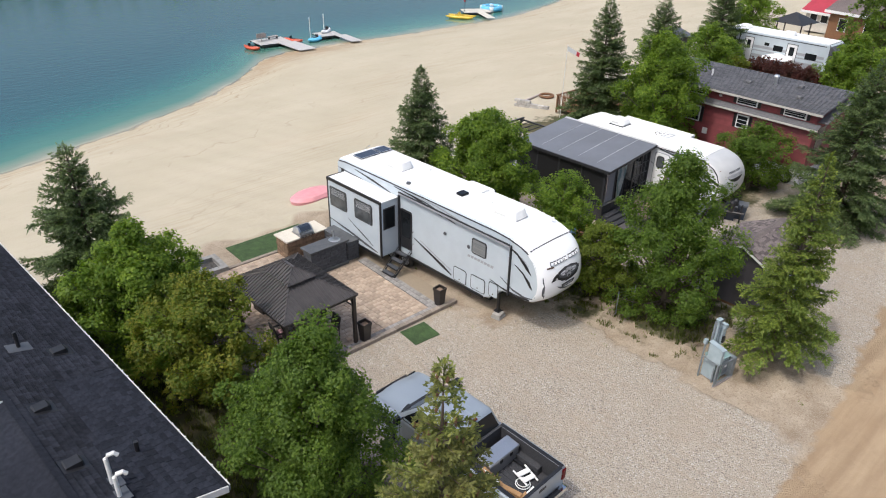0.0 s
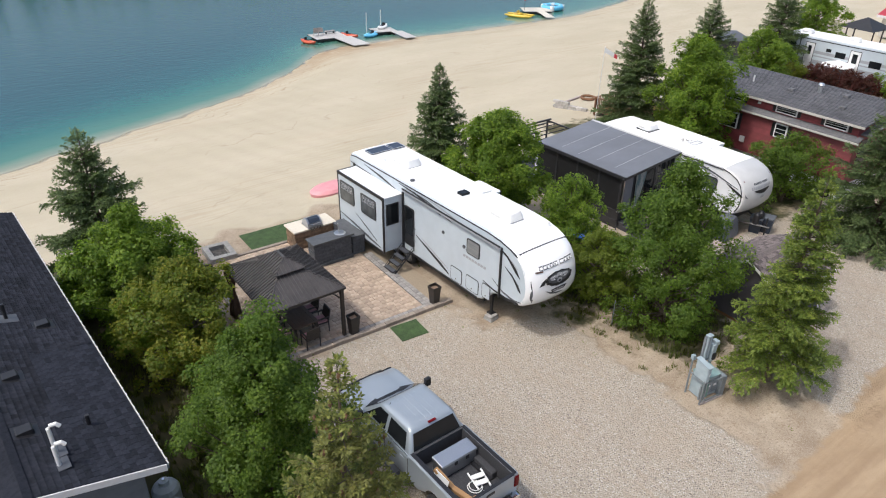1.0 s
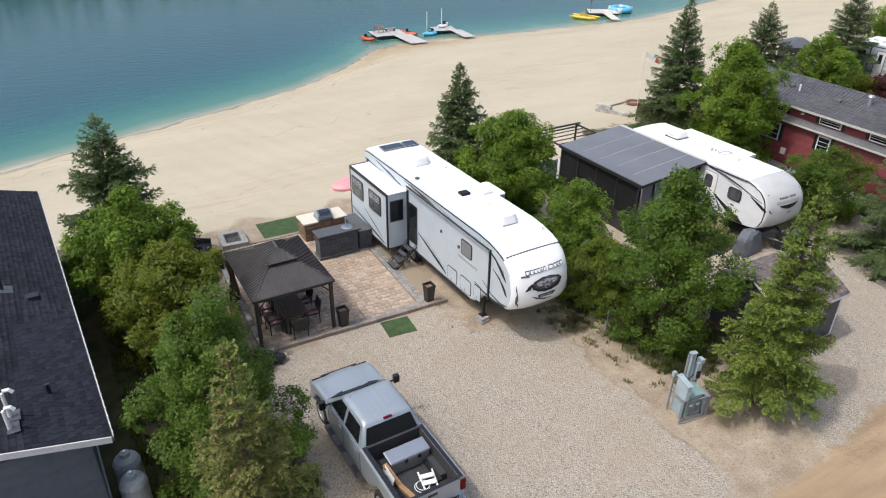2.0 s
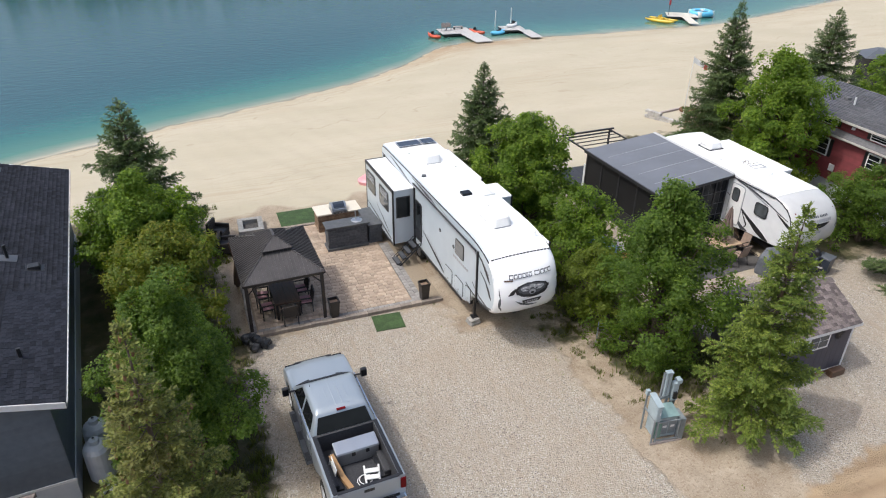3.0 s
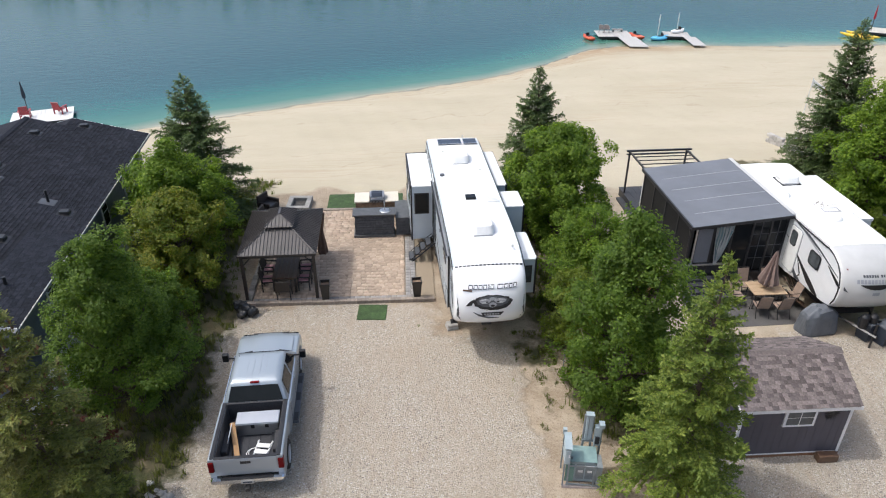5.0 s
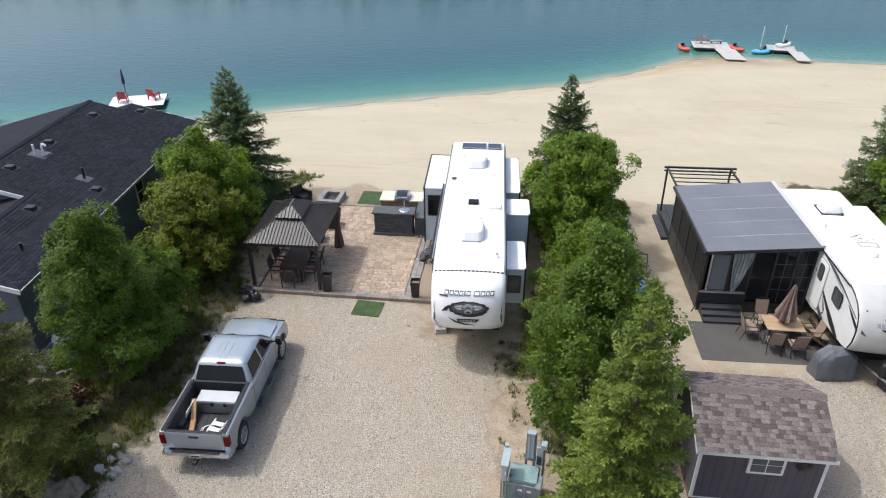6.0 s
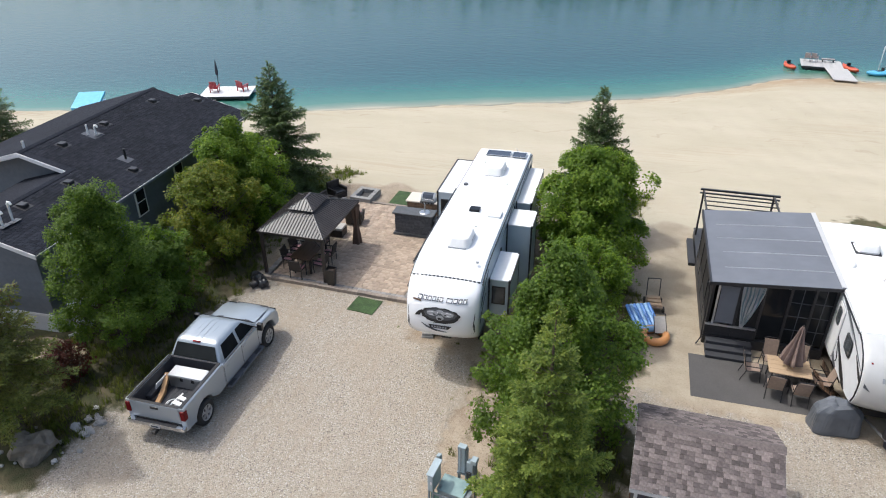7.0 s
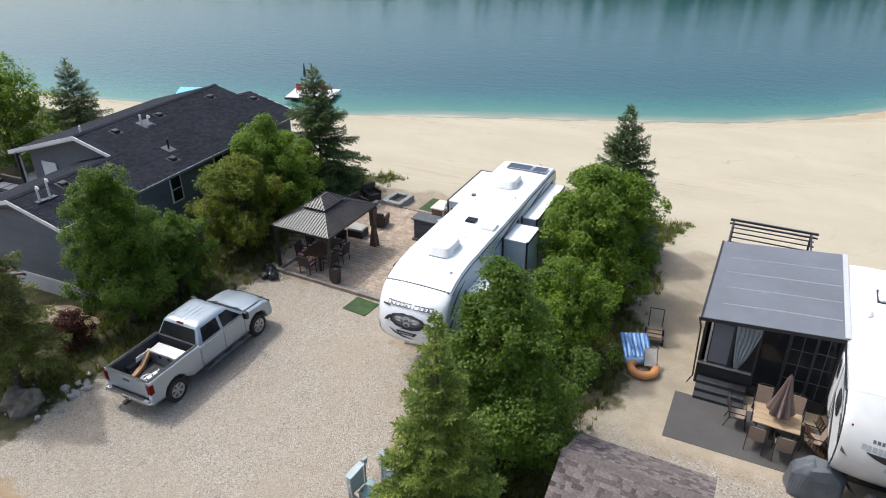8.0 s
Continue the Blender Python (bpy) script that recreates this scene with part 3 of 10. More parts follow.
def ground_material():
    m = bpy.data.materials.new("lot_ground")
    m.use_nodes = True
    nt = m.node_tree
    N, L = nt.nodes, nt.links
    bsdf = N["Principled BSDF"]
    tc = N.new("ShaderNodeTexCoord")
    P = tc.outputs["Object"]

    def nz(scale, detail=4, stretch=None):
        n = N.new("ShaderNodeTexNoise")
        n.inputs["Scale"].default_value, n.inputs["Detail"].default_value = scale, detail
        src = P
        if stretch:
            mp = N.new("ShaderNodeMapping")
            mp.inputs["Scale"].default_value = stretch
            mp.inputs["Rotation"].default_value = (0, 0, radians(-22))
            L.new(P, mp.inputs[0])
            src = mp.outputs[0]
        L.new(src, n.inputs["Vector"])
        return n.outputs["Fac"]

    def mr(v, a, b, c=0.0, d=1.0):
        r = N.new("ShaderNodeMapRange")
        for k, q in zip(("From Min", "From Max", "To Min", "To Max"), (a, b, c, d)):
            r.inputs[k].default_value = q
        L.new(v, r.inputs[0])
        return r.outputs[0]

    def mix(f, a, b, blend="MIX"):
        x = N.new("ShaderNodeMix")
        x.data_type, x.blend_type = "RGBA", blend
        for k, v in (("Factor", f), ("A", a), ("B", b)):
            if isinstance(v, (tuple, float)):
                x.inputs[k].default_value = v
            else:
                L.new(v, x.inputs[k])
        return x.outputs["Result"]

    def math_(op, a, b):
        x = N.new("ShaderNodeMath")
        x.operation = op
        for i, v in enumerate((a, b)):
            if isinstance(v, float):
                x.inputs[i].default_value = v
            else:
                L.new(v, x.inputs[i])
        return x.outputs[0]

    def attr(key):
        a = N.new("ShaderNodeAttribute")
        a.attribute_name = key
        return a.outputs["Fac"]

    edge = nz(2.2, 6)

    def zone(key, soft=0.25):
        s = math_("ADD", attr(key), mr(edge, 0.3, 0.7, -0.3, 0.3))
        return mr(s, 0.5 - soft, 0.5 + soft)

    # sand of the beach, raked and tracked
    sand = mix(mr(nz(0.25, 7, (0.6, 1.2, 1)), 0.35, 0.65), col(0.425, 0.382, 0.285), col(0.47, 0.425, 0.325))
    sand = mix(mr(nz(3.0, 8, (0.5, 1.3, 1)), 0.52, 0.75, 0, 0.3), sand, col(0.38, 0.32, 0.24))
    sand = mix(mr(nz(0.22, 7, (0.5, 1.3, 1)), 0.58, 0.75, 0, 0.4), sand, col(0.41, 0.33, 0.235))
    sand = mix(mr(nz(60, 2), 0.4, 0.7, 0, 0.2), sand, col(0.36, 0.28, 0.2))
    sand = mix(math_("MULTIPLY", attr("wet"), mr(nz(1.1, 6, (0.4, 1.6, 1)), 0.3, 0.5)), sand, col(0.33, 0.235, 0.145))
    streak = math_("MULTIPLY", attr("strand"), mr(nz(1.4, 6, (0.12, 3.0, 1)), 0.5, 0.64))
    sand = mix(math_("MULTIPLY", streak, 0.75), sand, col(0.33, 0.25, 0.16))
    # wrack lines left by the waves, and faint rake tracks farther in
    way = math_("ADD", attr("way"), mr(nz(0.16, 5), 0.3, 0.7, -2.2, 2.2))
    for step, w0, near, far, strong, broken in ((1.15, 0.10, 0.4, 7.5, 0.85, 0.5), (2.6, 0.06, 6.0, 40.0, 0.35, 0.52)):
        fr = math_("FRACT", math_("DIVIDE", way, step), 0.0)
        line = mr(math_("ABSOLUTE", math_("SUBTRACT", fr, 0.5), 0.0), 0.0, w0, 1.0, 0.0)
        reach = math_("MULTIPLY", mr(attr("way"), near, near + 0.5), mr(attr("way"), far * 0.6, far, 1.0, 0.0))
        line = math_("MULTIPLY", math_("MULTIPLY", line, reach), mr(nz(0.55, 6, (0.5, 1.0, 1)), broken, broken + 0.12))
        sand = mix(math_("MULTIPLY", line, strong), sand, col(0.27, 0.2, 0.13))
    # packed tan soil
    dirt = mix(mr(nz(1.6, 7), 0.3, 0.7), col(0.27, 0.215, 0.155), col(0.385, 0.32, 0.242))
    dirt = mix(mr(nz(14, 5), 0.5, 0.68, 0, 0.7), dirt, col(0.2, 0.145, 0.095))
    dirt = mix(mr(nz(0.7, 6), 0.52, 0.66, 0, 0.6), dirt, col(0.2, 0.148, 0.1))
    dirt = mix(mr(nz(45, 3), 0.55, 0.7, 0, 0.5), dirt, col(0.55, 0.5, 0.43))
    # crushed stone
    vo = N.new("ShaderNodeTexVoronoi")
    vo.inputs["Scale"].default_value = 27.0
    L.new(P, vo.inputs["Vector"])
    sepc = N.new("ShaderNodeSeparateColor")
    L.new(vo.outputs["Color"], sepc.inputs[0])
    grav = mix(sepc.outputs[0], col(0.33, 0.288, 0.232), col(0.475, 0.428, 0.36))
    grav = mix(mr(sepc.outputs[1], 0.82, 0.9), grav, col(0.54, 0.51, 0.465))
    grav = mix(mr(sepc.outputs[2], 0.9, 0.95), grav, col(0.2, 0.18, 0.16))
    grav = mix(mr(vo.outputs["Distance"], 0.35, 0.8, 0, 0.45), grav, col(0.2, 0.16, 0.12))
    grav = mix(mr(nz(0.5, 6), 0.35, 0.68, 0, 0.5), grav, col(0.36, 0.3, 0.232))
    grav = mix(mr(nz(2.6, 6, (1.8, 0.35, 1)), 0.52, 0.72, 0, 0.5), grav, col(0.34, 0.272, 0.2))
    # dry grass over soil, its colour darkened for the shade beneath the trees
    grass = mix(mr(nz(1.3, 6), 0.35, 0.65), col(0.045, 0.055, 0.022), col(0.11, 0.095, 0.055))
    grass = mix(mr(nz(30, 4), 0.5, 0.72, 0, 0.55), grass, col(0.125, 0.095, 0.06))
    grass = mix(mr(nz(0.8, 5), 0.62, 0.72, 0, 0.6), grass, col(0.23, 0.175, 0.115))
    # graded road
    road = mix(mr(nz(0.9, 6, (0.3, 2.5, 1)), 0.35, 0.65), col(0.28, 0.20, 0.125), col(0.375, 0.28, 0.18))
    road = mix(mr(nz(40, 3), 0.5, 0.7, 0, 0.35), road, col(0.25, 0.165, 0.1))
    c = mix(mr(attr("beach"), 0.3, 0.7), dirt, sand)
    c = mix(zone("dirt"), c, dirt)
    zg = zone("gravel", 0.2)
    c = mix(zg, c, grav)
    c = mix(zone("grass", 0.2), c, grass)
    c = mix(zone("road", 0.2), c, road)
    L.new(c, bsdf.inputs["Base Color"])
    bsdf.inputs["Roughness"].default_value = 0.95
    bsdf.inputs["Specular IOR Level"].default_value = 0.2
    b1 = N.new("ShaderNodeBump")
    b1.inputs["Strength"].default_value, b1.inputs["Distance"].default_value = 0.75, 0.04
    hh = math_("MULTIPLY", zg, math_("SUBTRACT", 1.0, vo.outputs["Distance"]))
    hh = math_("ADD", hh, math_("MULTIPLY", 0.8, nz(3.5, 8)))
    hh = math_("ADD", hh, math_("MULTIPLY", 0.3, nz(28, 4)))
    hh = math_("ADD", hh, math_("MULTIPLY", math_("MULTIPLY", zg, 1.3), nz(1.5, 5, (2.4, 0.45, 1))))
    L.new(hh, b1.inputs["Height"])
    L.new(b1.outputs[0], bsdf.inputs["Normal"])
    return m


gx = axis_steps(-6, 46, 0.3, -900, 900)
gy = axis_steps(0, 70, 0.3, -700, 1200)
ground = tagged(sheet("ground", gx, gy, ground_z, ground_material(), {
    "gravel": zone_gravel, "grass": zone_grass, "road": zone_road, "dirt": zone_dirt, "wet": zone_wet, "strand": zone_strand, "way": shore_way,
    "beach": lambda x, y: smooth(y + 0.4 * wob(x, y), 26.2, 27.4) + rect(x, y, 23.4, 33, 13.2, 28, 0.6) * 0.45}),
    "pale crushed stone lots, dry grass and a raked sand beach", "ground", kind="structure")


def water_material():
    m = bpy.data.materials.new("lake_water")
    m.use_nodes = True
    nt = m.node_tree
    N, L = nt.nodes, nt.links
    bsdf = N["Principled BSDF"]
    at = N.new("ShaderNodeAttribute")
    at.attribute_name = "depth"
    ramp = N.new("ShaderNodeValToRGB")
    el = ramp.color_ramp.elements
    el[0].position, el[0].color = 0.0, col(0.40, 0.365, 0.27)
    el[1].position, el[1].color = 1.0, col(0.008, 0.06, 0.072)
    for p, c in ((0.04, (0.22, 0.255, 0.19)), (0.14, (0.07, 0.182, 0.138)), (0.35, (0.026, 0.126, 0.112)), (0.6, (0.012, 0.08, 0.088))):
        e = el.new(p)
        e.color = col(*c)
    dv = N.new("ShaderNodeMath")
    dv.operation = "DIVIDE"
    dv.inputs[1].default_value = 2.1
    L.new(at.outputs["Fac"], dv.inputs[0])
    tc = N.new("ShaderNodeTexCoord")
    nb = N.new("ShaderNodeTexNoise")
    nb.inputs["Scale"].default_value, nb.inputs["Detail"].default_value = 0.12, 4
    L.new(tc.outputs["Object"], nb.inputs["Vector"])
    ad = N.new("ShaderNodeMath")
    ad.operation = "MULTIPLY_ADD"
    ad.inputs[1].default_value, ad.inputs[2].default_value = 0.16, -0.08
    L.new(nb.outputs["Fac"], ad.inputs[0])
    sm = N.new("ShaderNodeMath")
    L.new(dv.outputs[0], sm.inputs[0])
    L.new(ad.outputs[0], sm.inputs[1])
    L.new(sm.outputs[0], ramp.inputs[0])
    L.new(ramp.outputs[0], bsdf.inputs["Base Color"])
    bsdf.inputs["Roughness"].default_value = 0.06
    bsdf.inputs["IOR"].default_value = 1.33
    al = N.new("ShaderNodeMapRange")
    al.inputs["From Min"].default_value, al.inputs["From Max"].default_value = 0.0, 0.05
    al.inputs["To Min"].default_value = 0.0
    L.new(at.outputs["Fac"], al.inputs[0])
    L.new(al.outputs[0], bsdf.inputs["Alpha"])
    mp = N.new("ShaderNodeMapping")
    mp.inputs["Scale"].default_value = (1.0, 2.2, 1.0)
    L.new(tc.outputs["Object"], mp.inputs[0])
    n1 = N.new("ShaderNodeTexNoise")
    n1.inputs["Scale"].default_value, n1.inputs["Detail"].default_value = 0.9, 5
    L.new(mp.outputs[0], n1.inputs["Vector"])
    bp = N.new("ShaderNodeBump")
    bp.inputs["Strength"].default_value, bp.inputs["Distance"].default_value = 0.25, 0.12
    L.new(n1.outputs["Fac"], bp.inputs["Height"])
    L.new(bp.outputs[0], bsdf.inputs["Normal"])
    return m


def water_depth(x, y):
    return np.clip(np.maximum(WATER_Z - ground_z(x, y), 0), 0, 6)


wx = axis_steps(-40, 90, 1.0, -900, 900)
wy = axis_steps(30, 100, 0.6, 30, 420)
lake = tagged(sheet("water", wx, wy, lambda x, y: 0 * x + WATER_Z, water_material(), {"depth": water_depth}),
              "calm teal lake water, turquoise over the shallows", "lake", kind="structure")


# ---- trees ----
def unit(a):
    return a / (np.linalg.norm(a, axis=-1, keepdims=True) + 1e-9)


def spruce(name, x, y, h, r, seed, leaf, label, dens=1.0, z=0.0, low=0.25, group="spruces", gap=1.0, cones=0):
    """A spruce: tapered trunk and tiers of drooping limbs, each a full layered fan of twigs set with needle shoots."""
    rg = np.random.RandomState(seed)
    t = thing(name, label, "tree", pose(x, y, z), group=group)
    bm = bmesh.new()
    tube(bm, [(0, 0, -0.1), (0.02, 0.01, h * 0.3), (0.0, 0.03, h * 0.7), (0, 0, h * 0.99)], [0.017 * h + 0.03, 0.013 * h, 0.006 * h, 0.008], 9)
    TW = []
    zz = low
    while zz < h - 0.16:
        f = 1 - zz / h
        nb = 6 + int(rg.rand() * 2 + 2.6 * f)
        a0 = rg.uniform(0, 6.28)
        for k in range(nb):
            az = a0 + 6.283 * k / nb + rg.normal(0, 0.2)
            zb = zz + rg.normal(0, 0.06) * gap
            ln = 1.12 * r * (f ** 1.02) * float(rg.choice([1.0, 0.95, 0.84, 0.64, 1.12])) * rg.uniform(0.9, 1.08) + 0.05
            up = 0.75 - 1.05 * min(1, f * 1.3) + rg.normal(0, 0.06)
            ca, sa = math.cos(az), math.sin(az)
            nseg = max(2, int(ln / 0.115))
            pts = [(ca * ln * s, sa * ln * s, zb + ln * (up * s - 0.12 * f * s * s + 0.3 * f * max(0, s - 0.55))) for s in [i / nseg for i in range(nseg + 1)]]
            if ln > 0.4:
                tube(bm, [pts[0], pts[nseg // 2], pts[-1]], [0.011 + 0.009 * ln, 0.008 + 0.003 * ln, 0.003], 4, cap=False)
            for i in range(1 + int(nseg * 0.15), nseg + 1):
                s = i / nseg
                p = np.array(pts[i])
                # the fan is widest at half its length, so neighbouring limbs stay apart at their ends
                tw = min(0.66, (0.40 * ln * (1 - s) ** 0.6 * (0.55 + 0.45 * min(1, 2.2 * s)) + 0.06 + 0.09 * min(1, ln)) * rg.uniform(0.75, 1.15))
                for side in (-1, 1, 0, 2):
                    if side == 2 and (f < 0.15 or rg.rand() < 0.4):
                        continue
                    aa = az + (side * rg.uniform(0.5, 0.9) if side in (-1, 1) else rg.normal(0, 0.3))
                    if side == 0:
                        dz = rg.normal(0.35, 0.2)
                    elif side == 2:
                        dz = rg.normal(-1.1, 0.3)
                    else:
                        dz = rg.normal(-0.14 - 0.15 * f, 0.12)
                    d = np.array([math.cos(aa), math.sin(aa), dz])
                    tl = tw if side in (-1, 1) else min(tw, 0.1 + 0.09 * min(1, ln))
                    TW.append((*p, *d, -math.sin(aa), math.cos(aa), 0.0, tl, max(1, int(tl / 0.044 * dens))))
        zz += (0.17 + 0.30 * f) * gap * rg.uniform(0.85, 1.15)
    for i in range(7):
        TW.append((0, 0, h - 0.44 + 0.065 * i, 0.25 * rg.normal(), 0.25 * rg.normal(), 1.0, 1, 0, 0, 0.13, 3))
    part("trunk", bm, M_bark, t)
    W = np.array(TW)
    cnt = W[:, 10].astype(int)
    rep = np.repeat(np.arange(len(W)), cnt)
    j = np.arange(len(rep)) - np.repeat(np.cumsum(cnt) - cnt, cnt)
    W = W[rep]
    q = W[:, :3] + W[:, 3:6] * (W[:, 9] * (j + 0.4) / W[:, 10])[:, None]
    q, d, px = np.repeat(q, 2, 0), np.repeat(W[:, 3:6], 2, 0), np.repeat(W[:, 6:9], 2, 0)
    sg = np.tile([-1.0, 1.0], len(rep))
    nl = rg.uniform(0.06, 0.115, len(sg))
    up = np.array([0, 0, 1.0])
    tip = q + d * (nl * 0.8)[:, None] + px * (sg * nl * rg.uniform(0.3, 0.85, len(sg)))[:, None] + up * rg.normal(0.01, 0.03, len(sg))[:, None]
    mid = (q + tip) / 2
    wv = unit(np.cross(tip - q, up)) * 0.0225 + up * rg.normal(0, 0.011, len(sg))[:, None]
    V = np.stack([q, mid + wv, tip, mid - wv], 1).reshape(-1, 3)
    soup("crown", V, np.arange(len(V)).reshape(-1, 4), leaf, t)
    if cones:
        # ripe cones hanging from the shoots of the upper limbs
        top = W[W[:, 2] > h * 0.5]
        cb = tube(bmesh.new(), [(0, 0, 0.01), (0.01, 0.0, -0.045), (0.0, 0.012, -0.1), (0.0, 0.0, -0.14)], [0.012, 0.034, 0.03, 0.006], 6)
        me = bpy.data.meshes.new("cone")
        cb.to_mesh(me)
        cb.free()
        me.materials.append(M_cone)
        for k in rg.choice(len(top), cones, replace=False):
            ob = new("cone", me)
            ob.parent = t
            ob.location = top[k, :3] + top[k, 3:6] * top[k, 9] * 0.8
    return t


def leaf_tree(name, x, y, h, rx, ry, seed, leaf, label, n=9000, base=0.18, size=0.13, clumps=70, z=0.0, stems=1, group="", category="tree", pointed=0.0):
    """A broadleaf tree or shrub: trunk, limbs, and a billowing crown of boughs, each of many small leafy clumps with gaps between."""
    rg = np.random.RandomState(seed)
    t = thing(name, label, category, pose(x, y, z), group=group)
    bm = bmesh.new()
    z0, hc = h * base, h * (1 - base)
    size = size * 0.74
    k = min(1.0, pointed * 1.6)
    hs = np.array([0, 0.12, 0.3, 0.5, 0.7, 0.85, 0.95, 1.0])
    wr = np.array([0.55, 0.82, 0.99, 1.0, 0.88, 0.66, 0.38, 0.12]) * (1 - k) + np.array([0.6, 0.9, 1.0, 0.86, 0.60, 0.38, 0.22, 0.08]) * k
    mean = math.sqrt(rx * ry)
    # boughs: billows set round the axis on the crown's outline, with a few inside
    nb = int(26 + 2.2 * hc / mean * 7)
    boughs = []
    for i in range(nb):
        u = (i + 0.5) / nb
        u = u ** (0.85 + 0.25 * k)
        w = float(np.interp(u, hs, wr))
        a = i * 2.39996 + rg.normal(0, 0.25)
        lump = 1 + 0.26 * rg.normal()
        rad = mean * (0.19 + 0.15 * rg.rand()) * (0.6 + 0.4 * w)
        out = max(0.0, w * min(1.3, max(0.6, lump)) - rad / mean * 0.7)
        boughs.append((np.array([math.cos(a) * rx * out, math.sin(a) * ry * out, z0 + u * hc - rad * 0.55 * (u > 0.8) + rg.normal(0, 0.12) * mean]), rad))
    for i in range(int(nb * 0.4)):
        u = rg.uniform(0.2, 0.8)
        a = rg.uniform(0, 6.283)
        w = float(np.interp(u, hs, wr)) * 0.35
        boughs.append((np.array([math.cos(a) * rx * w, math.sin(a) * ry * w, z0 + u * hc]), mean * 0.3))
    for s in range(stems):
        off = np.array([rg.normal(0, 0.12), rg.normal(0, 0.12), 0]) * (stems > 1)
        lean = np.array([rg.normal(0, 0.12) * rx, rg.normal(0, 0.12) * ry])
        tr = 0.016 * h / math.sqrt(stems) + 0.025
        top = np.array([lean[0], lean[1], h * 0.8])
        mid = off * 0.6 + np.array([lean[0] * 0.3 + rg.normal(0, 0.05), lean[1] * 0.3 + rg.normal(0, 0.05), h * 0.42])
        tube(bm, [off + np.array([0, 0, -0.1]), off * 0.9 + np.array([0, 0, h * 0.18]), mid, top], [tr * 1.25, tr, tr * 0.65, 0.012], 8)
    cs, ax, sc = [], [], []
    per_b = max(8, int(clumps * 5.0 / len(boughs)))
    for c, rad in boughs:
        st = np.array([0.0, 0.0, h * min(max(c[2] / h - 0.25, 0.08), 0.7)])
        kn = (st + c) / 2 + np.array([rg.normal(0, 0.1), rg.normal(0, 0.1), -0.025 * h])
        tube(bm, [st, kn, c], [0.010 + 0.005 * h, 0.008 + 0.003 * h, 0.006], 5, cap=False)
        axis_out = unit(np.array([c[0], c[1], 0.0]) + 1e-6)
        for i in range(per_b):
            d = unit(rg.normal(size=3) + axis_out * 0.45 + np.array([0, 0, 0.25]))
            rr = rad * (rg.uniform(0.25, 1.0) ** 0.4) * (1.0 if rg.rand() > 0.16 else rg.uniform(1.25, 1.7))
            p = c + d * rr * np.array([1, 1, 0.85])
            p[2] = max(p[2], 0.12)
            cs.append(p)
            ax.append(unit(d + np.array([0, 0, 0.15])))
            sc.append(rg.uniform(0.55, 1.35) * (1.0 if rr < rad else 0.75))
            if i % 4 == 0:
                tube(bm, [c, p], [0.007, 0.003], 3, cap=False)
    part("trunk", bm, M_bark, t)
    per = int(2.7 * n) // max(1, len(cs))
    cr = 0.135 * (mean * mean * hc / 2) ** (1 / 3)
    C, A, K = np.repeat(np.array(cs), per, 0), np.repeat(np.array(ax), per, 0), np.repeat(np.array(sc), per)[:, None]
    e = unit(rg.normal(size=C.shape)) * (rg.uniform(0, 1, len(C)) ** 0.5)[:, None]
    # a clump is a shallow cap of leaves, open below
    al = (e * A).sum(1)[:, None]
    q = C + cr * K * (1.25 * e - A * al * 0.5)
    q[:, 2] = np.maximum(q[:, 2], 0.06)
    nrm = unit(A * 0.55 + e * 0.3 + rg.normal(size=C.shape) * 0.42 + np.array([0, 0, 0.7]))
    d = unit(np.cross(nrm, rg.normal(size=C.shape)))
    w = np.cross(nrm, d)
    sz = size * rg.uniform(0.65, 1.25, len(C))[:, None]
    V = np.stack([q - d * sz * 0.5, q + w * sz * 0.4 + nrm * sz * 0.08, q + d * sz * 0.6, q - w * sz * 0.4 + nrm * sz * 0.08], 1).reshape(-1, 3)
    F = np.arange(len(V)).reshape(-1, 4)
    soup("crown", V, F, leaf, t)
    return t


# beds on the house side
spruce("spruce_tree", 5.15, 24.4, 6.95, 3.15, 11, L_spruce, "full dark green spruce beside the grey house", 1.2, low=0.75, gap=1.0)
leaf_tree("maple_tree", 5.4, 20.2, 5.2, 1.95, 2.0, 21, L_maple, "rounded bright green maple beside the gazebo", 17000, 0.13, 0.14, 120)
leaf_tree("yellowing_tree", 6.1, 17.2, 4.6, 1.6, 1.7, 22, L_yellow, "bushy tree with yellowing green leaves by the gazebo", 14000, 0.1, 0.12, 110)
leaf_tree("poplar_tree", 6.15, 10.75, 6.4, 1.7, 1.75, 23, L_dark, "tall upright dark green leafy tree beside the lot", 26000, 0.17, 0.1, 130, pointed=0.55)
leaf_tree("leafy_shrub", 6.35, 13.1, 3.5, 1.35, 1.4, 24, L_dark, "dense green leafy shrub beside the gravel lot", 9000, 0.12, 0.12, 60, stems=3, category="shrub")
spruce("spruce_tree", 6.0, 6.1, 8.3, 2.1, 12, L_spruce_b, "olive green spruce with brown cones beside the truck", 1.0, low=1.7, gap=1.4, cones=170)
# hedge row between the two lots
spruce("spruce_tree", 21.25, 24.9, 6.95, 2.4, 13, L_spruce, "narrow blue-green spruce at the edge of the beach", 1.35, gap=0.85)
leaf_tree("maple_tree", 21.6, 20.6, 5.7, 1.95, 2.1, 25, L_maple, "rounded bright green maple beside the fifth-wheel trailer", 20000, 0.1, 0.145, 130)
leaf_tree("leafy_shrub", 21.9, 16.2, 3.9, 1.6, 1.7, 26, L_maple, "loose light green shrub beside the fifth-wheel trailer", 8000, 0.05, 0.12, 55, stems=3, category="shrub")
leaf_tree("leafy_tree", 21.8, 10.7, 6.4, 2.15, 2.15, 27, L_dark, "dense dark green leafy tree between the two lots", 19000, 0.1, 0.125, 120, pointed=0.6)
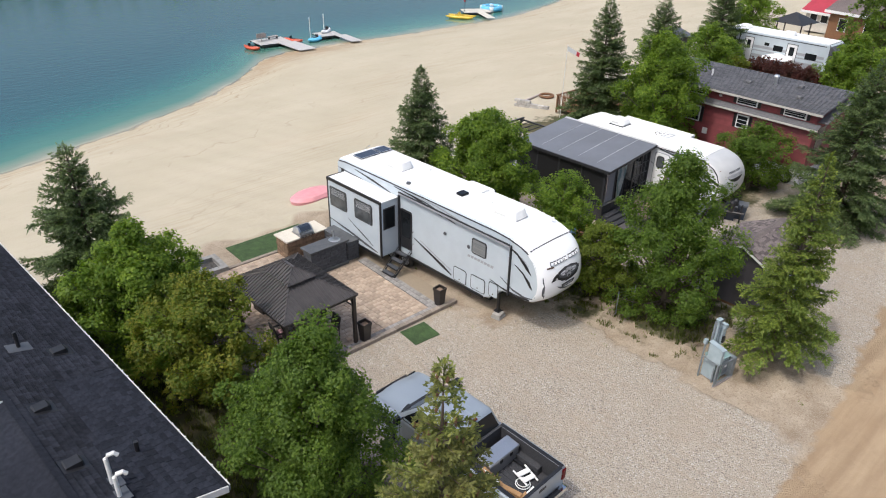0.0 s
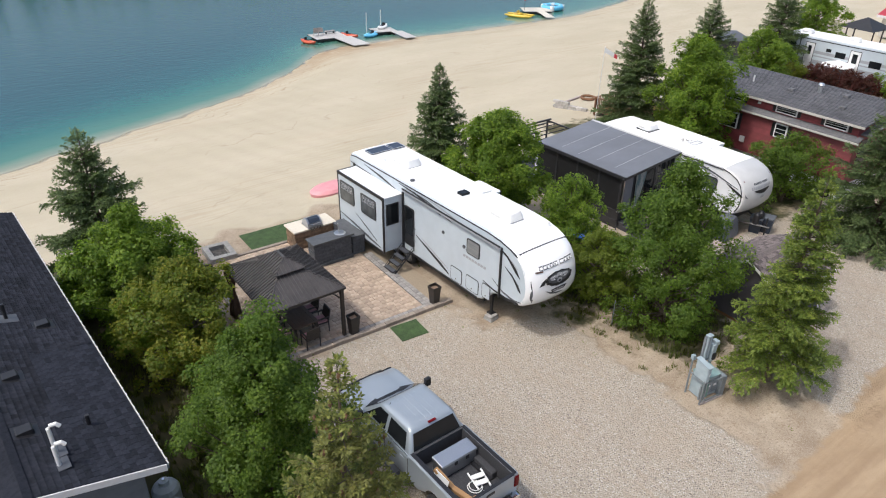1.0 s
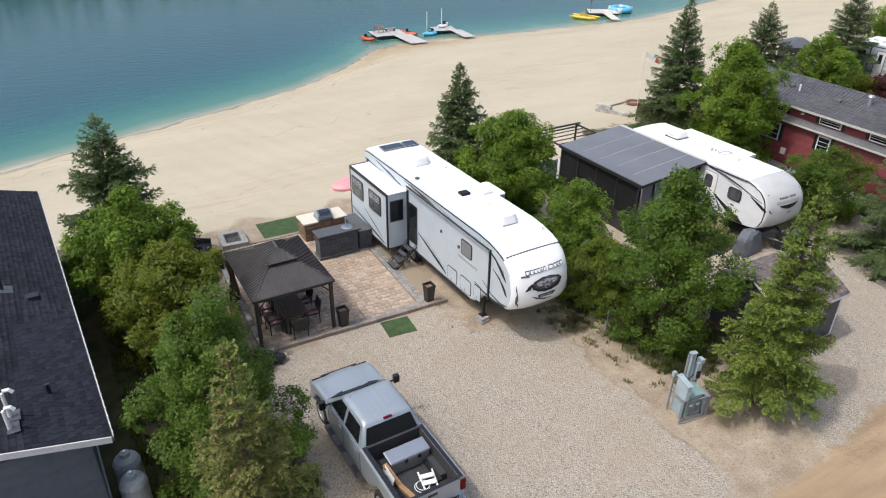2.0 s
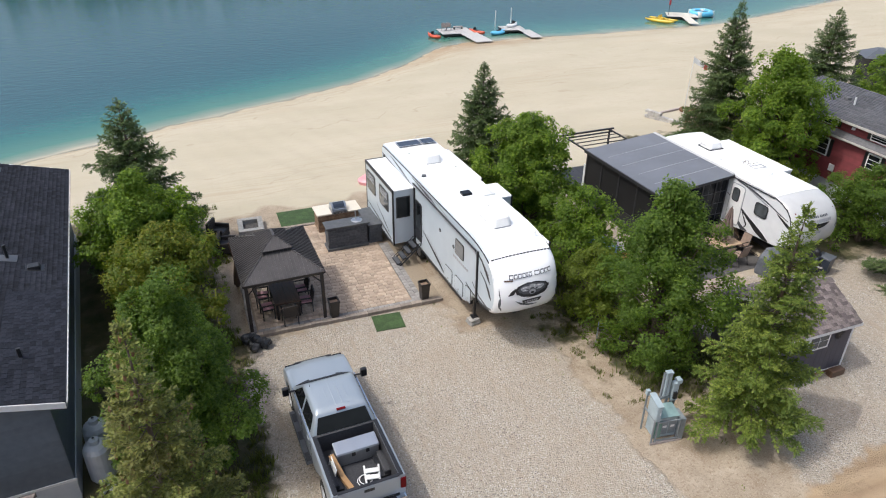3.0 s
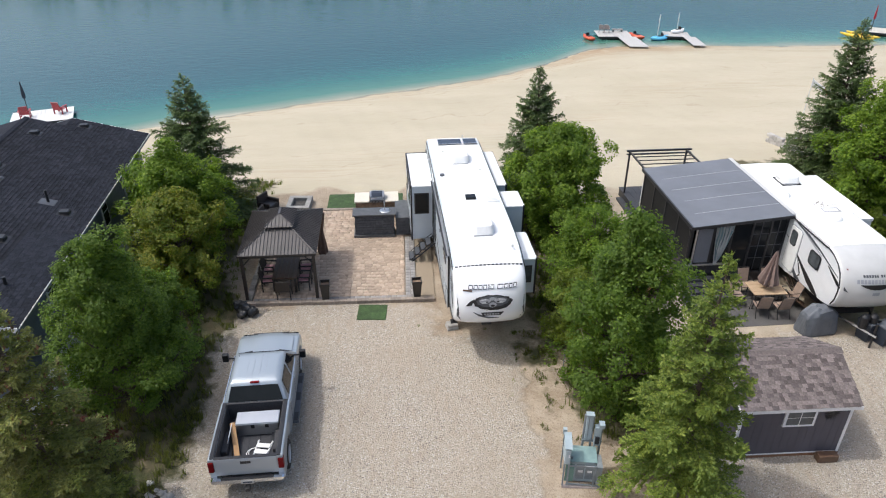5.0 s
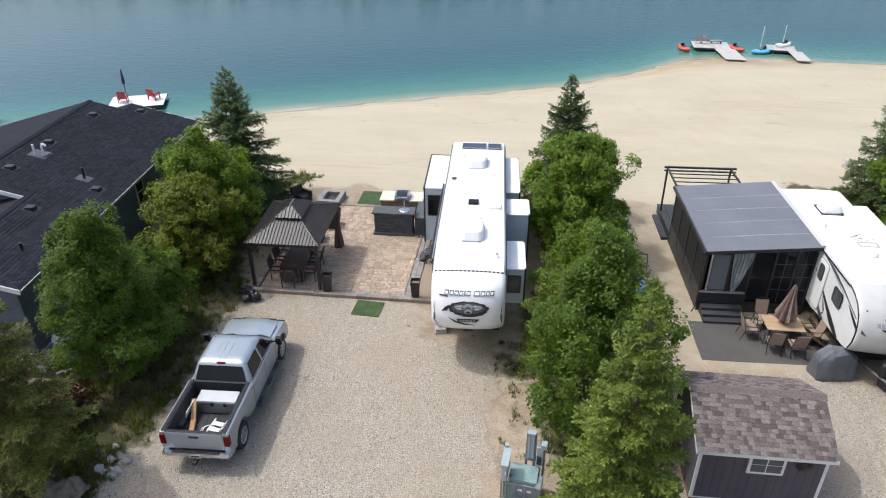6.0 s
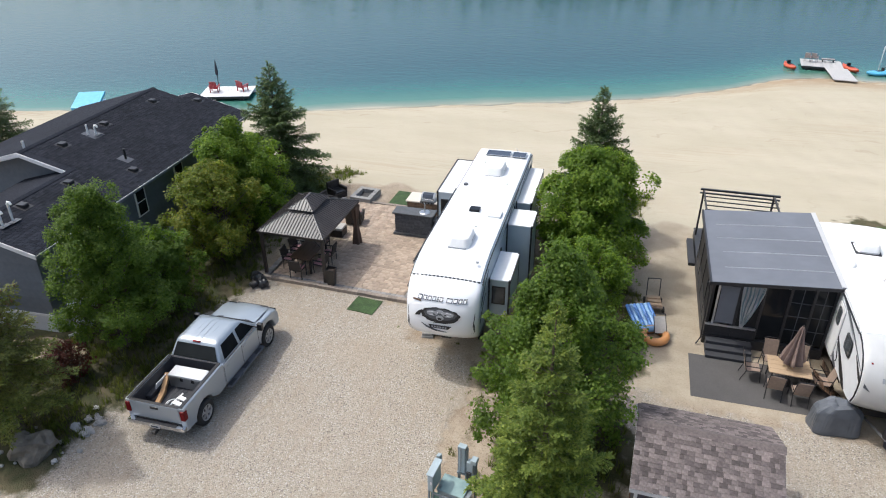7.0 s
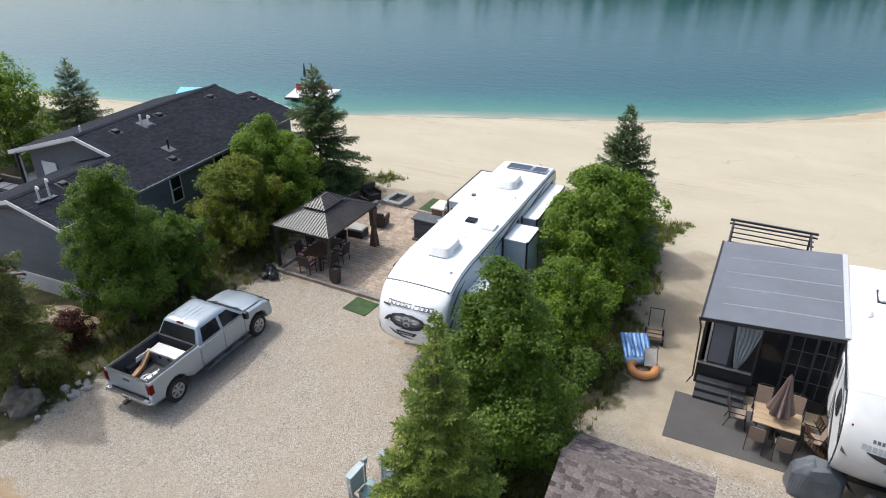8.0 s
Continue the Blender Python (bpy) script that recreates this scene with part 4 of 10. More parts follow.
leaf_tree("leafy_shrub", 20.9, 13.2, 3.2, 1.1, 1.25, 28, L_olive, "olive green shrub growing beside the trailer nose", 7000, 0.05, 0.11, 50, stems=3, category="shrub")
spruce("spruce_tree", 22.15, 6.45, 7.8, 1.88, 14, L_spruce_y, "yellow-green young spruce beside the utility pedestal", 1.15, low=1.25, gap=1.15)
# beyond the second lot
spruce("spruce_tree", 36.2, 25.1, 8.9, 2.7, 15, L_spruce, "large blue-green spruce beside a timber deck", 1.2, gap=0.9)
leaf_tree("maple_tree", 35.75, 20.5, 7.2, 2.15, 2.2, 29, L_maple, "broad bright green tree behind the white trailer", 17000, 0.1, 0.16, 120)
leaf_tree("leafy_shrub", 36.0, 14.6, 3.6, 1.9, 1.8, 30, L_dark, "dense dark green shrub against the red cabin", 9000, 0.03, 0.13, 60, stems=3, category="shrub")


def tufts(name, label, n, inside, seed, leaf, hmin, hmax, box4):
    """Grass tufts and weeds scattered where inside(x, y) says."""
    rg = np.random.RandomState(seed)
    P = np.stack([rg.uniform(box4[0], box4[1], n * 4), rg.uniform(box4[2], box4[3], n * 4)], 1)
    P = P[rg.rand(len(P)) < inside(P[:, 0], P[:, 1])][:n]
    k = 12
    C = np.repeat(P, k, 0)
    hh = np.repeat(rg.uniform(hmin, hmax, len(P)), k) * rg.uniform(0.6, 1.2, len(C))
    a = rg.uniform(0, 6.283, len(C))
    b = C + rg.normal(0, 0.05, C.shape)
    z = ground_z(b[:, 0], b[:, 1]) - 0.01
    lean = hh * rg.uniform(0.15, 0.8, len(C))
    tip = np.stack([b[:, 0] + np.cos(a) * lean, b[:, 1] + np.sin(a) * lean, z + hh], 1)
    w = 0.016
    l = np.stack([b[:, 0] - np.sin(a) * w, b[:, 1] + np.cos(a) * w, z], 1)
    r = np.stack([b[:, 0] + np.sin(a) * w, b[:, 1] - np.cos(a) * w, z], 1)
    V = np.stack([l, r, tip], 1).reshape(-1, 3)
    ob = soup(name, V, np.arange(len(V)).reshape(-1, 3), leaf)
    return tagged(ob, label, "grass", kind="stuff")


tufts("verge_grass", "ragged green grass tufts along the gravel edge", 140, lambda x, y: np.clip(zone_grass(x, y) * 1.4, 0, 1) * (0.5 + 0.5 * np.sin(5 * y)), 71, L_grass, 0.06, 0.17, (18.7, 20.1, 8.6, 14.2))
tufts("hedge_weeds", "low weeds and grass beneath the hedge trees", 1500, lambda x, y: zone_grass(x, y), 72, L_grass, 0.12, 0.42, (19.9, 24.0, 8.0, 30.0))
tufts("bed_weeds", "low weeds and grass beneath the trees beside the house", 1700, lambda x, y: zone_grass(x, y), 73, L_grass, 0.12, 0.4, (3.8, 8.4, 5.5, 28.5))
tufts("lot_weeds", "sparse weeds on the bare soil by the pedestal", 26, lambda x, y: zone_dirt(x, y) * 0.6, 74, L_grass, 0.04, 0.12, (15.0, 23.5, 4.2, 25.0))


# ---- the white fifth-wheel trailer ----
def wall_pane(bm, x, y0, y1, z0, z1, out, thick, r=0.06):
    """A rounded rectangle on a side wall at x, pushed out to the side given by out."""
    pts = []
    for cy, cz, a0 in ((y1 - r, z1 - r, 0), (y0 + r, z1 - r, 90), (y0 + r, z0 + r, 180), (y1 - r, z0 + r, 270)):
        for k in range(4):
            a = radians(a0 + 30 * k)
            pts.append((x, cy + r * math.cos(a), cz + r * math.sin(a)))
    return plate(bm, pts, thick, (out, 0, 0))


def side_window(parent, x, y0, y1, z0, z1, out, name="window", glass=None):
    fr = part(name, wall_pane(bmesh.new(), x, y0 - 0.05, y1 + 0.05, z0 - 0.05, z1 + 0.05, out, 0.02, 0.09), M_black, parent, "black-framed tinted window")
    part("pane", wall_pane(bmesh.new(), x + out * 0.02, y0, y1, z0, z1, out, 0.008), glass or M_glass, fr)
    return fr


def end_window(parent, y, x0, x1, z0, z1, out, name="window", glass=None):
    fr = part(name, plate(bmesh.new(), [(x0 - .05, y, z0 - .05), (x1 + .05, y, z0 - .05), (x1 + .05, y, z1 + .05), (x0 - .05, y, z1 + .05)], 0.02, (0, out, 0)), M_black, parent, "black-framed tinted window")
    yy = y + out * 0.02
    part("pane", plate(bmesh.new(), [(x0, yy, z0), (x1, yy, z0), (x1, yy, z1), (x0, yy, z1)], 0.008, (0, out, 0)), glass or M_glass, fr)
    return fr


def swoosh(parent, x, pts, material, out, name="stripe", thick=0.006):
    """A painted stripe on a side wall: a band of (y, z, width) points."""
    bm = bmesh.new()
    up = [(x, y, z + w / 2) for y, z, w in pts]
    dn = [(x, y, z - w / 2) for y, z, w in reversed(pts)]
    n = len(pts)
    a = [bm.verts.new(p) for p in up]
    b = [bm.verts.new(p) for p in reversed(dn)]
    a2 = [bm.verts.new((p[0] + out * thick, p[1], p[2])) for p in up]
    b2 = [bm.verts.new((p[0] + out * thick, p[1], p[2])) for p in reversed(dn)]
    for i in range(n - 1):
        bm.faces.new((a2[i], a2[i + 1], b2[i + 1], b2[i]))
        bm.faces.new((a[i], a[i + 1], a2[i + 1], a2[i]))
        bm.faces.new((b[i], b[i + 1], b2[i + 1], b2[i]))
    return part(name, bm, material, parent)


def wheel(parent, x, y, r=0.38, w=0.24, rim=None, out=1, spokes=6):
    ty = part("wheel", ring_wheel(x, y, r, w), M_rubber, parent, "black tyre", smooth=True)
    bm = bmesh.new()
    disc(bm, (x + out * w * 0.2, y, r), r * 0.6, w * 0.3, "x", 24)
    part("brake_disc", bm, M_dgrey, ty, "dark wheel well behind the spokes")
    bm = bmesh.new()
    n = 28
    prof = [(0.36, 0.54), (0.5, 0.56), (0.515, 0.63), (0.4, 0.65)]
    vs = [[bm.verts.new((x + out * w * q, y + r * pr * math.cos(2 * math.pi * i / n), r + r * pr * math.sin(2 * math.pi * i / n))) for q, pr in prof] for i in range(n)]
    for i in range(n):
        for j in range(4):
            bm.faces.new((vs[i][j], vs[(i + 1) % n][j], vs[(i + 1) % n][(j + 1) % 4], vs[i][(j + 1) % 4]))
    part("rim", bm, rim or M_alu, ty, "silver alloy rim")
    bm = bmesh.new()
    for k in range(spokes):
        for da in (-0.13, 0.13):
            m = Matrix.Translation((x + out * w * 0.42, y, r)) @ Matrix.Rotation(2 * math.pi * k / spokes + da, 4, "X")
            box(bm, -0.012, 0.012, -r * 0.05, r * 0.05, r * 0.08, r * 0.57, 0, m)
    disc(bm, (x + out * w * 0.43, y, r), r * 0.16, 0.035, "x", 12)
    part("spokes", bm, rim or M_alu, ty)
    return ty


def ring_wheel(x, y, r, w):
    bm = bmesh.new()
    prof = [(-w / 2, r * 0.62), (-w / 2, r * 0.9), (-w * 0.36, r), (w * 0.36, r), (w / 2, r * 0.9), (w / 2, r * 0.62)]
    n = 28
    vs = [[bm.verts.new((x + px, y + pr * math.cos(2 * math.pi * i / n), r + pr * math.sin(2 * math.pi * i / n))) for px, pr in prof] for i in range(n)]
    for i in range(n):
        for j in range(len(prof)):
            bm.faces.new((vs[i][j], vs[(i + 1) % n][j], vs[(i + 1) % n][(j + 1) % len(prof)], vs[i][(j + 1) % len(prof)]))
    return bm


def roof_unit(parent, x, y, z, w=0.62, l=0.8, h=0.3, name="air_conditioner"):
    """A rooftop air conditioner: a low moulded shell, sloped to the front."""
    bm = bmesh.new()
    rings = []
    for s, zz in ((1.0, 0.0), (1.0, 0.07), (0.97, 0.18), (0.9, h - 0.03), (0.8, h)):
        pts = []
        for k in range(24):
            a = 2 * math.pi * k / 24
            cx = abs(math.cos(a)) ** 0.45 * (1 if math.cos(a) >= 0 else -1)
            cy = abs(math.sin(a)) ** 0.45 * (1 if math.sin(a) >= 0 else -1)
            pts.append((x + cx * w / 2 * s, y + cy * l / 2 * s - (0.05 * l if zz > 0.1 else 0) * zz / h * -1, z + zz))
        rings.append(pts)
    loft(bm, rings)
    u = part(name, bm, M_plastic, parent, "white moulded rooftop unit", smooth=False)
    # Grey bar that draws the shadow slit along the unit's front foot.
    part("slit_shadow", B(x - w * 0.38, x + w * 0.38, y - l * 0.5 - 0.012, y - l * 0.5 + 0.02, z + 0.015, z + 0.05), M_grey, u)
    for s in (-1, 1):
        part("side_louvre", B(x + s * w * 0.485 - 0.02, x + s * w * 0.485 + 0.02, y - l * 0.1, y + l * 0.36, z + 0.08, z + 0.16, 0.01), M_greycap, u)
    return u


def fifth_wheel():
    t = thing("fifth_wheel_trailer", "long white fifth-wheel trailer with black and grey swooshes, parked on gravel", "trailer", pose(17.72, 12.35, 0, 0, 0, 2.7))
    W = 1.23
    nose = [(2.6, 3.80), (1.9, 3.745), (1.35, 3.63), (0.95, 3.48), (0.55, 3.29), (0.3, 3.08), (0.13, 2.75), (0.05, 2.35), (0.07, 1.98), (0.2, 1.7), (0.5, 1.51), (0.9, 1.42)]
    prof = [(12.2, 0.62), (12.2, 3.55), (12.05, 3.74), (11.6, 3.80)] + nose + [(2.1, 1.32), (2.75, 0.7), (3.0, 0.62)]
    st = [(-W, 0.10), (-W + 0.015, 0.06), (-W + 0.06, 0.015), (-W + 0.14, 0), (-0.8, 0), (-0.4, 0), (0, 0), (0.4, 0), (0.8, 0), (W - 0.14, 0), (W - 0.06, 0.015), (W - 0.015, 0.06), (W, 0.10)]

    def plan(x, y):
        """How far the rounded nose falls back towards its corners."""
        return 0.30 * (abs(x) / W) ** 3.5 * min(1.0, max(0.0, (1.1 - y) / 0.9))

    bm = side_solid(bmesh.new(), prof, st, 0.04)
    for v in bm.verts:
        v.co.y += plan(v.co.x, v.co.y)
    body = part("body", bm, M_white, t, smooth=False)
    # roof skin with dark edge line
    rf = bmesh.new()
    rows = [(0.97, 3.485), (1.35, 3.632), (1.9, 3.748), (2.6, 3.804), (6.5, 3.806), (11.6, 3.804), (12.0, 3.76)]
    rings = []
    for y, z in rows:
        top = [(x, y, z + 0.014 + 0.04 * (1 - (x / W) ** 2)) for x in np.linspace(-W + 0.07, W - 0.07, 9)]
        rings.append(top + [(x, y, z - 0.02) for x, _, _ in reversed(top)])
    loft(rf, rings)
    part("roof_membrane", rf, M_roofwhite, t, "white rubber roof membrane")
    for s in (-1, 1):
        bm = bmesh.new()
        tube(bm, [(s * (W - 0.012), 0.97, 3.39), (s * (W - 0.012), 1.35, 3.54), (s * (W - 0.012), 1.9, 3.66), (s * (W - 0.012), 2.6, 3.715), (s * (W - 0.012), 11.6, 3.72), (s * (W - 0.02), 12.02, 3.66)], 0.03, 6)
        part("gutter_rail", bm, M_black, t, "dark edge rail")
    # front cap
    cp = [p for p in nose if p[0] <= 0.96]
    cap = bmesh.new()
    xs = [-W - 0.006, -W + 0.012, -W + 0.06, -W + 0.16, -0.8, -0.4, 0, 0.4, 0.8, W - 0.16, W - 0.06, W - 0.012, W + 0.006]
    ins = [0.12, 0.06, 0.02, 0, 0, 0, 0, 0, 0, 0, 0.02, 0.06, 0.12]
    grid = []
    for x, d in zip(xs, ins):
        rowv = []
        for y, z in cp:
            v = Vector((y - 1.4, z - 2.5))
            q = v - v.normalized() * (d - 0.014)
            rowv.append(cap.verts.new((x, q.x + 1.4 + plan(x, y), q.y + 2.5 + (0.04 * (1 - (x / W) ** 2) if z > 3.55 else 0.02 * (1 - (x / W) ** 2)))))
        grid.append(rowv)
    for a, b in zip(grid, grid[1:]):
        for i in range(len(cp) - 1):
            cap.faces.new((a[i], a[i + 1], b[i + 1], b[i]))
    capo = part("front_cap", cap, M_cap, t, "glossy white moulded front cap", smooth=True)
    # stitched line of marker dashes over the cap
    for k in range(17):
        x = -1.1 + 2.2 * k / 16
        zc = 3.485 + 0.04 * (1 - (x / W) ** 2)
        part("seam_dash", B(x - 0.045, x + 0.045, 0.935, 0.965, zc - 0.03, zc + 0.024), M_dgrey, t)

    def cap_y(x, z):
        """How far forward the cap's face stands at a height."""
        zs = [c[1] for c in cp][::-1]
        ys = [c[0] for c in cp][::-1]
        y = float(np.interp(z, zs, ys))
        return y + plan(x, y) - 0.022

    def cap_shape(pts, material, name, lift=0.006):
        bm = bmesh.new()
        vs = [bm.verts.new((x, cap_y(x, z) - lift, z)) for x, z in pts]
        f = bm.faces.new(vs)
        ex = bmesh.ops.extrude_face_region(bm, geom=[f])
        bmesh.ops.translate(bm, verts=[e for e in ex["geom"] if isinstance(e, bmesh.types.BMVert)], vec=(0, 0.02, 0))
        return part(name, bm, material, t)

    # emblem of plain dark and pale shapes, lettering as plain slanted blocks
    for nm, cx, cz, rx, rz, mt, lf in (("emblem", 0.02, 2.60, 0.66, 0.25, M_black, 0.018), ("emblem_mane", 0.02, 2.63, 0.55, 0.19, M_dgrey, 0.023), ("emblem_patch", -0.24, 2.66, 0.19, 0.09, M_grey, 0.028), ("emblem_patch", 0.28, 2.66, 0.2, 0.09, M_grey, 0.028), ("emblem_patch", 0.02, 2.73, 0.12, 0.055, M_grey, 0.028), ("emblem_muzzle", 0.02, 2.52, 0.13, 0.09, M_grey, 0.029), ("emblem_nose", 0.02, 2.49, 0.07, 0.04, M_black, 0.035), ("emblem_eye", -0.17, 2.63, 0.05, 0.02, M_black, 0.035), ("emblem_eye", 0.2, 2.63, 0.05, 0.02, M_black, 0.035)):
        bm = bmesh.new()
        pts = []
        for k in range(28):
            a = 2 * math.pi * k / 28
            wv = 1 + 0.03 * math.sin(3 * a + 0.6) + 0.05 * math.sin(11 * a + cx * 9)
            pts.append((cx + rx * wv * math.cos(a), cz + rz * wv * math.sin(a)))
        c = bm.verts.new((cx, cap_y(cx, cz) - lf, cz))
        rim = [bm.verts.new((x, cap_y(x, z) - lf, z)) for x, z in pts]
        for k in range(28):
            bm.faces.new((c, rim[k], rim[(k + 1) % 28]))
        part(nm, bm, mt, t)
    for x0, z0, x1, z1 in ((-0.42, 2.68, -0.2, 2.73), (-0.36, 2.6, -0.22, 2.62), (0.46, 2.68, 0.22, 2.73), (0.4, 2.6, 0.26, 2.62), (-0.1, 2.76, -0.04, 2.68), (0.14, 2.76, 0.08, 2.68)):
        cap_shape([(x0, z0), (x1, z1), (x1, z1 - 0.025)], M_cap, "emblem_mark", 0.034)
    cap_shape([(-0.86, 2.46), (-0.74, 2.62), (-0.58, 2.72), (-0.62, 2.6), (-0.68, 2.5)], M_black, "emblem_sweep", 0.016)
    cap_shape([(0.62, 2.5), (0.5, 2.4), (0.2, 2.33), (-0.2, 2.33), (0.15, 2.37), (0.4, 2.43)], M_black, "emblem_sweep", 0.024)
    cap_shape([(-0.36, 2.22), (-0.3, 2.10), (0.3, 2.10), (0.4, 2.22)], M_black, "emblem_band", 0.016)
    for k in range(6):
        cap_shape([(-0.26 + 0.09 * k, 2.13), (-0.2 + 0.09 * k, 2.13), (-0.2 + 0.09 * k, 2.19), (-0.26 + 0.09 * k, 2.19)], M_grey, "letter_block", 0.024)
    cap_shape([(-0.62, 2.24), (-0.42, 2.08), (-0.12, 1.98), (0.25, 1.98), (-0.1, 2.03), (-0.38, 2.13)], M_dgrey, "emblem_sweep", 0.016)
    x = -0.78
    for wd in (0.14, 0.13, 0.13, 0.12, 0.06, 0.12, 0.0, 0.2, 0.14, 0.11, 0.12):
        if wd:
            cap_shape([(x, 3.02), (x + wd, 3.02), (x + wd + 0.025, 3.14), (x + 0.025, 3.14)], M_dgrey, "letter_block", 0.03)
            cap_shape([(x + 0.028, 3.045), (x + wd - 0.018, 3.045), (x + wd - 0.005, 3.115), (x + 0.04, 3.115)], M_cap, "letter_face", 0.036)
        x += wd + 0.03 if wd else 0.08
    cap_shape([(-0.95, 2.95), (-0.66, 2.95), (-0.66, 2.995), (-0.95, 2.995)], M_drape, "badge", 0.03)
    for s in (-1, 1):
        cap_shape([(s * 1.13, 2.7), (s * 1.15, 2.0), (s * 0.98, 1.66), (s * 1.04, 1.9), (s * 1.09, 2.3)], M_dgrey, "cap_stripe")
    cap_shape([(-1.0, 1.66), (1.0, 1.66), (0.9, 1.61), (-0.9, 1.61)], M_chrome, "cap_strip")
    # lower dark skirt, frame, legs
    part("chassis", B(-0.95, 0.95, 2.9, 12.0, 0.42, 0.62), M_black, t, "black steel underframe")
    part("pin_box", side_solid(bmesh.new(), [(1.0, 1.4), (1.9, 1.34), (1.6, 1.15), (1.1, 1.05), (0.95, 1.05), (0.95, 1.25)], [(-0.18, 0.02), (-0.14, 0), (0.14, 0), (0.18, 0.02)]), M_black, t, "black steel pin box")
    for s in (-1, 1):
        part("landing_leg", B(s * 0.98 - 0.05, s * 0.98 + 0.05, 2.35, 2.45, 0.2, 1.3, 0.01), M_black, t)
        part("foot_plate", B(s * 0.98 - 0.13, s * 0.98 + 0.13, 2.27, 2.53, 0.19, 0.22), M_black, t)
        part("skirt_trim", B(s * (W + 0.006) - 0.006, s * (W + 0.006) + 0.006, 3.0, 12.15, 0.60, 0.72), M_black, t)
        for y in (7.6, 8.55):
            wheel(t, s * 1.08, y, 0.37, 0.22, out=s)
    part("rear_bumper", B(-1.1, 1.1, 12.2, 12.34, 0.5, 0.62, 0.02), M_black, t)
    # door-side details
    X = -W
    door = part("entry_door", wall_pane(bmesh.new(), X, 7.1, 7.82, 1.0, 2.82, -1, 0.03, 0.1), M_black, t, "dark entry door with glass")
    part("door_pane", wall_pane(bmesh.new(), X - 0.03, 7.18, 7.74, 1.55, 2.74, -1, 0.008, 0.06), M_glass, door)
    part("grab_handle", tube(bmesh.new(), [(X - 0.02, 7.0, 1.4), (X - 0.12, 7.0, 1.43), (X - 0.12, 7.0, 1.95), (X - 0.02, 7.0, 1.98)], 0.016, 6), M_dgrey, t)
    aw = tube(bmesh.new(), [(X - 0.08, 1.75, 3.43), (X - 0.08, 7.8, 3.48)], 0.065, 10)
    part("awning_roller", aw, M_grey, t, "rolled grey awning")
    part("awning_cover", tube(bmesh.new(), [(X - 0.12, 1.75, 3.50), (X - 0.12, 7.8, 3.55)], 0.035, 6), M_black, t)
    for y in (1.75, 7.86):
        part("awning_arm", B(X - 0.07, X - 0.005, y - 0.035, y + 0.035, 1.35, 3.46, 0.01), M_black, t)
    side_window(t, X, 2.98, 3.64, 2.42, 2.98, -1, glass=M_blindg)
    for y, z in ((5.15, 2.62), (3.85, 2.55)):
        part("speaker", disc(bmesh.new(), (X - 0.012, y, z), 0.075, 0.03, "x", 16), M_dgrey, t, "round black outdoor speaker")
    for y0, y1, z0, z1 in ((2.95, 3.65, 0.82, 1.4), (3.95, 4.6, 0.78, 1.36), (2.28, 2.7, 0.92, 1.5)):
        d = part("storage_door", wall_pane(bmesh.new(), X, y0 - 0.035, y1 + 0.035, z0 - 0.035, z1 + 0.035, -1, 0.008, 0.1), M_black, t, "black-edged storage door")
        part("storage_panel", wall_pane(bmesh.new(), X - 0.008, y0, y1, z0, z1, -1, 0.012, 0.075), M_white, d)
        part("latch", disc(bmesh.new(), (X - 0.025, (y0 + y1) / 2, z0 + 0.12), 0.03, 0.02, "x", 10), M_chrome, d)
    for y0, y1, z in ((2.6, 3.9, 2.12),):
        yy = y1
        for k in range(8):
            w_ = 0.13
            part("letter_block", plate(bmesh.new(), [(X, yy, z), (X, yy - w_, z), (X, yy - w_ - 0.03, z + 0.11), (X, yy - 0.03, z + 0.11)], 0.006, (-1, 0, 0)), M_grey, t)
            yy -= w_ + 0.04
    for s in (-1, 1):
        x = s * W
        swoosh(t, x, [(8.2, 3.64, 0.03), (7.0, 3.58, 0.07), (6.0, 3.42, 0.08), (5.3, 3.28, 0.02)], M_black, s, thick=0.010)
        swoosh(t, x, [(7.2, 3.62, 0.02), (6.2, 3.55, 0.07), (5.2, 3.36, 0.09), (4.6, 3.24, 0.02)], M_dgrey, s)
        swoosh(t, x, [(6.6, 3.66, 0.02), (5.6, 3.62, 0.05), (4.6, 3.5, 0.05), (3.9, 3.38, 0.02)], M_grey, s)
        swoosh(t, x, [(7.0, 1.7, 0.03), (6.2, 1.42, 0.10), (5.3, 1.1, 0.15), (4.75, 0.88, 0.06)], M_black, s, thick=0.010)
        swoosh(t, x, [(6.6, 1.72, 0.02), (5.6, 1.36, 0.06), (4.8, 1.1, 0.03)], M_grey, s)
        swoosh(t, x, [(2.7, 1.62, 0.02), (2.1, 1.5, 0.06), (1.4, 1.46, 0.12), (0.75, 1.56, 0.06)], M_black, s, thick=0.010)
        swoosh(t, x, [(2.2, 1.95, 0.02), (1.6, 1.66, 0.07), (1.0, 1.58, 0.08), (0.62, 1.68, 0.03)], M_dgrey, s)
        swoosh(t, x, [(2.0, 3.42, 0.02), (1.45, 3.2, 0.10), (0.98, 2.82, 0.19), (0.78, 2.62, 0.03)], M_black, s, thick=0.010)
        swoosh(t, x, [(1.55, 2.75, 0.02), (1.15, 2.55, 0.08), (0.82, 2.22, 0.2), (0.68, 2.05, 0.03)], M_black, s, thick=0.010)
        swoosh(t, x, [(1.75, 3.32, 0.02), (1.2, 3.1, 0.06), (0.9, 2.92, 0.03)], M_grey, s)
        swoosh(t, x, [(10.9, 3.6, 0.02), (9.6, 3.45, 0.10), (8.6, 3.3, 0.05), (8.0, 3.1, 0.02)], M_black, s, thick=0.010)
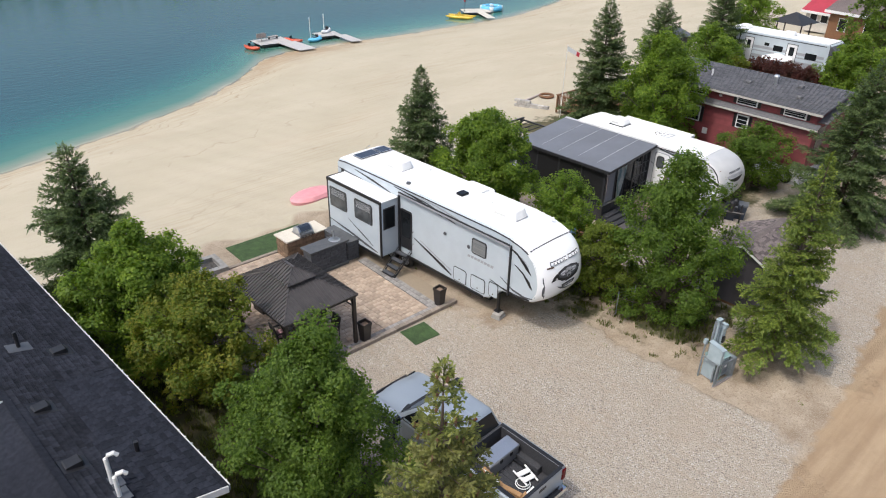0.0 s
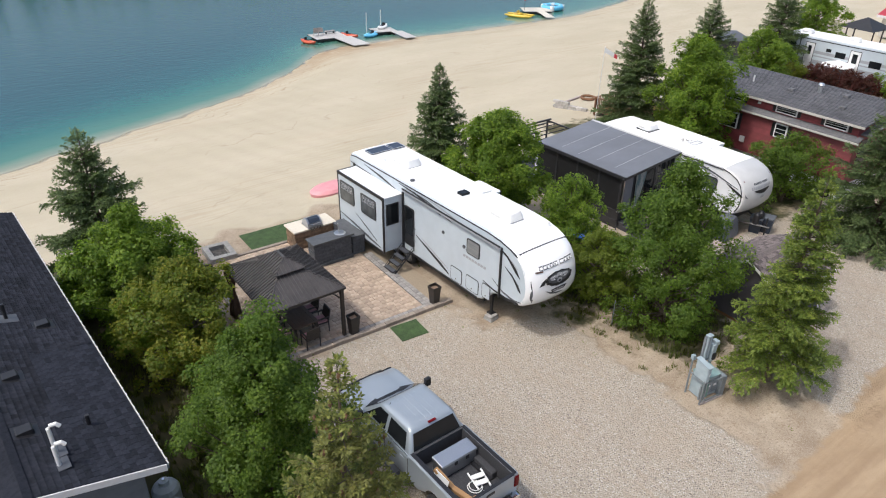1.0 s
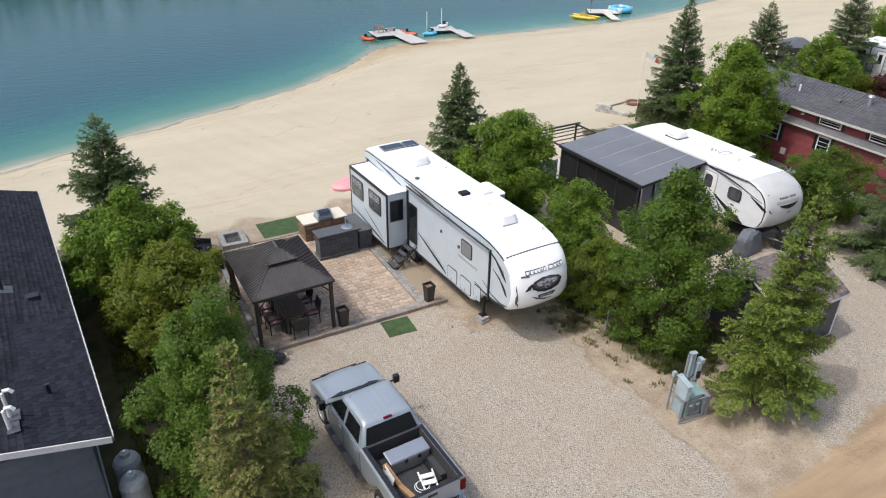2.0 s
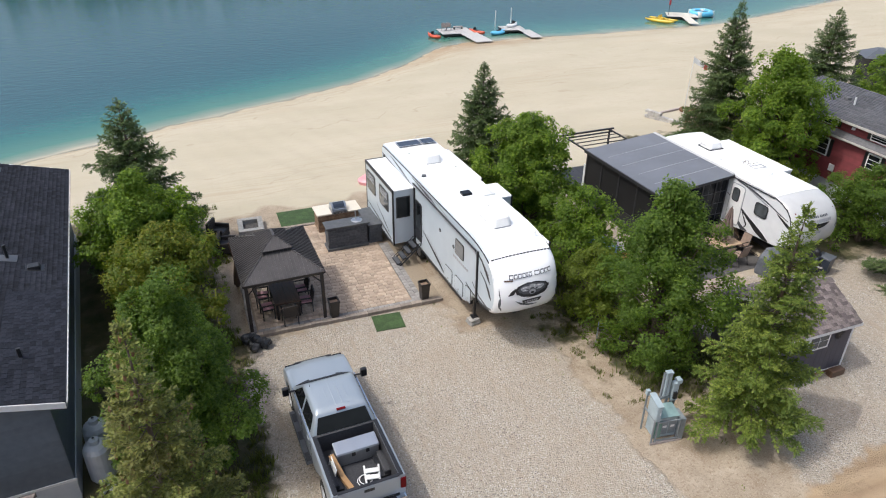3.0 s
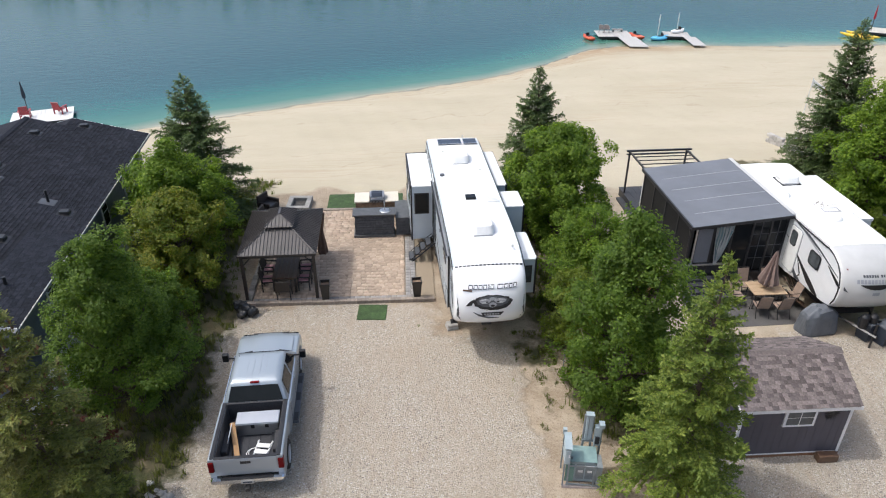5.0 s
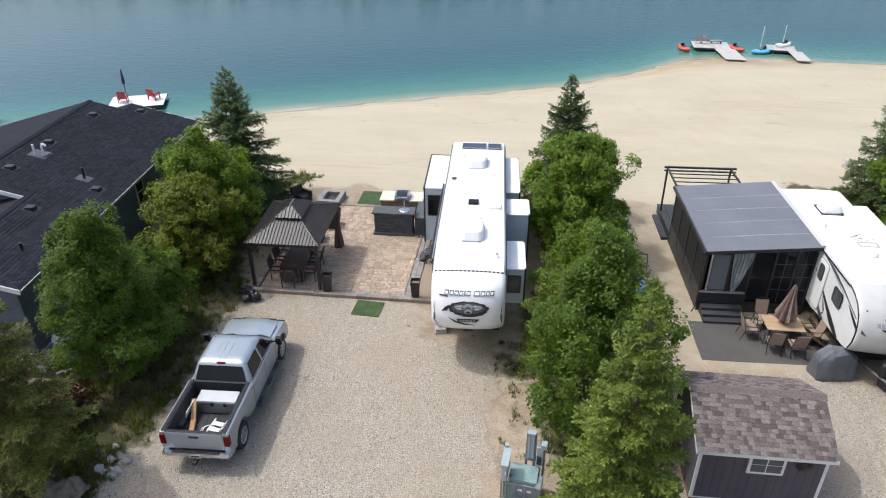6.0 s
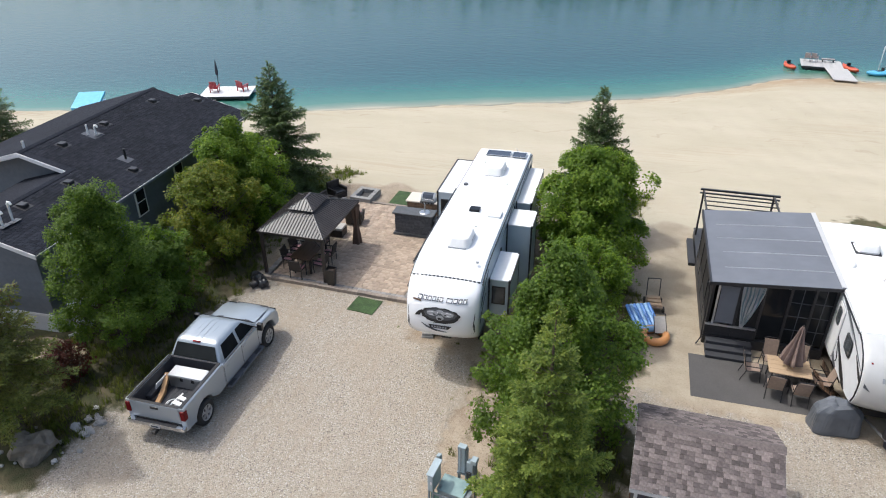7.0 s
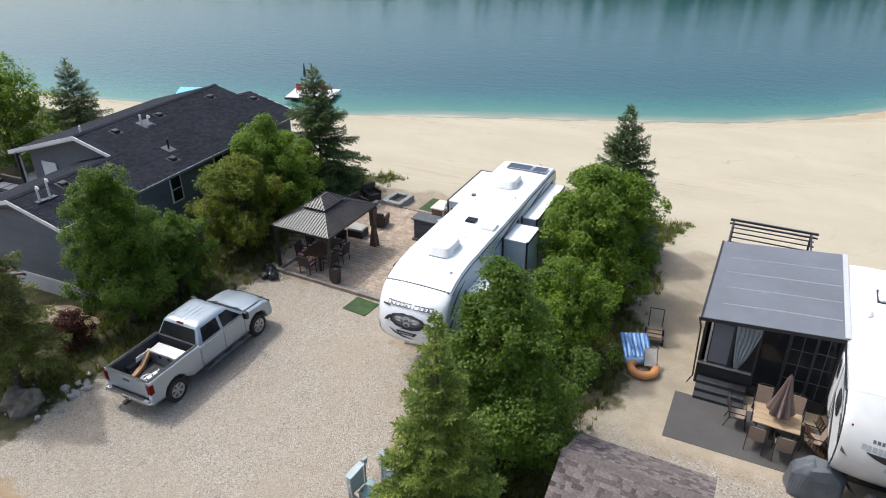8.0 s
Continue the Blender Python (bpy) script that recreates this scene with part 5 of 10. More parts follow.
        swoosh(t, x, [(12.1, 3.35, 0.03), (10.5, 3.25, 0.09), (9.0, 3.05, 0.03)], M_dgrey, s)
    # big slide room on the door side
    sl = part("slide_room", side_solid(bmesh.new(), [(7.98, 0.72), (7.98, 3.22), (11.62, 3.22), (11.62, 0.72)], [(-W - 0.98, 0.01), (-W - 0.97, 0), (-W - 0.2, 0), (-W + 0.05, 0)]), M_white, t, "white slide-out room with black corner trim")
    xs_ = -W - 0.98
    for y in (7.99, 11.61):
        part("corner_trim", B(xs_ - 0.012, xs_ + 0.05, y - 0.045, y + 0.045, 0.66, 3.28, 0.01), M_black, sl)
    part("slide_roof", B(xs_ - 0.01, -W - 0.02, 7.95, 11.65, 3.224, 3.27, 0.008), M_roofwhite, sl, "white slide topper")
    part("top_trim", B(xs_ - 0.025, xs_ - 0.003, 7.95, 11.65, 3.17, 3.275), M_black, sl)
    part("edge_trim", B(xs_ - 0.02, xs_ + 0.035, 7.95, 11.65, 3.272, 3.295), M_black, sl)
    part("edge_trim", B(xs_ + 0.037, -W - 0.05, 11.6, 11.65, 3.272, 3.295), M_black, sl)
    part("base_trim", B(xs_ - 0.012, xs_ + 0.02, 7.98, 11.62, 0.64, 0.75), M_black, sl)
    part("wall_flange", B(-W - 0.045, -W + 0.01, 7.84, 7.95, 0.66, 3.36), M_black, sl)
    part("wall_flange", B(-W - 0.045, -W + 0.01, 11.67, 11.82, 0.66, 3.36), M_black, sl)
    side_window(sl, xs_, 8.55, 9.65, 2.05, 2.88, -1, glass=M_tint)
    for ya in (8.58, 10.33):
        for k in range(7):
            part("blind_slat", B(xs_ - 0.034, xs_ - 0.029, ya + 0.05, ya + 0.98, 2.84 - 0.045 * k, 2.855 - 0.045 * k), M_grey, sl)
    side_window(sl, xs_, 10.3, 11.4, 2.05, 2.88, -1, glass=M_tint)
    end_window(sl, 7.98, -W - 0.78, -W - 0.25, 2.0, 2.88, -1)
    swoosh(sl, xs_, [(11.6, 1.3, 0.03), (10.3, 1.15, 0.1), (9.0, 0.95, 0.12), (8.2, 0.85, 0.04)], M_dgrey, -1)
    swoosh(sl, xs_, [(10.2, 1.75, 0.02), (9.2, 1.35, 0.09), (8.5, 1.05, 0.03)], M_dgrey, -1)
    # slide rooms on the other side
    for y0, y1, z0, z1, dep in ((2.15, 4.1, 1.5, 2.9, 0.72), (5.6, 6.95, 0.75, 3.28, 0.95), (7.7, 11.4, 0.75, 3.24, 0.62)):
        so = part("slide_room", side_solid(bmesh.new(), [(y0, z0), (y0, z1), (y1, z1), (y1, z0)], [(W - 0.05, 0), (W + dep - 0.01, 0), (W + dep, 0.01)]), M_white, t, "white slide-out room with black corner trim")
        part("slide_roof", B(W + 0.02, W + dep + 0.01, y0 - 0.03, y1 + 0.03, z1 + 0.004, z1 + 0.05, 0.008), M_roofwhite, so)
        for y in (y0, y1):
            part("corner_trim", B(W + dep - 0.05, W + dep + 0.012, y - 0.04, y + 0.04, z0 - 0.04, z1 + 0.06, 0.008), M_black, so)
        part("top_trim", B(W + dep + 0.002, W + dep + 0.022, y0, y1, z1 - 0.05, z1 + 0.05), M_black, so)
        for y in (y0 - 0.12, y1 + 0.12):
            part("wall_flange", B(W - 0.01, W + 0.04, y - 0.06, y + 0.06, z0 - 0.05, z1 + 0.12), M_black, so)
        if y0 < 3:
            end_window(so, y0, W + 0.15, W + 0.52, 2.0, 2.62, -1, glass=M_tint)
    # roof things
    roof_unit(t, 0.02, 2.95, 3.83, 0.86, 1.18, 0.36)
    roof_unit(t, 0.0, 9.35, 3.83, 0.86, 1.18, 0.36)
    part("skylight", B(-0.22, 0.18, 5.25, 5.6, 3.83, 3.95, 0.03), M_glass, t, "dark roof vent with smoked lid")
    v = part("roof_hatch", B(0.55, 1.05, 4.95, 5.5, 3.81, 3.93, 0.03), M_plastic, t, "white ribbed roof hatch")
    for k in range(5):
        part("rib", B(0.6, 1.0, 5.02 + 0.1 * k, 5.06 + 0.1 * k, 3.93, 3.945), M_plastic, v)
    part("vent_cap", disc(bmesh.new(), (-0.9, 7.68, 3.85), 0.1, 0.1, "z", 14), M_dgrey, t)
    for px, py in ((0.3, 4.1), (0.9, 1.6), (-0.6, 10.2), (0.75, 8.1)):
        part("vent_cap", disc(bmesh.new(), (px, py, 3.87), 0.06, 0.09, "z", 12, 0.045), M_plastic, t)
    for px0, px1 in ((-0.75, 0.35), (0.42, 1.05)):
        so = part("solar_panel", B(px0, px1, 11.0, 11.62, 3.88, 3.915, 0.004), M_solar, t, "black solar panel")
        part("panel_rim", plate_ring(px0, px1, 11.0, 11.62, 3.917, 0.025), M_alu, so)
    part("ladder", tube(bmesh.new(), [(0.5, 12.3, 0.9), (0.5, 12.32, 3.7), (0.5, 11.95, 3.95)], 0.018, 6), M_alu, t)
    return t


def plate_ring(x0, x1, y0, y1, z, w):
    bm = bmesh.new()
    for a in ((x0, x1, y0, y0 + w), (x0, x1, y1 - w, y1), (x0, x0 + w, y0 + w, y1 - w), (x1 - w, x1, y0 + w, y1 - w)):
        box(bm, *a, z - 0.006, z + 0.006)
    return bm


fifth_wheel()


def entry_steps():
    t = thing("entry_steps", "black folding metal steps below the trailer door", "steps", pose(16.08, 19.42, 0, 0, 0, 2.7))
    for k in range(4):
        x1 = -0.1 - 0.24 * k
        z = 0.86 - 0.22 * k
        part("tread", B(x1 - 0.25, x1, -0.02, 0.66, z - 0.035, z, 0.01), M_black, t)
        part("grip", B(x1 - 0.22, x1 - 0.03, 0.02, 0.62, z, z + 0.006), M_dgrey, t, "grey grip tape")
    for y in (-0.03, 0.67):
        part("stringer", tube(bmesh.new(), [(0.05, y, 0.95), (-1.02, y, 0.02)], 0.03, 6), M_black, t)
        part("handrail", tube(bmesh.new(), [(0.1, y, 1.0), (-0.06, y, 1.02), (-0.98, y, 0.2)], 0.015, 6), M_black, t)


entry_steps()
blk = thing("wooden_block", "pale concrete pad under a trailer landing leg", "block", pose(16.55, 14.6, 0, 0, 0, 12))
part("slab", B(-0.22, 0.22, -0.2, 0.2, -0.02, 0.09, 0.02), M_pit, blk)
part("upper_slab", B(-0.2, 0.2, -0.17, 0.17, 0.09, 0.2, 0.02), M_rockw, blk)


# ---- the silver pickup ----
def pickup():
    t = thing("pickup_truck", "silver crew cab pickup with a loaded open bed on gravel", "truck", pose(10.46, 7.12, 0, 0, 0, 2.6))
    W = 1.0

    def arch(yc, r, z0, n=9):
        return [(yc + r * math.cos(math.pi * k / (n - 1)), max(z0, 0.40 + r * math.sin(math.pi * k / (n - 1)))) for k in range(n)]

    # front clip and doors in one pressed shell with the front wheel arch
    prof = [(1.95, 0.46)] + [(1.95, 1.26), (2.0, 1.29), (4.35, 1.25), (4.5, 1.22), (5.35, 1.15), (5.62, 1.06), (5.74, 0.9), (5.78, 0.55), (5.7, 0.42)] + arch(4.92, 0.52, 0.42) + [(4.4, 0.42)]
    shell = side_solid(bmesh.new(), prof, [(-W, 0.05), (-W + 0.03, 0.015), (-W + 0.12, 0), (-0.45, 0), (0, 0), (0.45, 0), (W - 0.12, 0), (W - 0.03, 0.015), (W, 0.05)], 0.03)
    body = part("body", shell, M_silver, t)
    # bonnet with raised centre
    bm = bmesh.new()
    rows = []
    for y, z, w in ((4.42, 1.265, 0.82), (4.7, 1.262, 0.83), (5.2, 1.225, 0.82), (5.5, 1.165, 0.78), (5.62, 1.10, 0.74)):
        rows.append([bm.verts.new((x * w, y - 0.06 * (x * x) * (y > 5), z + 0.022 * (1 - x * x) + (0.02 if abs(x) < 0.55 else 0))) for x in (-1, -0.9, -0.6, -0.5, 0, 0.5, 0.6, 0.9, 1)])
    for a, b in zip(rows, rows[1:]):
        for k in range(8):
            bm.faces.new((a[k], a[k + 1], b[k + 1], b[k]))
    part("hood", bm, M_silver, t, smooth=True)
    cw = bmesh.new()
    loft(cw, [[(x, 4.22 + 0.0 * x, 1.25), (x, 4.52 - 0.16 * (x / 0.8) ** 2, 1.25), (x, 4.54 - 0.16 * (x / 0.8) ** 2, 1.295), (x, 4.22, 1.32)] for x in (-0.84, -0.6, -0.3, 0.0, 0.3, 0.6, 0.84)])
    part("wiper_cowl", cw, M_black, t, "black plastic cowl")
    # cab
    def ring(z, w, y0, y1, r):
        pts = []
        for cx, cy, a0 in ((w - r, y1 - r, 0), (-w + r, y1 - r, 90), (-w + r, y0 + r, 180), (w - r, y0 + r, 270)):
            for k in range(4):
                a = radians(a0 + 30 * k)
                pts.append((cx + r * math.cos(a), cy + r * math.sin(a), z))
        return pts
    cab = loft(bmesh.new(), [ring(1.24, 0.95, 1.97, 4.42, 0.10), ring(1.30, 0.94, 2.0, 4.33, 0.10), ring(1.82, 0.76, 2.22, 3.72, 0.10), ring(1.885, 0.70, 2.32, 3.58, 0.12), ring(1.915, 0.55, 2.5, 3.4, 0.14)])
    cabo = part("cab", cab, M_silver, t, smooth=True)
    for s in (-1, 1):
        for k in (0.1, 0.28, 0.46):
            part("roof_crease", tube(bmesh.new(), [(s * k, 2.4, 1.90 - 0.03 * k), (s * k, 2.9, 1.913 - 0.03 * k), (s * k, 3.5, 1.90 - 0.03 * k)], 0.02, 5), M_silver, cabo)
        def sidequad(y0a, y1a, y0b, y1b, za, zb):
            f = lambda z: 0.94 - (z - 1.30) / 0.52 * 0.18
            return [(s * (f(za) + 0.004), y0a, za), (s * (f(za) + 0.004), y1a, za), (s * (f(zb) + 0.004), y1b, zb), (s * (f(zb) + 0.004), y0b, zb)]
        part("side_window", plate(bmesh.new(), sidequad(3.22, 4.12, 3.24, 3.64, 1.33, 1.78), 0.01, (s, 0, 0.35)), M_glass, cabo)
        part("side_window", plate(bmesh.new(), sidequad(2.22, 3.08, 2.36, 3.10, 1.33, 1.78), 0.01, (s, 0, 0.35)), M_glass, cabo)
        part("belt_trim", B(s * 0.972 - 0.012, s * 0.972 + 0.012, 2.05, 4.3, 1.262, 1.285), M_chrome, cabo)
        for y in (2.2, 3.24):
            part("door_handle", B(s * 1.0 - 0.02, s * 1.0 + 0.02, y, y + 0.18, 1.08, 1.12, 0.01), M_silver, cabo, "silver door handle")
        for y in (2.02, 3.15, 4.22):
            part("door_gap", B(s * 1.001 - 0.006, s * 1.001 + 0.003, y - 0.008, y + 0.008, 0.5, 1.22), M_black, cabo)
        mir = part("mirror", B(s * 1.22 - 0.10, s * 1.22 + 0.10, 4.03, 4.17, 1.24, 1.52, 0.035), M_black, t, "black towing mirror")
        part("mirror_arm", B(s * 1.08 - 0.14, s * 1.08 + 0.14, 4.09, 4.13, 1.3, 1.35, 0.01), M_black, mir)
        part("mirror_glass", B(s * 1.22 - 0.08, s * 1.22 + 0.08, 4.02, 4.028, 1.27, 1.49), M_glass, mir)
        rb = part("running_board", side_solid(bmesh.new(), [(2.0, 0.36), (2.05, 0.43), (4.25, 0.43), (4.3, 0.36)], [(s * 0.98, 0.0), (s * 1.0, 0), (s * 1.15, 0.0), (s * 1.17, 0.02)]), M_dgrey, t, "flat dark side step")
        for y in (2.2, 3.1, 3.9):
            part("step_pad", B(s * 1.08 - 0.06, s * 1.08 + 0.06, y - 0.14, y + 0.2, 0.431, 0.442), M_black, rb)
        part("headlight", B(s * 0.78 - 0.16, s * 0.78 + 0.16, 5.60, 5.735, 0.86, 1.04, 0.03), M_glass, t)
        part("tail_light", B(s * 0.93 - 0.075, s * 0.93 + 0.08, -0.02, 0.16, 0.9, 1.26, 0.03), M_red, t, "red tail light")
        # bed side with rear arch
        pr = [(0.02, 0.5), (0.02, 1.34), (0.1, 1.36), (1.98, 1.36), (1.98, 0.46), (1.6, 0.44)] + arch(1.02, 0.52, 0.44) + [(0.46, 0.46)]
        st = [(s * 0.83, 0.0), (s * 0.9, 0), (s * (W - 0.03), 0.0), (s * W, 0.03)]
        bs = part("bed_side", side_solid(bmesh.new(), pr, st), M_silver, t)
        part("rail_cap", B(s * 0.885 - 0.055, s * 0.885 + 0.055, 0.03, 1.97, 1.36, 1.385, 0.008), M_black, bs, "black bed rail cap")
        part("inner_liner", B(s * 0.815 - 0.012, s * 0.815 + 0.012, 0.1, 1.93, 0.78, 1.35), M_bedliner, bs)
        part("wheel_hump", B(s * 0.72 - 0.1, s * 0.72 + 0.1, 0.62, 1.42, 0.78, 1.0, 0.04), M_bedliner, bs)
        wheel(t, s * 0.86, 1.02, 0.43, 0.28, out=s)
        wheel(t, s * 0.86, 4.92, 0.43, 0.28, out=s)
        part("mud_liner", B(s * 0.62 - 0.1, s * 0.62 + 0.1, 0.6, 1.45, 0.42, 0.86), M_black, t)
        part("mud_liner", B(s * 0.62 - 0.1, s * 0.62 + 0.1, 4.5, 5.34, 0.42, 0.9), M_black, t)
    part("bed_floor", B(-0.83, 0.83, 0.1, 1.95, 0.72, 0.78), M_bedliner, t, "black ribbed bed liner")
    for k in range(9):
        part("floor_rib", B(-0.6 + 0.15 * k - 0.04, -0.6 + 0.15 * k + 0.04, 0.12, 1.93, 0.78, 0.79), M_bedliner, t)
    part("bed_front", B(-0.83, 0.83, 1.90, 1.97, 0.74, 1.37), M_bedliner, t)
    tg = part("tailgate", side_solid(bmesh.new(), [(0.0, 0.76), (-0.01, 1.26), (0.0, 1.34), (0.03, 1.36), (0.09, 1.36), (0.09, 0.76)], [(-0.83, 0.01), (-0.82, 0), (0.82, 0), (0.83, 0.01)]), M_silver, t)
    part("gate_cap", B(-0.83, 0.83, -0.002, 0.095, 1.36, 1.378, 0.006), M_black, tg)
    part("gate_handle", B(-0.14, 0.14, -0.022, 0.0, 1.17, 1.26, 0.01), M_black, tg, "black tailgate handle")
    bp = part("rear_bumper", side_solid(bmesh.new(), [(0.05, 0.54), (-0.12, 0.54), (-0.16, 0.6), (-0.14, 0.7), (0.05, 0.7)], [(-0.98, 0.03), (-0.93, 0), (0.93, 0), (0.98, 0.03)]), M_chrome, t, "chrome rear bumper")
    part("step_pad", B(-0.7, 0.7, -0.13, 0.0, 0.702, 0.715), M_black, bp)
    part("plate_panel", B(-0.17, 0.17, -0.172, -0.158, 0.56, 0.68), M_cushion, bp, "plate with unreadable bar")
    part("plate_bar", B(-0.12, 0.12, -0.178, -0.171, 0.6, 0.65), M_navy, bp)
    part("tow_hitch", B(-0.06, 0.06, -0.3, 0.0, 0.4, 0.52, 0.01), M_black, t)
    fb = part("front_bumper", side_solid(bmesh.new(), [(5.7, 0.42), (5.86, 0.45), (5.9, 0.6), (5.86, 0.74), (5.7, 0.76)], [(-0.95, 0.1), (-0.85, 0.02), (-0.6, 0), (0.6, 0), (0.85, 0.02), (0.95, 0.1)]), M_chrome, t, "chrome front bumper")
    gr = part("grille", B(-0.62, 0.62, 5.72, 5.79, 0.78, 1.04, 0.02), M_black, t)
    for k in range(3):
        part("grille_bar", B(-0.6, 0.6, 5.785, 5.8, 0.82 + 0.07 * k, 0.845 + 0.07 * k), M_chrome, gr)
    part("windshield", plate(bmesh.new(), [(-0.86, 4.315, 1.325), (0.86, 4.315, 1.325), (0.70, 3.765, 1.785), (-0.70, 3.765, 1.785)], 0.012, (0, 0.64, 0.77)), M_glass, cabo)
    part("rear_window", plate(bmesh.new(), [(-0.80, 2.0, 1.36), (0.80, 2.0, 1.36), (0.68, 2.195, 1.79), (-0.68, 2.195, 1.79)], 0.012, (0, -0.9, 0.4)), M_glass, cabo)
    part("roof_light", B(-0.13, 0.13, 2.21, 2.29, 1.85, 1.885, 0.012), M_red, cabo, "red third brake light")
    part("aerial", tube(bmesh.new(), [(-0.6, 3.45, 1.87), (-0.6, 3.4, 2.0)], 0.008, 5), M_black, cabo)
    part("underbody", B(-0.6, 0.6, 0.2, 5.5, 0.34, 0.72), M_black, t)
    # standard-length box: everything ahead of the rear axle moves forward
    for ob in t.children_recursive:
        for v in ob.data.vertices:
            if v.co.y > 1.52:
                v.co.y += 0.24
            if ob.name.split(".")[0] not in ("wheel", "rim", "spokes", "brake_disc"):
                v.co.z += 0.07
    return t


pickup()
TRUCK = pose(10.46, 7.12, 0.855, 0, 0, 2.6)
tb = thing("tool_box", "silver aluminium tool box lying across the truck bed", "box", TRUCK @ pose(0.1, 1.6, 0.02))
part("case", B(-0.56, 0.62, -0.2, 0.24, 0.0, 0.42, 0.015), M_steel, tb)
part("lid", side_solid(bmesh.new(), [(-0.22, 0.42), (-0.2, 0.47), (0.25, 0.50), (0.26, 0.42)], [(-0.58, 0.01), (-0.56, 0), (0.62, 0), (0.64, 0.01)]), M_alu, tb)
for x in (-0.1, 0.3):
    part("latch", B(x - 0.05, x + 0.05, -0.215, -0.198, 0.28, 0.4), M_black, tb, "black latch")
st = thing("step_stool", "white plastic step stool lying in the truck bed", "stool", TRUCK @ pose(0.32, 0.78, 0.03, 0, 0, -12))
for s in (-1, 1):
    part("leg_rail", tube(bmesh.new(), [(s * 0.18, -0.3, 0.03), (s * 0.2, 0.3, 0.06)], 0.028, 6), M_plastic, st)
for y, z in ((-0.2, 0.05), (0.02, 0.06)):
    part("tread", B(-0.19, 0.19, y, y + 0.15, z, z + 0.04, 0.01), M_plastic, st)
hs = thing("hose_coil", "thin white hose coil lying in the truck bed", "hose", TRUCK @ pose(0.08, 0.68, 0.03))
part("coil", ring_torus(bmesh.new(), (0, 0, 0.0), 0.2, 0.012, 24, 5), M_plastic, hs)
part("coil", ring_torus(bmesh.new(), (0.03, 0.02, 0.02), 0.17, 0.012, 24, 5), M_plastic, hs)
cb = thing("cardboard_strip", "long brown cardboard packing strip in the truck bed", "cardboard", TRUCK @ pose(-0.42, 0.85, 0.02, 0, 0, 14))
part("strip", side_solid(bmesh.new(), [(-0.5, 0.0), (-0.45, 0.09), (0.1, 0.12), (0.7, 0.42), (0.75, 0.36), (0.2, 0.0)], [(-0.07, 0), (0.07, 0)]), M_card, cb)
part("flap", B(-0.18, 0.3, -0.6, -0.42, 0.0, 0.05, 0.01, pose(0, 0, 0, 0, 0, -10)), M_card, cb)
bx = thing("paper_carton", "small white paper carton in the truck bed", "box", TRUCK @ pose(0.02, 0.3, 0.012, 0, 0, 5))
part("carton", B(-0.15, 0.15, -0.1, 0.1, 0, 0.09, 0.006), M_plastic, bx)
pn = thing("spare_board", "white board leaning against the bed wall", "board", TRUCK @ pose(-0.7, 1.25, 0.02, 0, 14, 0))
part("board", B(-0.01, 0.01, -0.3, 0.3, 0, 0.42, 0.004), M_plastic, pn)


# ---- patio, gazebo and outdoor kitchen ----
patio = thing("patio", "tan paver patio edged with grey stone blocks", "patio", kind="structure")
part("bed", B(8.55, 16.0, 16.42, 24.6, -0.05, 0.045), M_joint, patio)


def hip_panel(t, a, b, c, d, material, pitch, name="roof_panel"):
    """A sloped sheet-metal panel: eave a to b, top d to c, with standing seams up the slope."""
    a, b, c, d = map(Vector, (a, b, c, d))
    nrm = (b - a).cross(d - a).normalized()
    if nrm.z < 0:
        nrm.negate()
    p = part(name, plate(bmesh.new(), [a, b, c, d], -0.02, nrm), material, t)
    ln = (b - a).length
    ex = (b - a).normalized()
    up = nrm.cross(ex)
    if up.z < 0:
        up.negate()
    h = (d - a).dot(up)
    u_d, u_c = (d - a).dot(ex), (c - a).dot(ex)
    k = max(2, int(ln / pitch))
    for i in range(1, k):
        u = ln * i / k
        if u < u_d:
            top = h * u / u_d
        elif u > u_c:
            top = h * (ln - u) / (ln - u_c)
        else:
            top = h
        if top < 0.06:
            continue
        s = a + ex * u
        bm = bmesh.new()
        plate(bm, [s - ex * 0.015, s + ex * 0.015, s + ex * 0.015 + up * top, s - ex * 0.015 + up * top], 0.034, nrm)
        part("seam", bm, material, p)
    return p


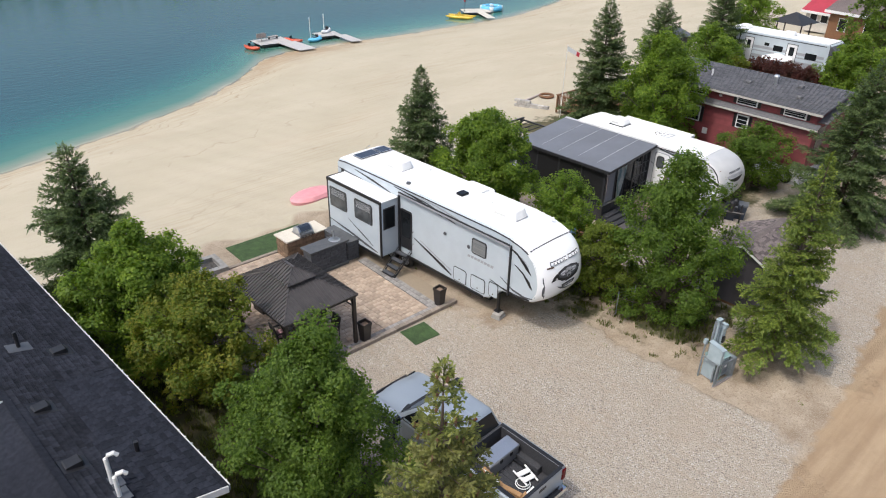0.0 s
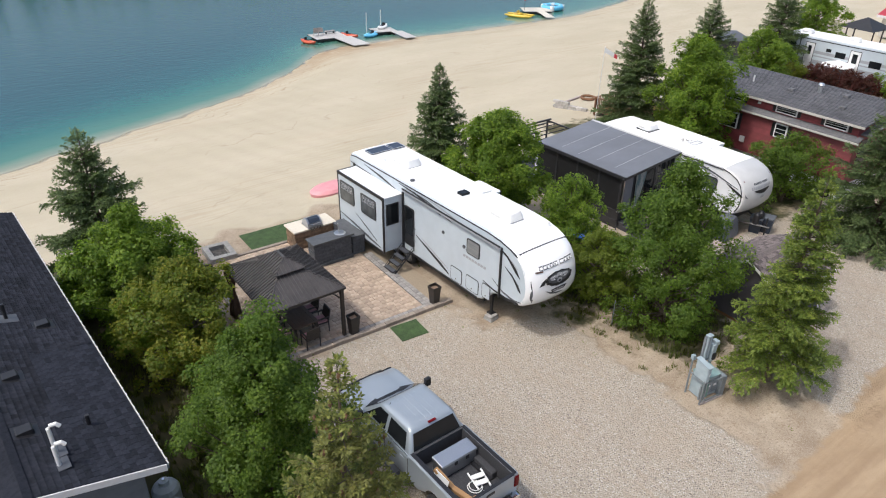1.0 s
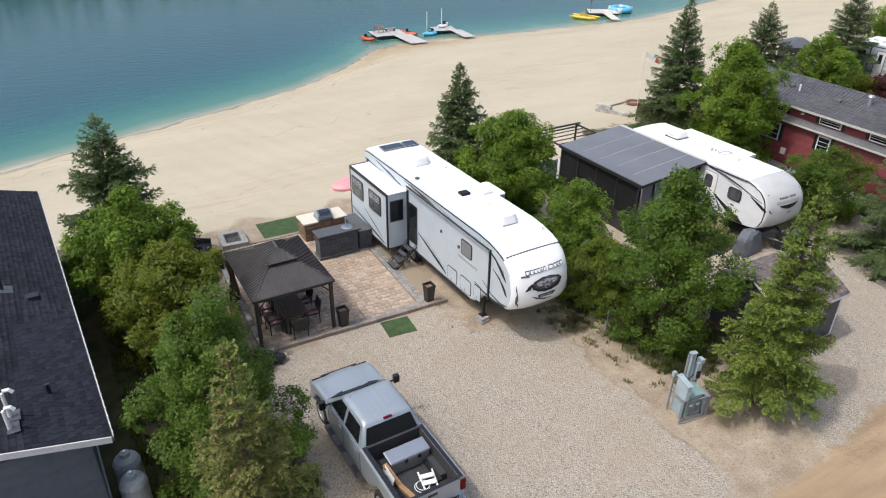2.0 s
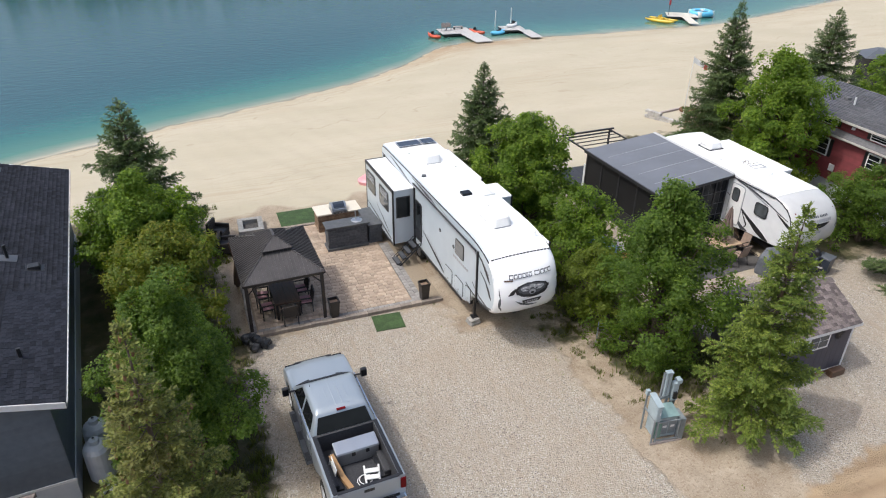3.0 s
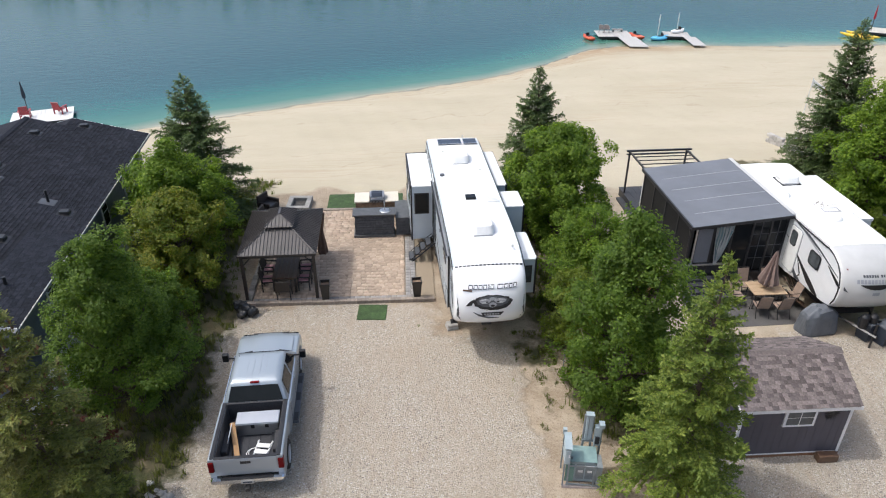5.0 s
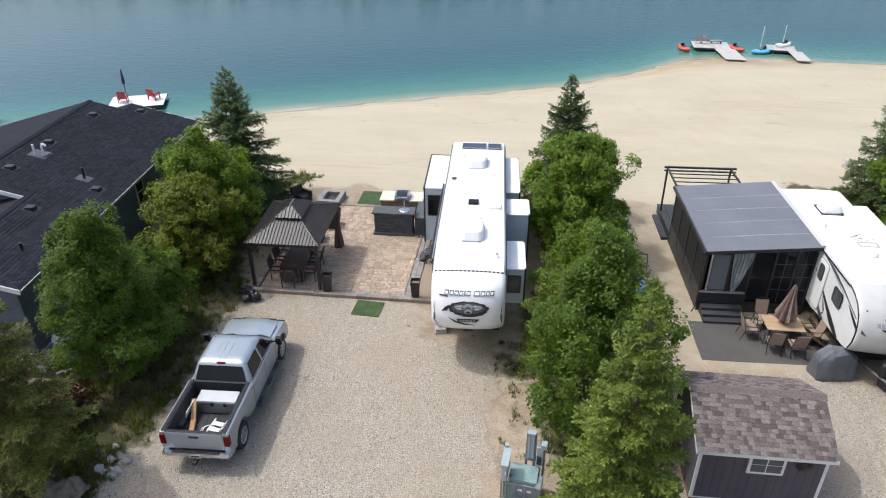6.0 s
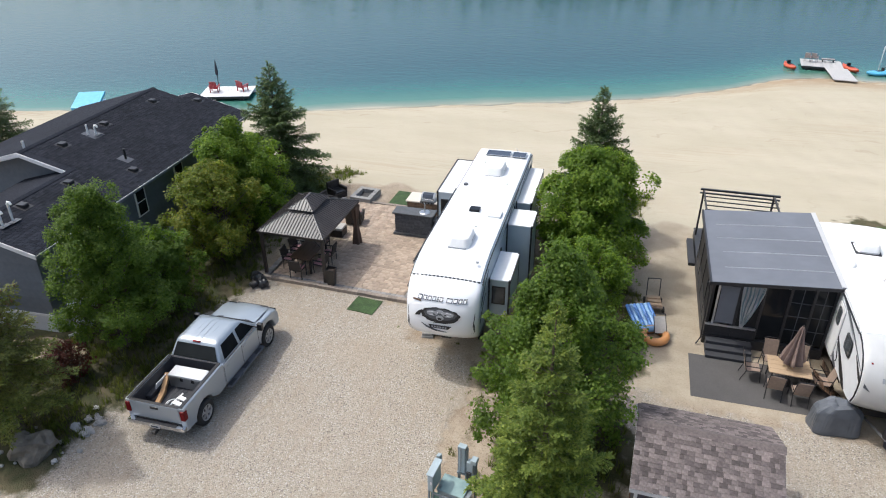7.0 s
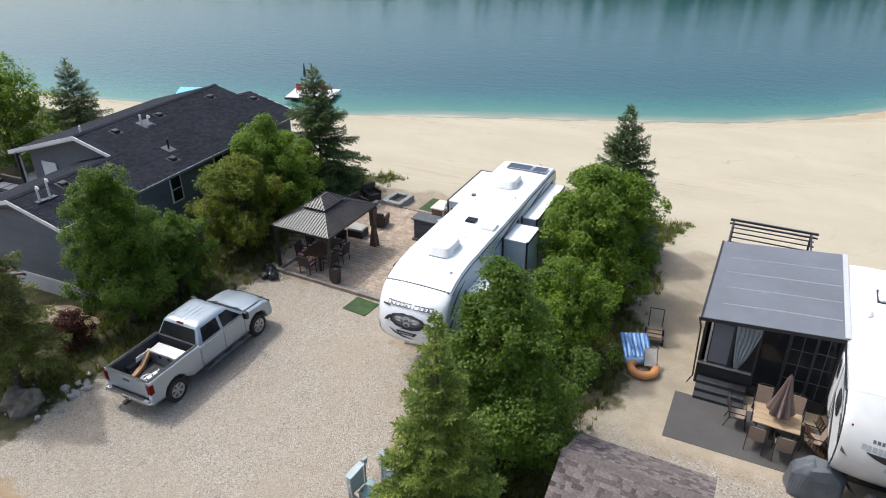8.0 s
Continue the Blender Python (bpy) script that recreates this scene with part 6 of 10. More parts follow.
def gazebo():
    t = thing("gazebo", "dark bronze hardtop gazebo with a two-tier ribbed metal roof", "gazebo", pose(9.9, 18.5, 0.05, 0, 0, 1.5))
    hx, hy, ze = 1.49, 1.93, 2.12
    for sx in (-1, 1):
        for sy in (-1, 1):
            x, y = sx * (hx - 0.12), sy * (hy - 0.12)
            p = part("post", B(x - 0.06, x + 0.06, y - 0.06, y + 0.06, 0, ze, 0.008), M_bronze, t)
            part("foot", B(x - 0.1, x + 0.1, y - 0.1, y + 0.1, 0, 0.025, 0.004), M_bronze, p)
            part("brace", tube(bmesh.new(), [(x, y, ze - 0.5), (x - sx * 0.38, y, ze - 0.1)], 0.025, 4), M_bronze, p)
            part("brace", tube(bmesh.new(), [(x, y, ze - 0.5), (x, y - sy * 0.38, ze - 0.1)], 0.025, 4), M_bronze, p)
    for s in (-1, 1):
        part("beam", B(-hx + 0.04, hx - 0.04, s * (hy - 0.12) - 0.04, s * (hy - 0.12) + 0.04, ze - 0.14, ze - 0.01, 0.006), M_bronze, t)
        part("beam", B(s * (hx - 0.12) - 0.04, s * (hx - 0.12) + 0.04, -hy + 0.18, hy - 0.18, ze - 0.14, ze - 0.01, 0.006), M_bronze, t)
        part("fascia", B(-hx, hx, s * hy - 0.012, s * hy + 0.012, ze - 0.05, ze + 0.02), M_bronze, t)
        part("fascia", B(s * hx - 0.012, s * hx + 0.012, -hy + 0.014, hy - 0.014, ze - 0.05, ze + 0.02), M_bronze, t)
    ix, iy, zi = 0.46, 0.66, ze + 0.53
    C = [(-hx, -hy, ze), (hx, -hy, ze), (hx, hy, ze), (-hx, hy, ze)]
    I = [(-ix, -iy, zi), (ix, -iy, zi), (ix, iy, zi), (-ix, iy, zi)]
    for k in range(4):
        hip_panel(t, C[k], C[(k + 1) % 4], I[(k + 1) % 4], I[k], M_metalroof, 0.135)
        part("hip_cap", tube(bmesh.new(), [Vector(C[k]) + Vector((0, 0, 0.02)), Vector(I[k]) + Vector((0, 0, 0.02))], 0.026, 5), M_metalroof, t)
    part("vent_wall", plate_ring(-ix, ix, -iy, iy, zi + 0.05, 0.02), M_bronze, t)
    jx, jy, zj, zt = 0.58, 0.8, zi + 0.09, zi + 0.42
    C = [(-jx, -jy, zj), (jx, -jy, zj), (jx, jy, zj), (-jx, jy, zj)]
    I = [(-0.02, -0.26, zt), (0.02, -0.26, zt), (0.02, 0.26, zt), (-0.02, 0.26, zt)]
    for k in range(4):
        hip_panel(t, C[k], C[(k + 1) % 4], I[(k + 1) % 4], I[k], M_metalroof, 0.135, "cap_panel")
        part("hip_cap", tube(bmesh.new(), [Vector(C[k]) + Vector((0, 0, 0.015)), Vector(I[k]) + Vector((0, 0, 0.015))], 0.02, 5), M_metalroof, t)
    part("ridge_cap", B(-0.05, 0.05, -0.3, 0.3, zt - 0.01, zt + 0.025, 0.01), M_metalroof, t)
    # gathered drapes at the posts on the lake side
    for x, y in ((hx - 0.16, hy - 0.16), (-hx + 0.16, hy - 0.16)):
        bm = bmesh.new()
        rings = []
        for z, r in ((0.03, 0.21), (0.5, 0.17), (1.0, 0.1), (1.15, 0.085), (1.4, 0.13), (ze - 0.15, 0.2)):
            rings.append([(x + r * (1 + 0.18 * math.sin(5 * a)) * math.cos(a), y + r * (1 + 0.18 * math.sin(5 * a)) * math.sin(a), z) for a in [2 * math.pi * k / 24 for k in range(24)]])
        part("drape", loft(bm, rings), M_drape, t, "brown drape tied to the post")


gazebo()


def dining_chair(name="dining_chair", label="dark woven wicker armchair with a pale seat", mat=None, group="chairs round the patio table"):
    mat = mat or M_wicker
    t = thing(name, label, "chair", group=group)
    part("seat", B(-0.25, 0.25, -0.25, 0.22, 0.38, 0.44, 0.02), mat, t)
    part("cushion", B(-0.23, 0.23, -0.22, 0.22, 0.44, 0.49, 0.02), M_pinkc, t, "dusty pink seat cushion")
    part("backrest", side_solid(bmesh.new(), [(0.18, 0.42), (0.24, 0.42), (0.34, 0.92), (0.29, 0.93)], [(-0.26, 0.01), (-0.24, 0), (0.24, 0), (0.26, 0.01)]), mat, t)
    for s in (-1, 1):
        part("armrest", B(s * 0.27 - 0.03, s * 0.27 + 0.03, -0.25, 0.26, 0.62, 0.66, 0.01), mat, t)
        for y in (-0.22, 0.22):
            part("leg", tube(bmesh.new(), [(s * 0.26, y, 0.0), (s * 0.26, y, 0.63)], 0.022, 6), mat, t)
    return t


PZ = 0.10
tbl = thing("dining_table", "brown wooden dining table under the gazebo", "table", pose(10.0, 17.95, PZ, 0, 0, 1.5))
for k in range(6):
    part("table_board", B(-0.48 + 0.16 * k + 0.004, -0.48 + 0.16 * (k + 1) - 0.004, -0.9, 0.9, 0.71, 0.75, 0.006), M_tabletop, tbl)
part("apron", B(-0.4, 0.4, -0.8, 0.8, 0.63, 0.71), M_bronze, tbl)
for sx in (-1, 1):
    for sy in (-1, 1):
        part("leg", B(sx * 0.4 - 0.04, sx * 0.4 + 0.04, sy * 0.8 - 0.04, sy * 0.8 + 0.04, 0, 0.64, 0.006), M_bronze, tbl)
ch = dining_chair()
ch.matrix_basis = pose(9.28, 17.5, PZ, 0, 0, 95)
for x, y, a in ((9.22, 18.35, 84), (10.75, 17.5, -92), (10.72, 18.35, -86), (10.02, 16.8, 182), (10.0, 19.15, 3)):
    copy_thing(ch, pose(x, y, PZ, 0, 0, a))
sofa = thing("ottoman", "square wicker ottoman with a pale cushion", "ottoman", pose(9.95, 20.75, PZ, 0, 0, 4))
part("base", B(-0.4, 0.4, -0.32, 0.32, 0.02, 0.36, 0.02), M_wicker, sofa)
part("cushion", B(-0.39, 0.39, -0.31, 0.31, 0.36, 0.48, 0.04), M_cushion, sofa)
pc = thing("lounge_chair", "dark wicker lounge chair with a dusty pink cushion", "chair", pose(10.25, 22.2, PZ, 0, 0, 190), group="lounge chairs")
part("base", B(-0.38, 0.38, -0.36, 0.36, 0.05, 0.34, 0.02), M_wicker, pc)
part("cushion", B(-0.31, 0.31, -0.35, 0.27, 0.34, 0.46, 0.04), M_pinkc, pc)
part("backrest", B(-0.38, 0.38, 0.28, 0.4, 0.3, 0.8, 0.03), M_wicker, pc)
for s in (-1, 1):
    part("armrest", B(s * 0.36 - 0.05, s * 0.36 + 0.05, -0.36, 0.28, 0.3, 0.58, 0.02), M_wicker, pc)
lc = thing("lounge_chair", "dark wicker lounge chair near the fire pit", "chair", pose(8.35, 23.15, PZ, 0, 0, 80), group="lounge chairs")
part("base", B(-0.38, 0.38, -0.36, 0.36, 0.05, 0.34, 0.02), M_wicker, lc)
part("cushion", B(-0.31, 0.31, -0.35, 0.27, 0.34, 0.42, 0.03), M_black, lc, "black seat cushion")
part("backrest", B(-0.38, 0.38, 0.28, 0.4, 0.3, 0.85, 0.03), M_wicker, lc)
for s in (-1, 1):
    part("armrest", B(s * 0.36 - 0.05, s * 0.36 + 0.05, -0.36, 0.28, 0.3, 0.58, 0.02), M_wicker, lc)
copy_thing(lc, pose(8.1, 24.75, 0.0, 0, 0, 62))



def planter(x, y):
    t = thing("planter", "tall tapered black planter with dry soil", "planter", pose(x, y, PZ, 0, 0, 4), group="black planters")
    q = lambda w, z: [(-w, -w, z), (w, -w, z), (w, w, z), (-w, w, z)]
    part("pot", loft(bmesh.new(), [q(0.135, 0), q(0.18, 0.68), q(0.195, 0.68), q(0.195, 0.78), q(0.17, 0.78), q(0.16, 0.66)]), M_planter, t)
    part("soil", B(-0.158, 0.158, -0.158, 0.158, 0.60, 0.665), M_soil, t, "dry brown soil")


planter(15.28, 16.62)
planter(11.66, 16.62)
bag = thing("rubbish_bags", "crumpled black plastic bags beside the patio edge", "bag", pose(8.6, 15.95, 0))
for i, (x, y, r) in enumerate(((0, 0, 0.28), (0.3, -0.18, 0.22), (-0.2, 0.25, 0.24), (-0.05, -0.3, 0.18))):
    part("bag", blob(bmesh.new(), (x, y, r * 0.75), (r, r, r * 0.85), i + 3, 0.5, 3), M_bag, bag)
mat1 = thing("turf_mat", "green artificial turf mat lying on the gravel", "mat", pose(13.52, 15.72, 0, 0, 0, -3.5))
part("turf", B(-0.56, 0.56, -0.5, 0.5, 0.0, 0.03, 0.01), M_turf, mat1)
lawn = thing("turf_lawn", "strip of green artificial turf beside the outdoor kitchen", "turf", pose(0, 0, 0))
part("turf", B(10.95, 14.75, 24.7, 26.4, -0.02, 0.03, 0.01), M_turf, lawn)


def stone_face(t, x0, x1, y0, y1, z0, z1, mat, sx=0.3, sz=0.13, seed=1, sides="wsen"):
    """Veneer stones proud of a block on the sides named."""
    rg = random.Random(seed)
    for sd in sides:
        along = (x0, x1) if sd in "sn" else (y0, y1)
        z, row = z0, 0
        while z < z1 - 0.02:
            zz = min(z + sz, z1)
            u = along[0]
            while u < along[1] - 0.01:
                v = min(u + sx * rg.uniform(0.6, 1.3), along[1])
                if along[1] - v < 0.08:
                    v = along[1]
                d = rg.uniform(0.008, 0.03)
                g = 0.006
                if sd == "s":
                    b = B(u + g, v - g, y0 - d, y0 + 0.01, z + g, zz - g)
                elif sd == "n":
                    b = B(u + g, v - g, y1 - 0.01, y1 + d, z + g, zz - g)
                elif sd == "w":
                    b = B(x0 - d, x0 + 0.01, u + g, v - g, z + g, zz - g)
                else:
                    b = B(x1 - 0.01, x1 + d, u + g, v - g, z + g, zz - g)
                part("stone", b, mat, t)
                u = v
            z = zz
            row += 1


bar = thing("outdoor_bar", "tall charcoal stone bar with a dark slab top", "bar", pose(12.55, 21.6, PZ, 0, 0, 1.5))
part("core", B(0.03, 1.78, 0.03, 0.6, 0, 1.10), M_slate, bar)
stone_face(bar, 0.03, 1.78, 0.03, 0.6, 0.12, 1.09, M_slate, 0.4, 0.12, 3)
part("plinth", B(-0.05, 1.84, -0.07, 0.66, 0, 0.12, 0.015), M_slatetop, bar)
part("slab_top", B(-0.07, 1.9, -0.09, 0.68, 1.10, 1.17, 0.015), M_slatetop, bar)
side = thing("side_counter", "low charcoal stone counter joining the bar to the grill", "counter", pose(14.42, 21.75, PZ, 0, 0, 1.5))
part("core", B(0.05, 0.62, 0.0, 1.75, 0, 0.84), M_slate, side)
stone_face(side, 0.05, 0.62, 0.0, 1.75, 0.0, 0.83, M_slate, 0.34, 0.12, 8, "wse")
part("slab_top", B(0.0, 0.68, -0.04, 1.8, 0.85, 0.91, 0.012), M_slatetop, side)
fc = thing("folded_umbrella_stand", "small steel stand lying on the bar top", "stand", pose(13.95, 21.95, PZ + 1.17, 0, 0, 20))
part("dish", disc(bmesh.new(), (0, 0, 0.02), 0.26, 0.03, "z", 20, 0.2), M_steel, fc)
part("pole", tube(bmesh.new(), [(0, 0.05, 0.03), (0.0, 0.08, 0.42)], 0.03, 8), M_steel, fc)
isl = thing("kitchen_island", "brown stone grill island with a cream counter", "counter", pose(12.5, 23.45, PZ, 0, 0, 1.5))
part("core", B(0.03, 2.0, 0.03, 0.95, 0, 0.84), M_brownstone, isl)
stone_face(isl, 0.03, 2.0, 0.03, 0.95, 0.0, 0.84, M_brownstone, 0.26, 0.12, 5)
part("counter_top", B(-0.05, 0.66, -0.04, 1.02, 0.85, 0.92, 0.012), M_counter, isl)
part("counter_top", B(1.42, 2.06, -0.04, 1.02, 0.85, 0.92, 0.012), M_counter, isl)
part("back_counter", B(0.664, 1.416, 0.72, 1.02, 0.85, 0.92, 0.008), M_counter, isl)
gr = thing("gas_grill", "stainless built-in gas grill with a dark lid", "grill", pose(13.53, 23.75, PZ + 0.78, 0, 0, 1.5))
part("body", B(-0.36, 0.36, -0.26, 0.38, 0.0, 0.2, 0.015), M_steel, gr)
part("lid", side_solid(bmesh.new(), [(-0.22, 0.2), (-0.2, 0.32), (-0.08, 0.46), (0.1, 0.5), (0.28, 0.44), (0.36, 0.3), (0.36, 0.2)], [(-0.35, 0.02), (-0.33, 0), (0.33, 0), (0.35, 0.02)]), M_steel, gr, "steel lid")
part("lid_panel", side_solid(bmesh.new(), [(-0.2, 0.335), (-0.09, 0.468), (0.09, 0.508), (0.08, 0.515), (-0.1, 0.48), (-0.215, 0.34)], [(-0.26, 0), (0.26, 0)]), M_navy, gr, "dark lid panel")
part("lid_handle", tube(bmesh.new(), [(-0.28, -0.29, 0.3), (0.28, -0.29, 0.3)], 0.016, 8), M_chrome, gr)
for k in range(4):
    part("knob", disc(bmesh.new(), (-0.24 + 0.16 * k, -0.275, 0.1), 0.03, 0.03, "y", 12), M_black, gr)
pit = thing("fire_pit", "square grey block fire pit with ash inside", "fire pit", pose(9.57, 25.05, 0, 0, 0, -2))
for x0, x1, y0, y1 in ((-0.58, 0.58, -0.7, -0.45), (-0.58, 0.58, 0.45, 0.7), (-0.58, -0.34, -0.45, 0.45), (0.34, 0.58, -0.45, 0.45)):
    for lay in range(2):
        n = 3
        for k in range(n):
            if x1 - x0 > y1 - y0:
                a, b = x0 + (x1 - x0) * k / n, x0 + (x1 - x0) * (k + 1) / n
                part("block", B(a + 0.004, b - 0.004, y0, y1, 0.16 * lay, 0.16 * lay + 0.155, 0.012), M_pit, pit)
            else:
                a, b = y0 + (y1 - y0) * k / n, y0 + (y1 - y0) * (k + 1) / n
                part("block", B(x0, x1, a + 0.004, b - 0.004, 0.16 * lay, 0.16 * lay + 0.155, 0.012), M_pit, pit)
part("ash_bed", B(-0.36, 0.36, -0.47, 0.47, 0.0, 0.1), M_ash, pit)


# ---- garden shed and utility pedestal ----
def shed():
    t = thing("garden_shed", "plum-grey garden shed with white trim and a brown shingle roof", "shed", pose(24.34, 7.72, 0, 0, 0, 0.5))
    L_, D, E_, R = 3.26, 2.9, 2.05, 2.78
    part("floor_skid", B(-0.02, L_ + 0.02, -0.02, D + 0.02, 0.0, 0.1), M_brownwood, t)
    n = 14
    for k in range(n):
        a, b = L_ * k / n, L_ * (k + 1) / n
        part("wall_panel", B(a + 0.004, b - 0.004, 0.0, 0.04, 0.1, E_), M_shedwall, t)
        part("wall_panel", B(a + 0.004, b - 0.004, D - 0.04, D, 0.1, E_), M_shedwall, t)
    for x in (0.0, L_ - 0.04):
        bm = bmesh.new()
        plate(bm, [(x, 0.04, 0.1), (x, D - 0.04, 0.1), (x, D - 0.04, E_), (x, D / 2, R - 0.05), (x, 0.04, E_)], 0.04, (1, 0, 0))
        part("gable_wall", bm, M_shedwall, t)
    for x in (-0.012, L_ - 0.068):
        for y in (-0.014, D - 0.066):
            part("corner_board", B(x, x + 0.08, y, y + 0.08, 0.1, E_ - 0.02), M_trim, t, "white corner board")
    part("frieze_board", B(0.07, L_ - 0.07, -0.014, 0.0, E_ - 0.12, E_ - 0.01), M_trim, t, "white frieze board")
    part("base_trim", B(0.07, L_ - 0.07, -0.016, 0.0, 0.08, 0.14), M_trim, t)
    w = part("window", B(1.26, 2.2, -0.05, 0.01, 1.22, 1.9, 0.008), M_trim, t, "white four-pane window")
    for i in range(2):
        for j in range(2):
            part("pane", B(1.34 + 0.405 * i, 1.34 + 0.405 * i + 0.375, -0.058, -0.049, 1.3 + 0.275 * j, 1.3 + 0.275 * j + 0.25), M_tint, w)
    o = part("wall_ornament", disc(bmesh.new(), (2.66, -0.02, 1.64), 0.07, 0.02, "y", 14), M_black, t, "round black metal sunburst ornament")
    for k in range(16):
        a = 2 * math.pi * k / 16
        part("ray", B(-0.012, 0.012, -0.01, 0.01, 0.08, 0.22, 0, Matrix.Translation((2.66, -0.02, 1.64)) @ Matrix.Rotation(a, 4, "Y")), M_black, o)
    nb = part("number_plate", B(2.78, 3.11, -0.03, -0.014, 1.93, 2.02), M_trim, t)
    part("number_bar", B(2.84, 3.06, -0.036, -0.03, 1.95, 2.0), M_black, nb)
    pl = part("flower_trough", B(2.5, 3.1, -0.35, -0.1, 0.0, 0.24, 0.02), M_tabletop, t, "low dark wooden planter trough")
    # roof: decks and single shingles
    ang = math.atan2(R - E_, D / 2)
    sl = (D / 2 + 0.16) / math.cos(ang)
    for side in (0, 1):
        m = pose(-0.14, -0.16, E_ - 0.16 * math.tan(ang) + 0.03, math.degrees(ang)) if side == 0 else pose(L_ + 0.14, D + 0.16, E_ - 0.16 * math.tan(ang) + 0.03, math.degrees(ang), 0, 0)
        if side == 1:
            m = pose(L_ + 0.14, D + 0.16, E_ - 0.16 * math.tan(ang) + 0.03, 0, 0, 180) @ pose(0, 0, 0, math.degrees(ang))
        deck = part("roof_deck", B(0, L_ + 0.28, 0, sl, -0.03, 0.0), M_shingleB, t)
        deck.matrix_basis = m
        shared = []
        for wdt in (0.11, 0.15, 0.2):
            me = bpy.data.meshes.new("shingle")
            bm = bmesh.new()
            plate(bm, [(0.003, 0, 0.012), (wdt - 0.003, 0, 0.012), (wdt - 0.003, 0.19, 0.0), (0.003, 0.19, 0.0)], 0.012, (0, 0, 1))
            bmesh.ops.recalc_face_normals(bm, faces=bm.faces[:])
            bm.to_mesh(me)
            bm.free()
            me.materials.append(M_shingleB)
            shared.append((wdt, me))
        rg = random.Random(5 + side)
        rows = int(sl / 0.125)
        for r in range(rows):
            u = -0.02
            while u < L_ + 0.14:
                wdt, me = shared[rg.randrange(3)]
                if u + wdt > L_ + 0.3:
                    wdt, me = shared[0]
                ob = new("shingle", me)
                ob.parent = deck
                ob.location = (u, 0.125 * r - 0.01, 0.004)
                u += wdt
    bm = bmesh.new()
    for s in (-1, 1):
        plate(bm, [(-0.16, D / 2, R + 0.045), (L_ + 0.16, D / 2, R + 0.045), (L_ + 0.16, D / 2 + s * 0.16, R + 0.045 - 0.16 * math.tan(ang)), (-0.16, D / 2 + s * 0.16, R + 0.045 - 0.16 * math.tan(ang))], 0.014, (0, 0, 1))
    part("ridge_cap", bm, M_shingleB, t)
    for x in (-0.155, L_ + 0.13):
        for s in (0, 1):
            y0, y1 = (-0.16, D / 2) if s == 0 else (D + 0.16, D / 2)
            za = E_ - 0.16 * math.tan(ang)
            part("rake_board", plate(bmesh.new(), [(x, y0, za - 0.11), (x, y1, R - 0.1), (x, y1, R - 0.005), (x, y0, za - 0.01)], 0.022, (1, 0, 0)), M_trim, t, "white rake board")
    part("eave_board", B(-0.13, L_ + 0.13, -0.175, -0.155, E_ - 0.16, E_ - 0.045), M_trim, t, "white eave board")
    return t


shed()


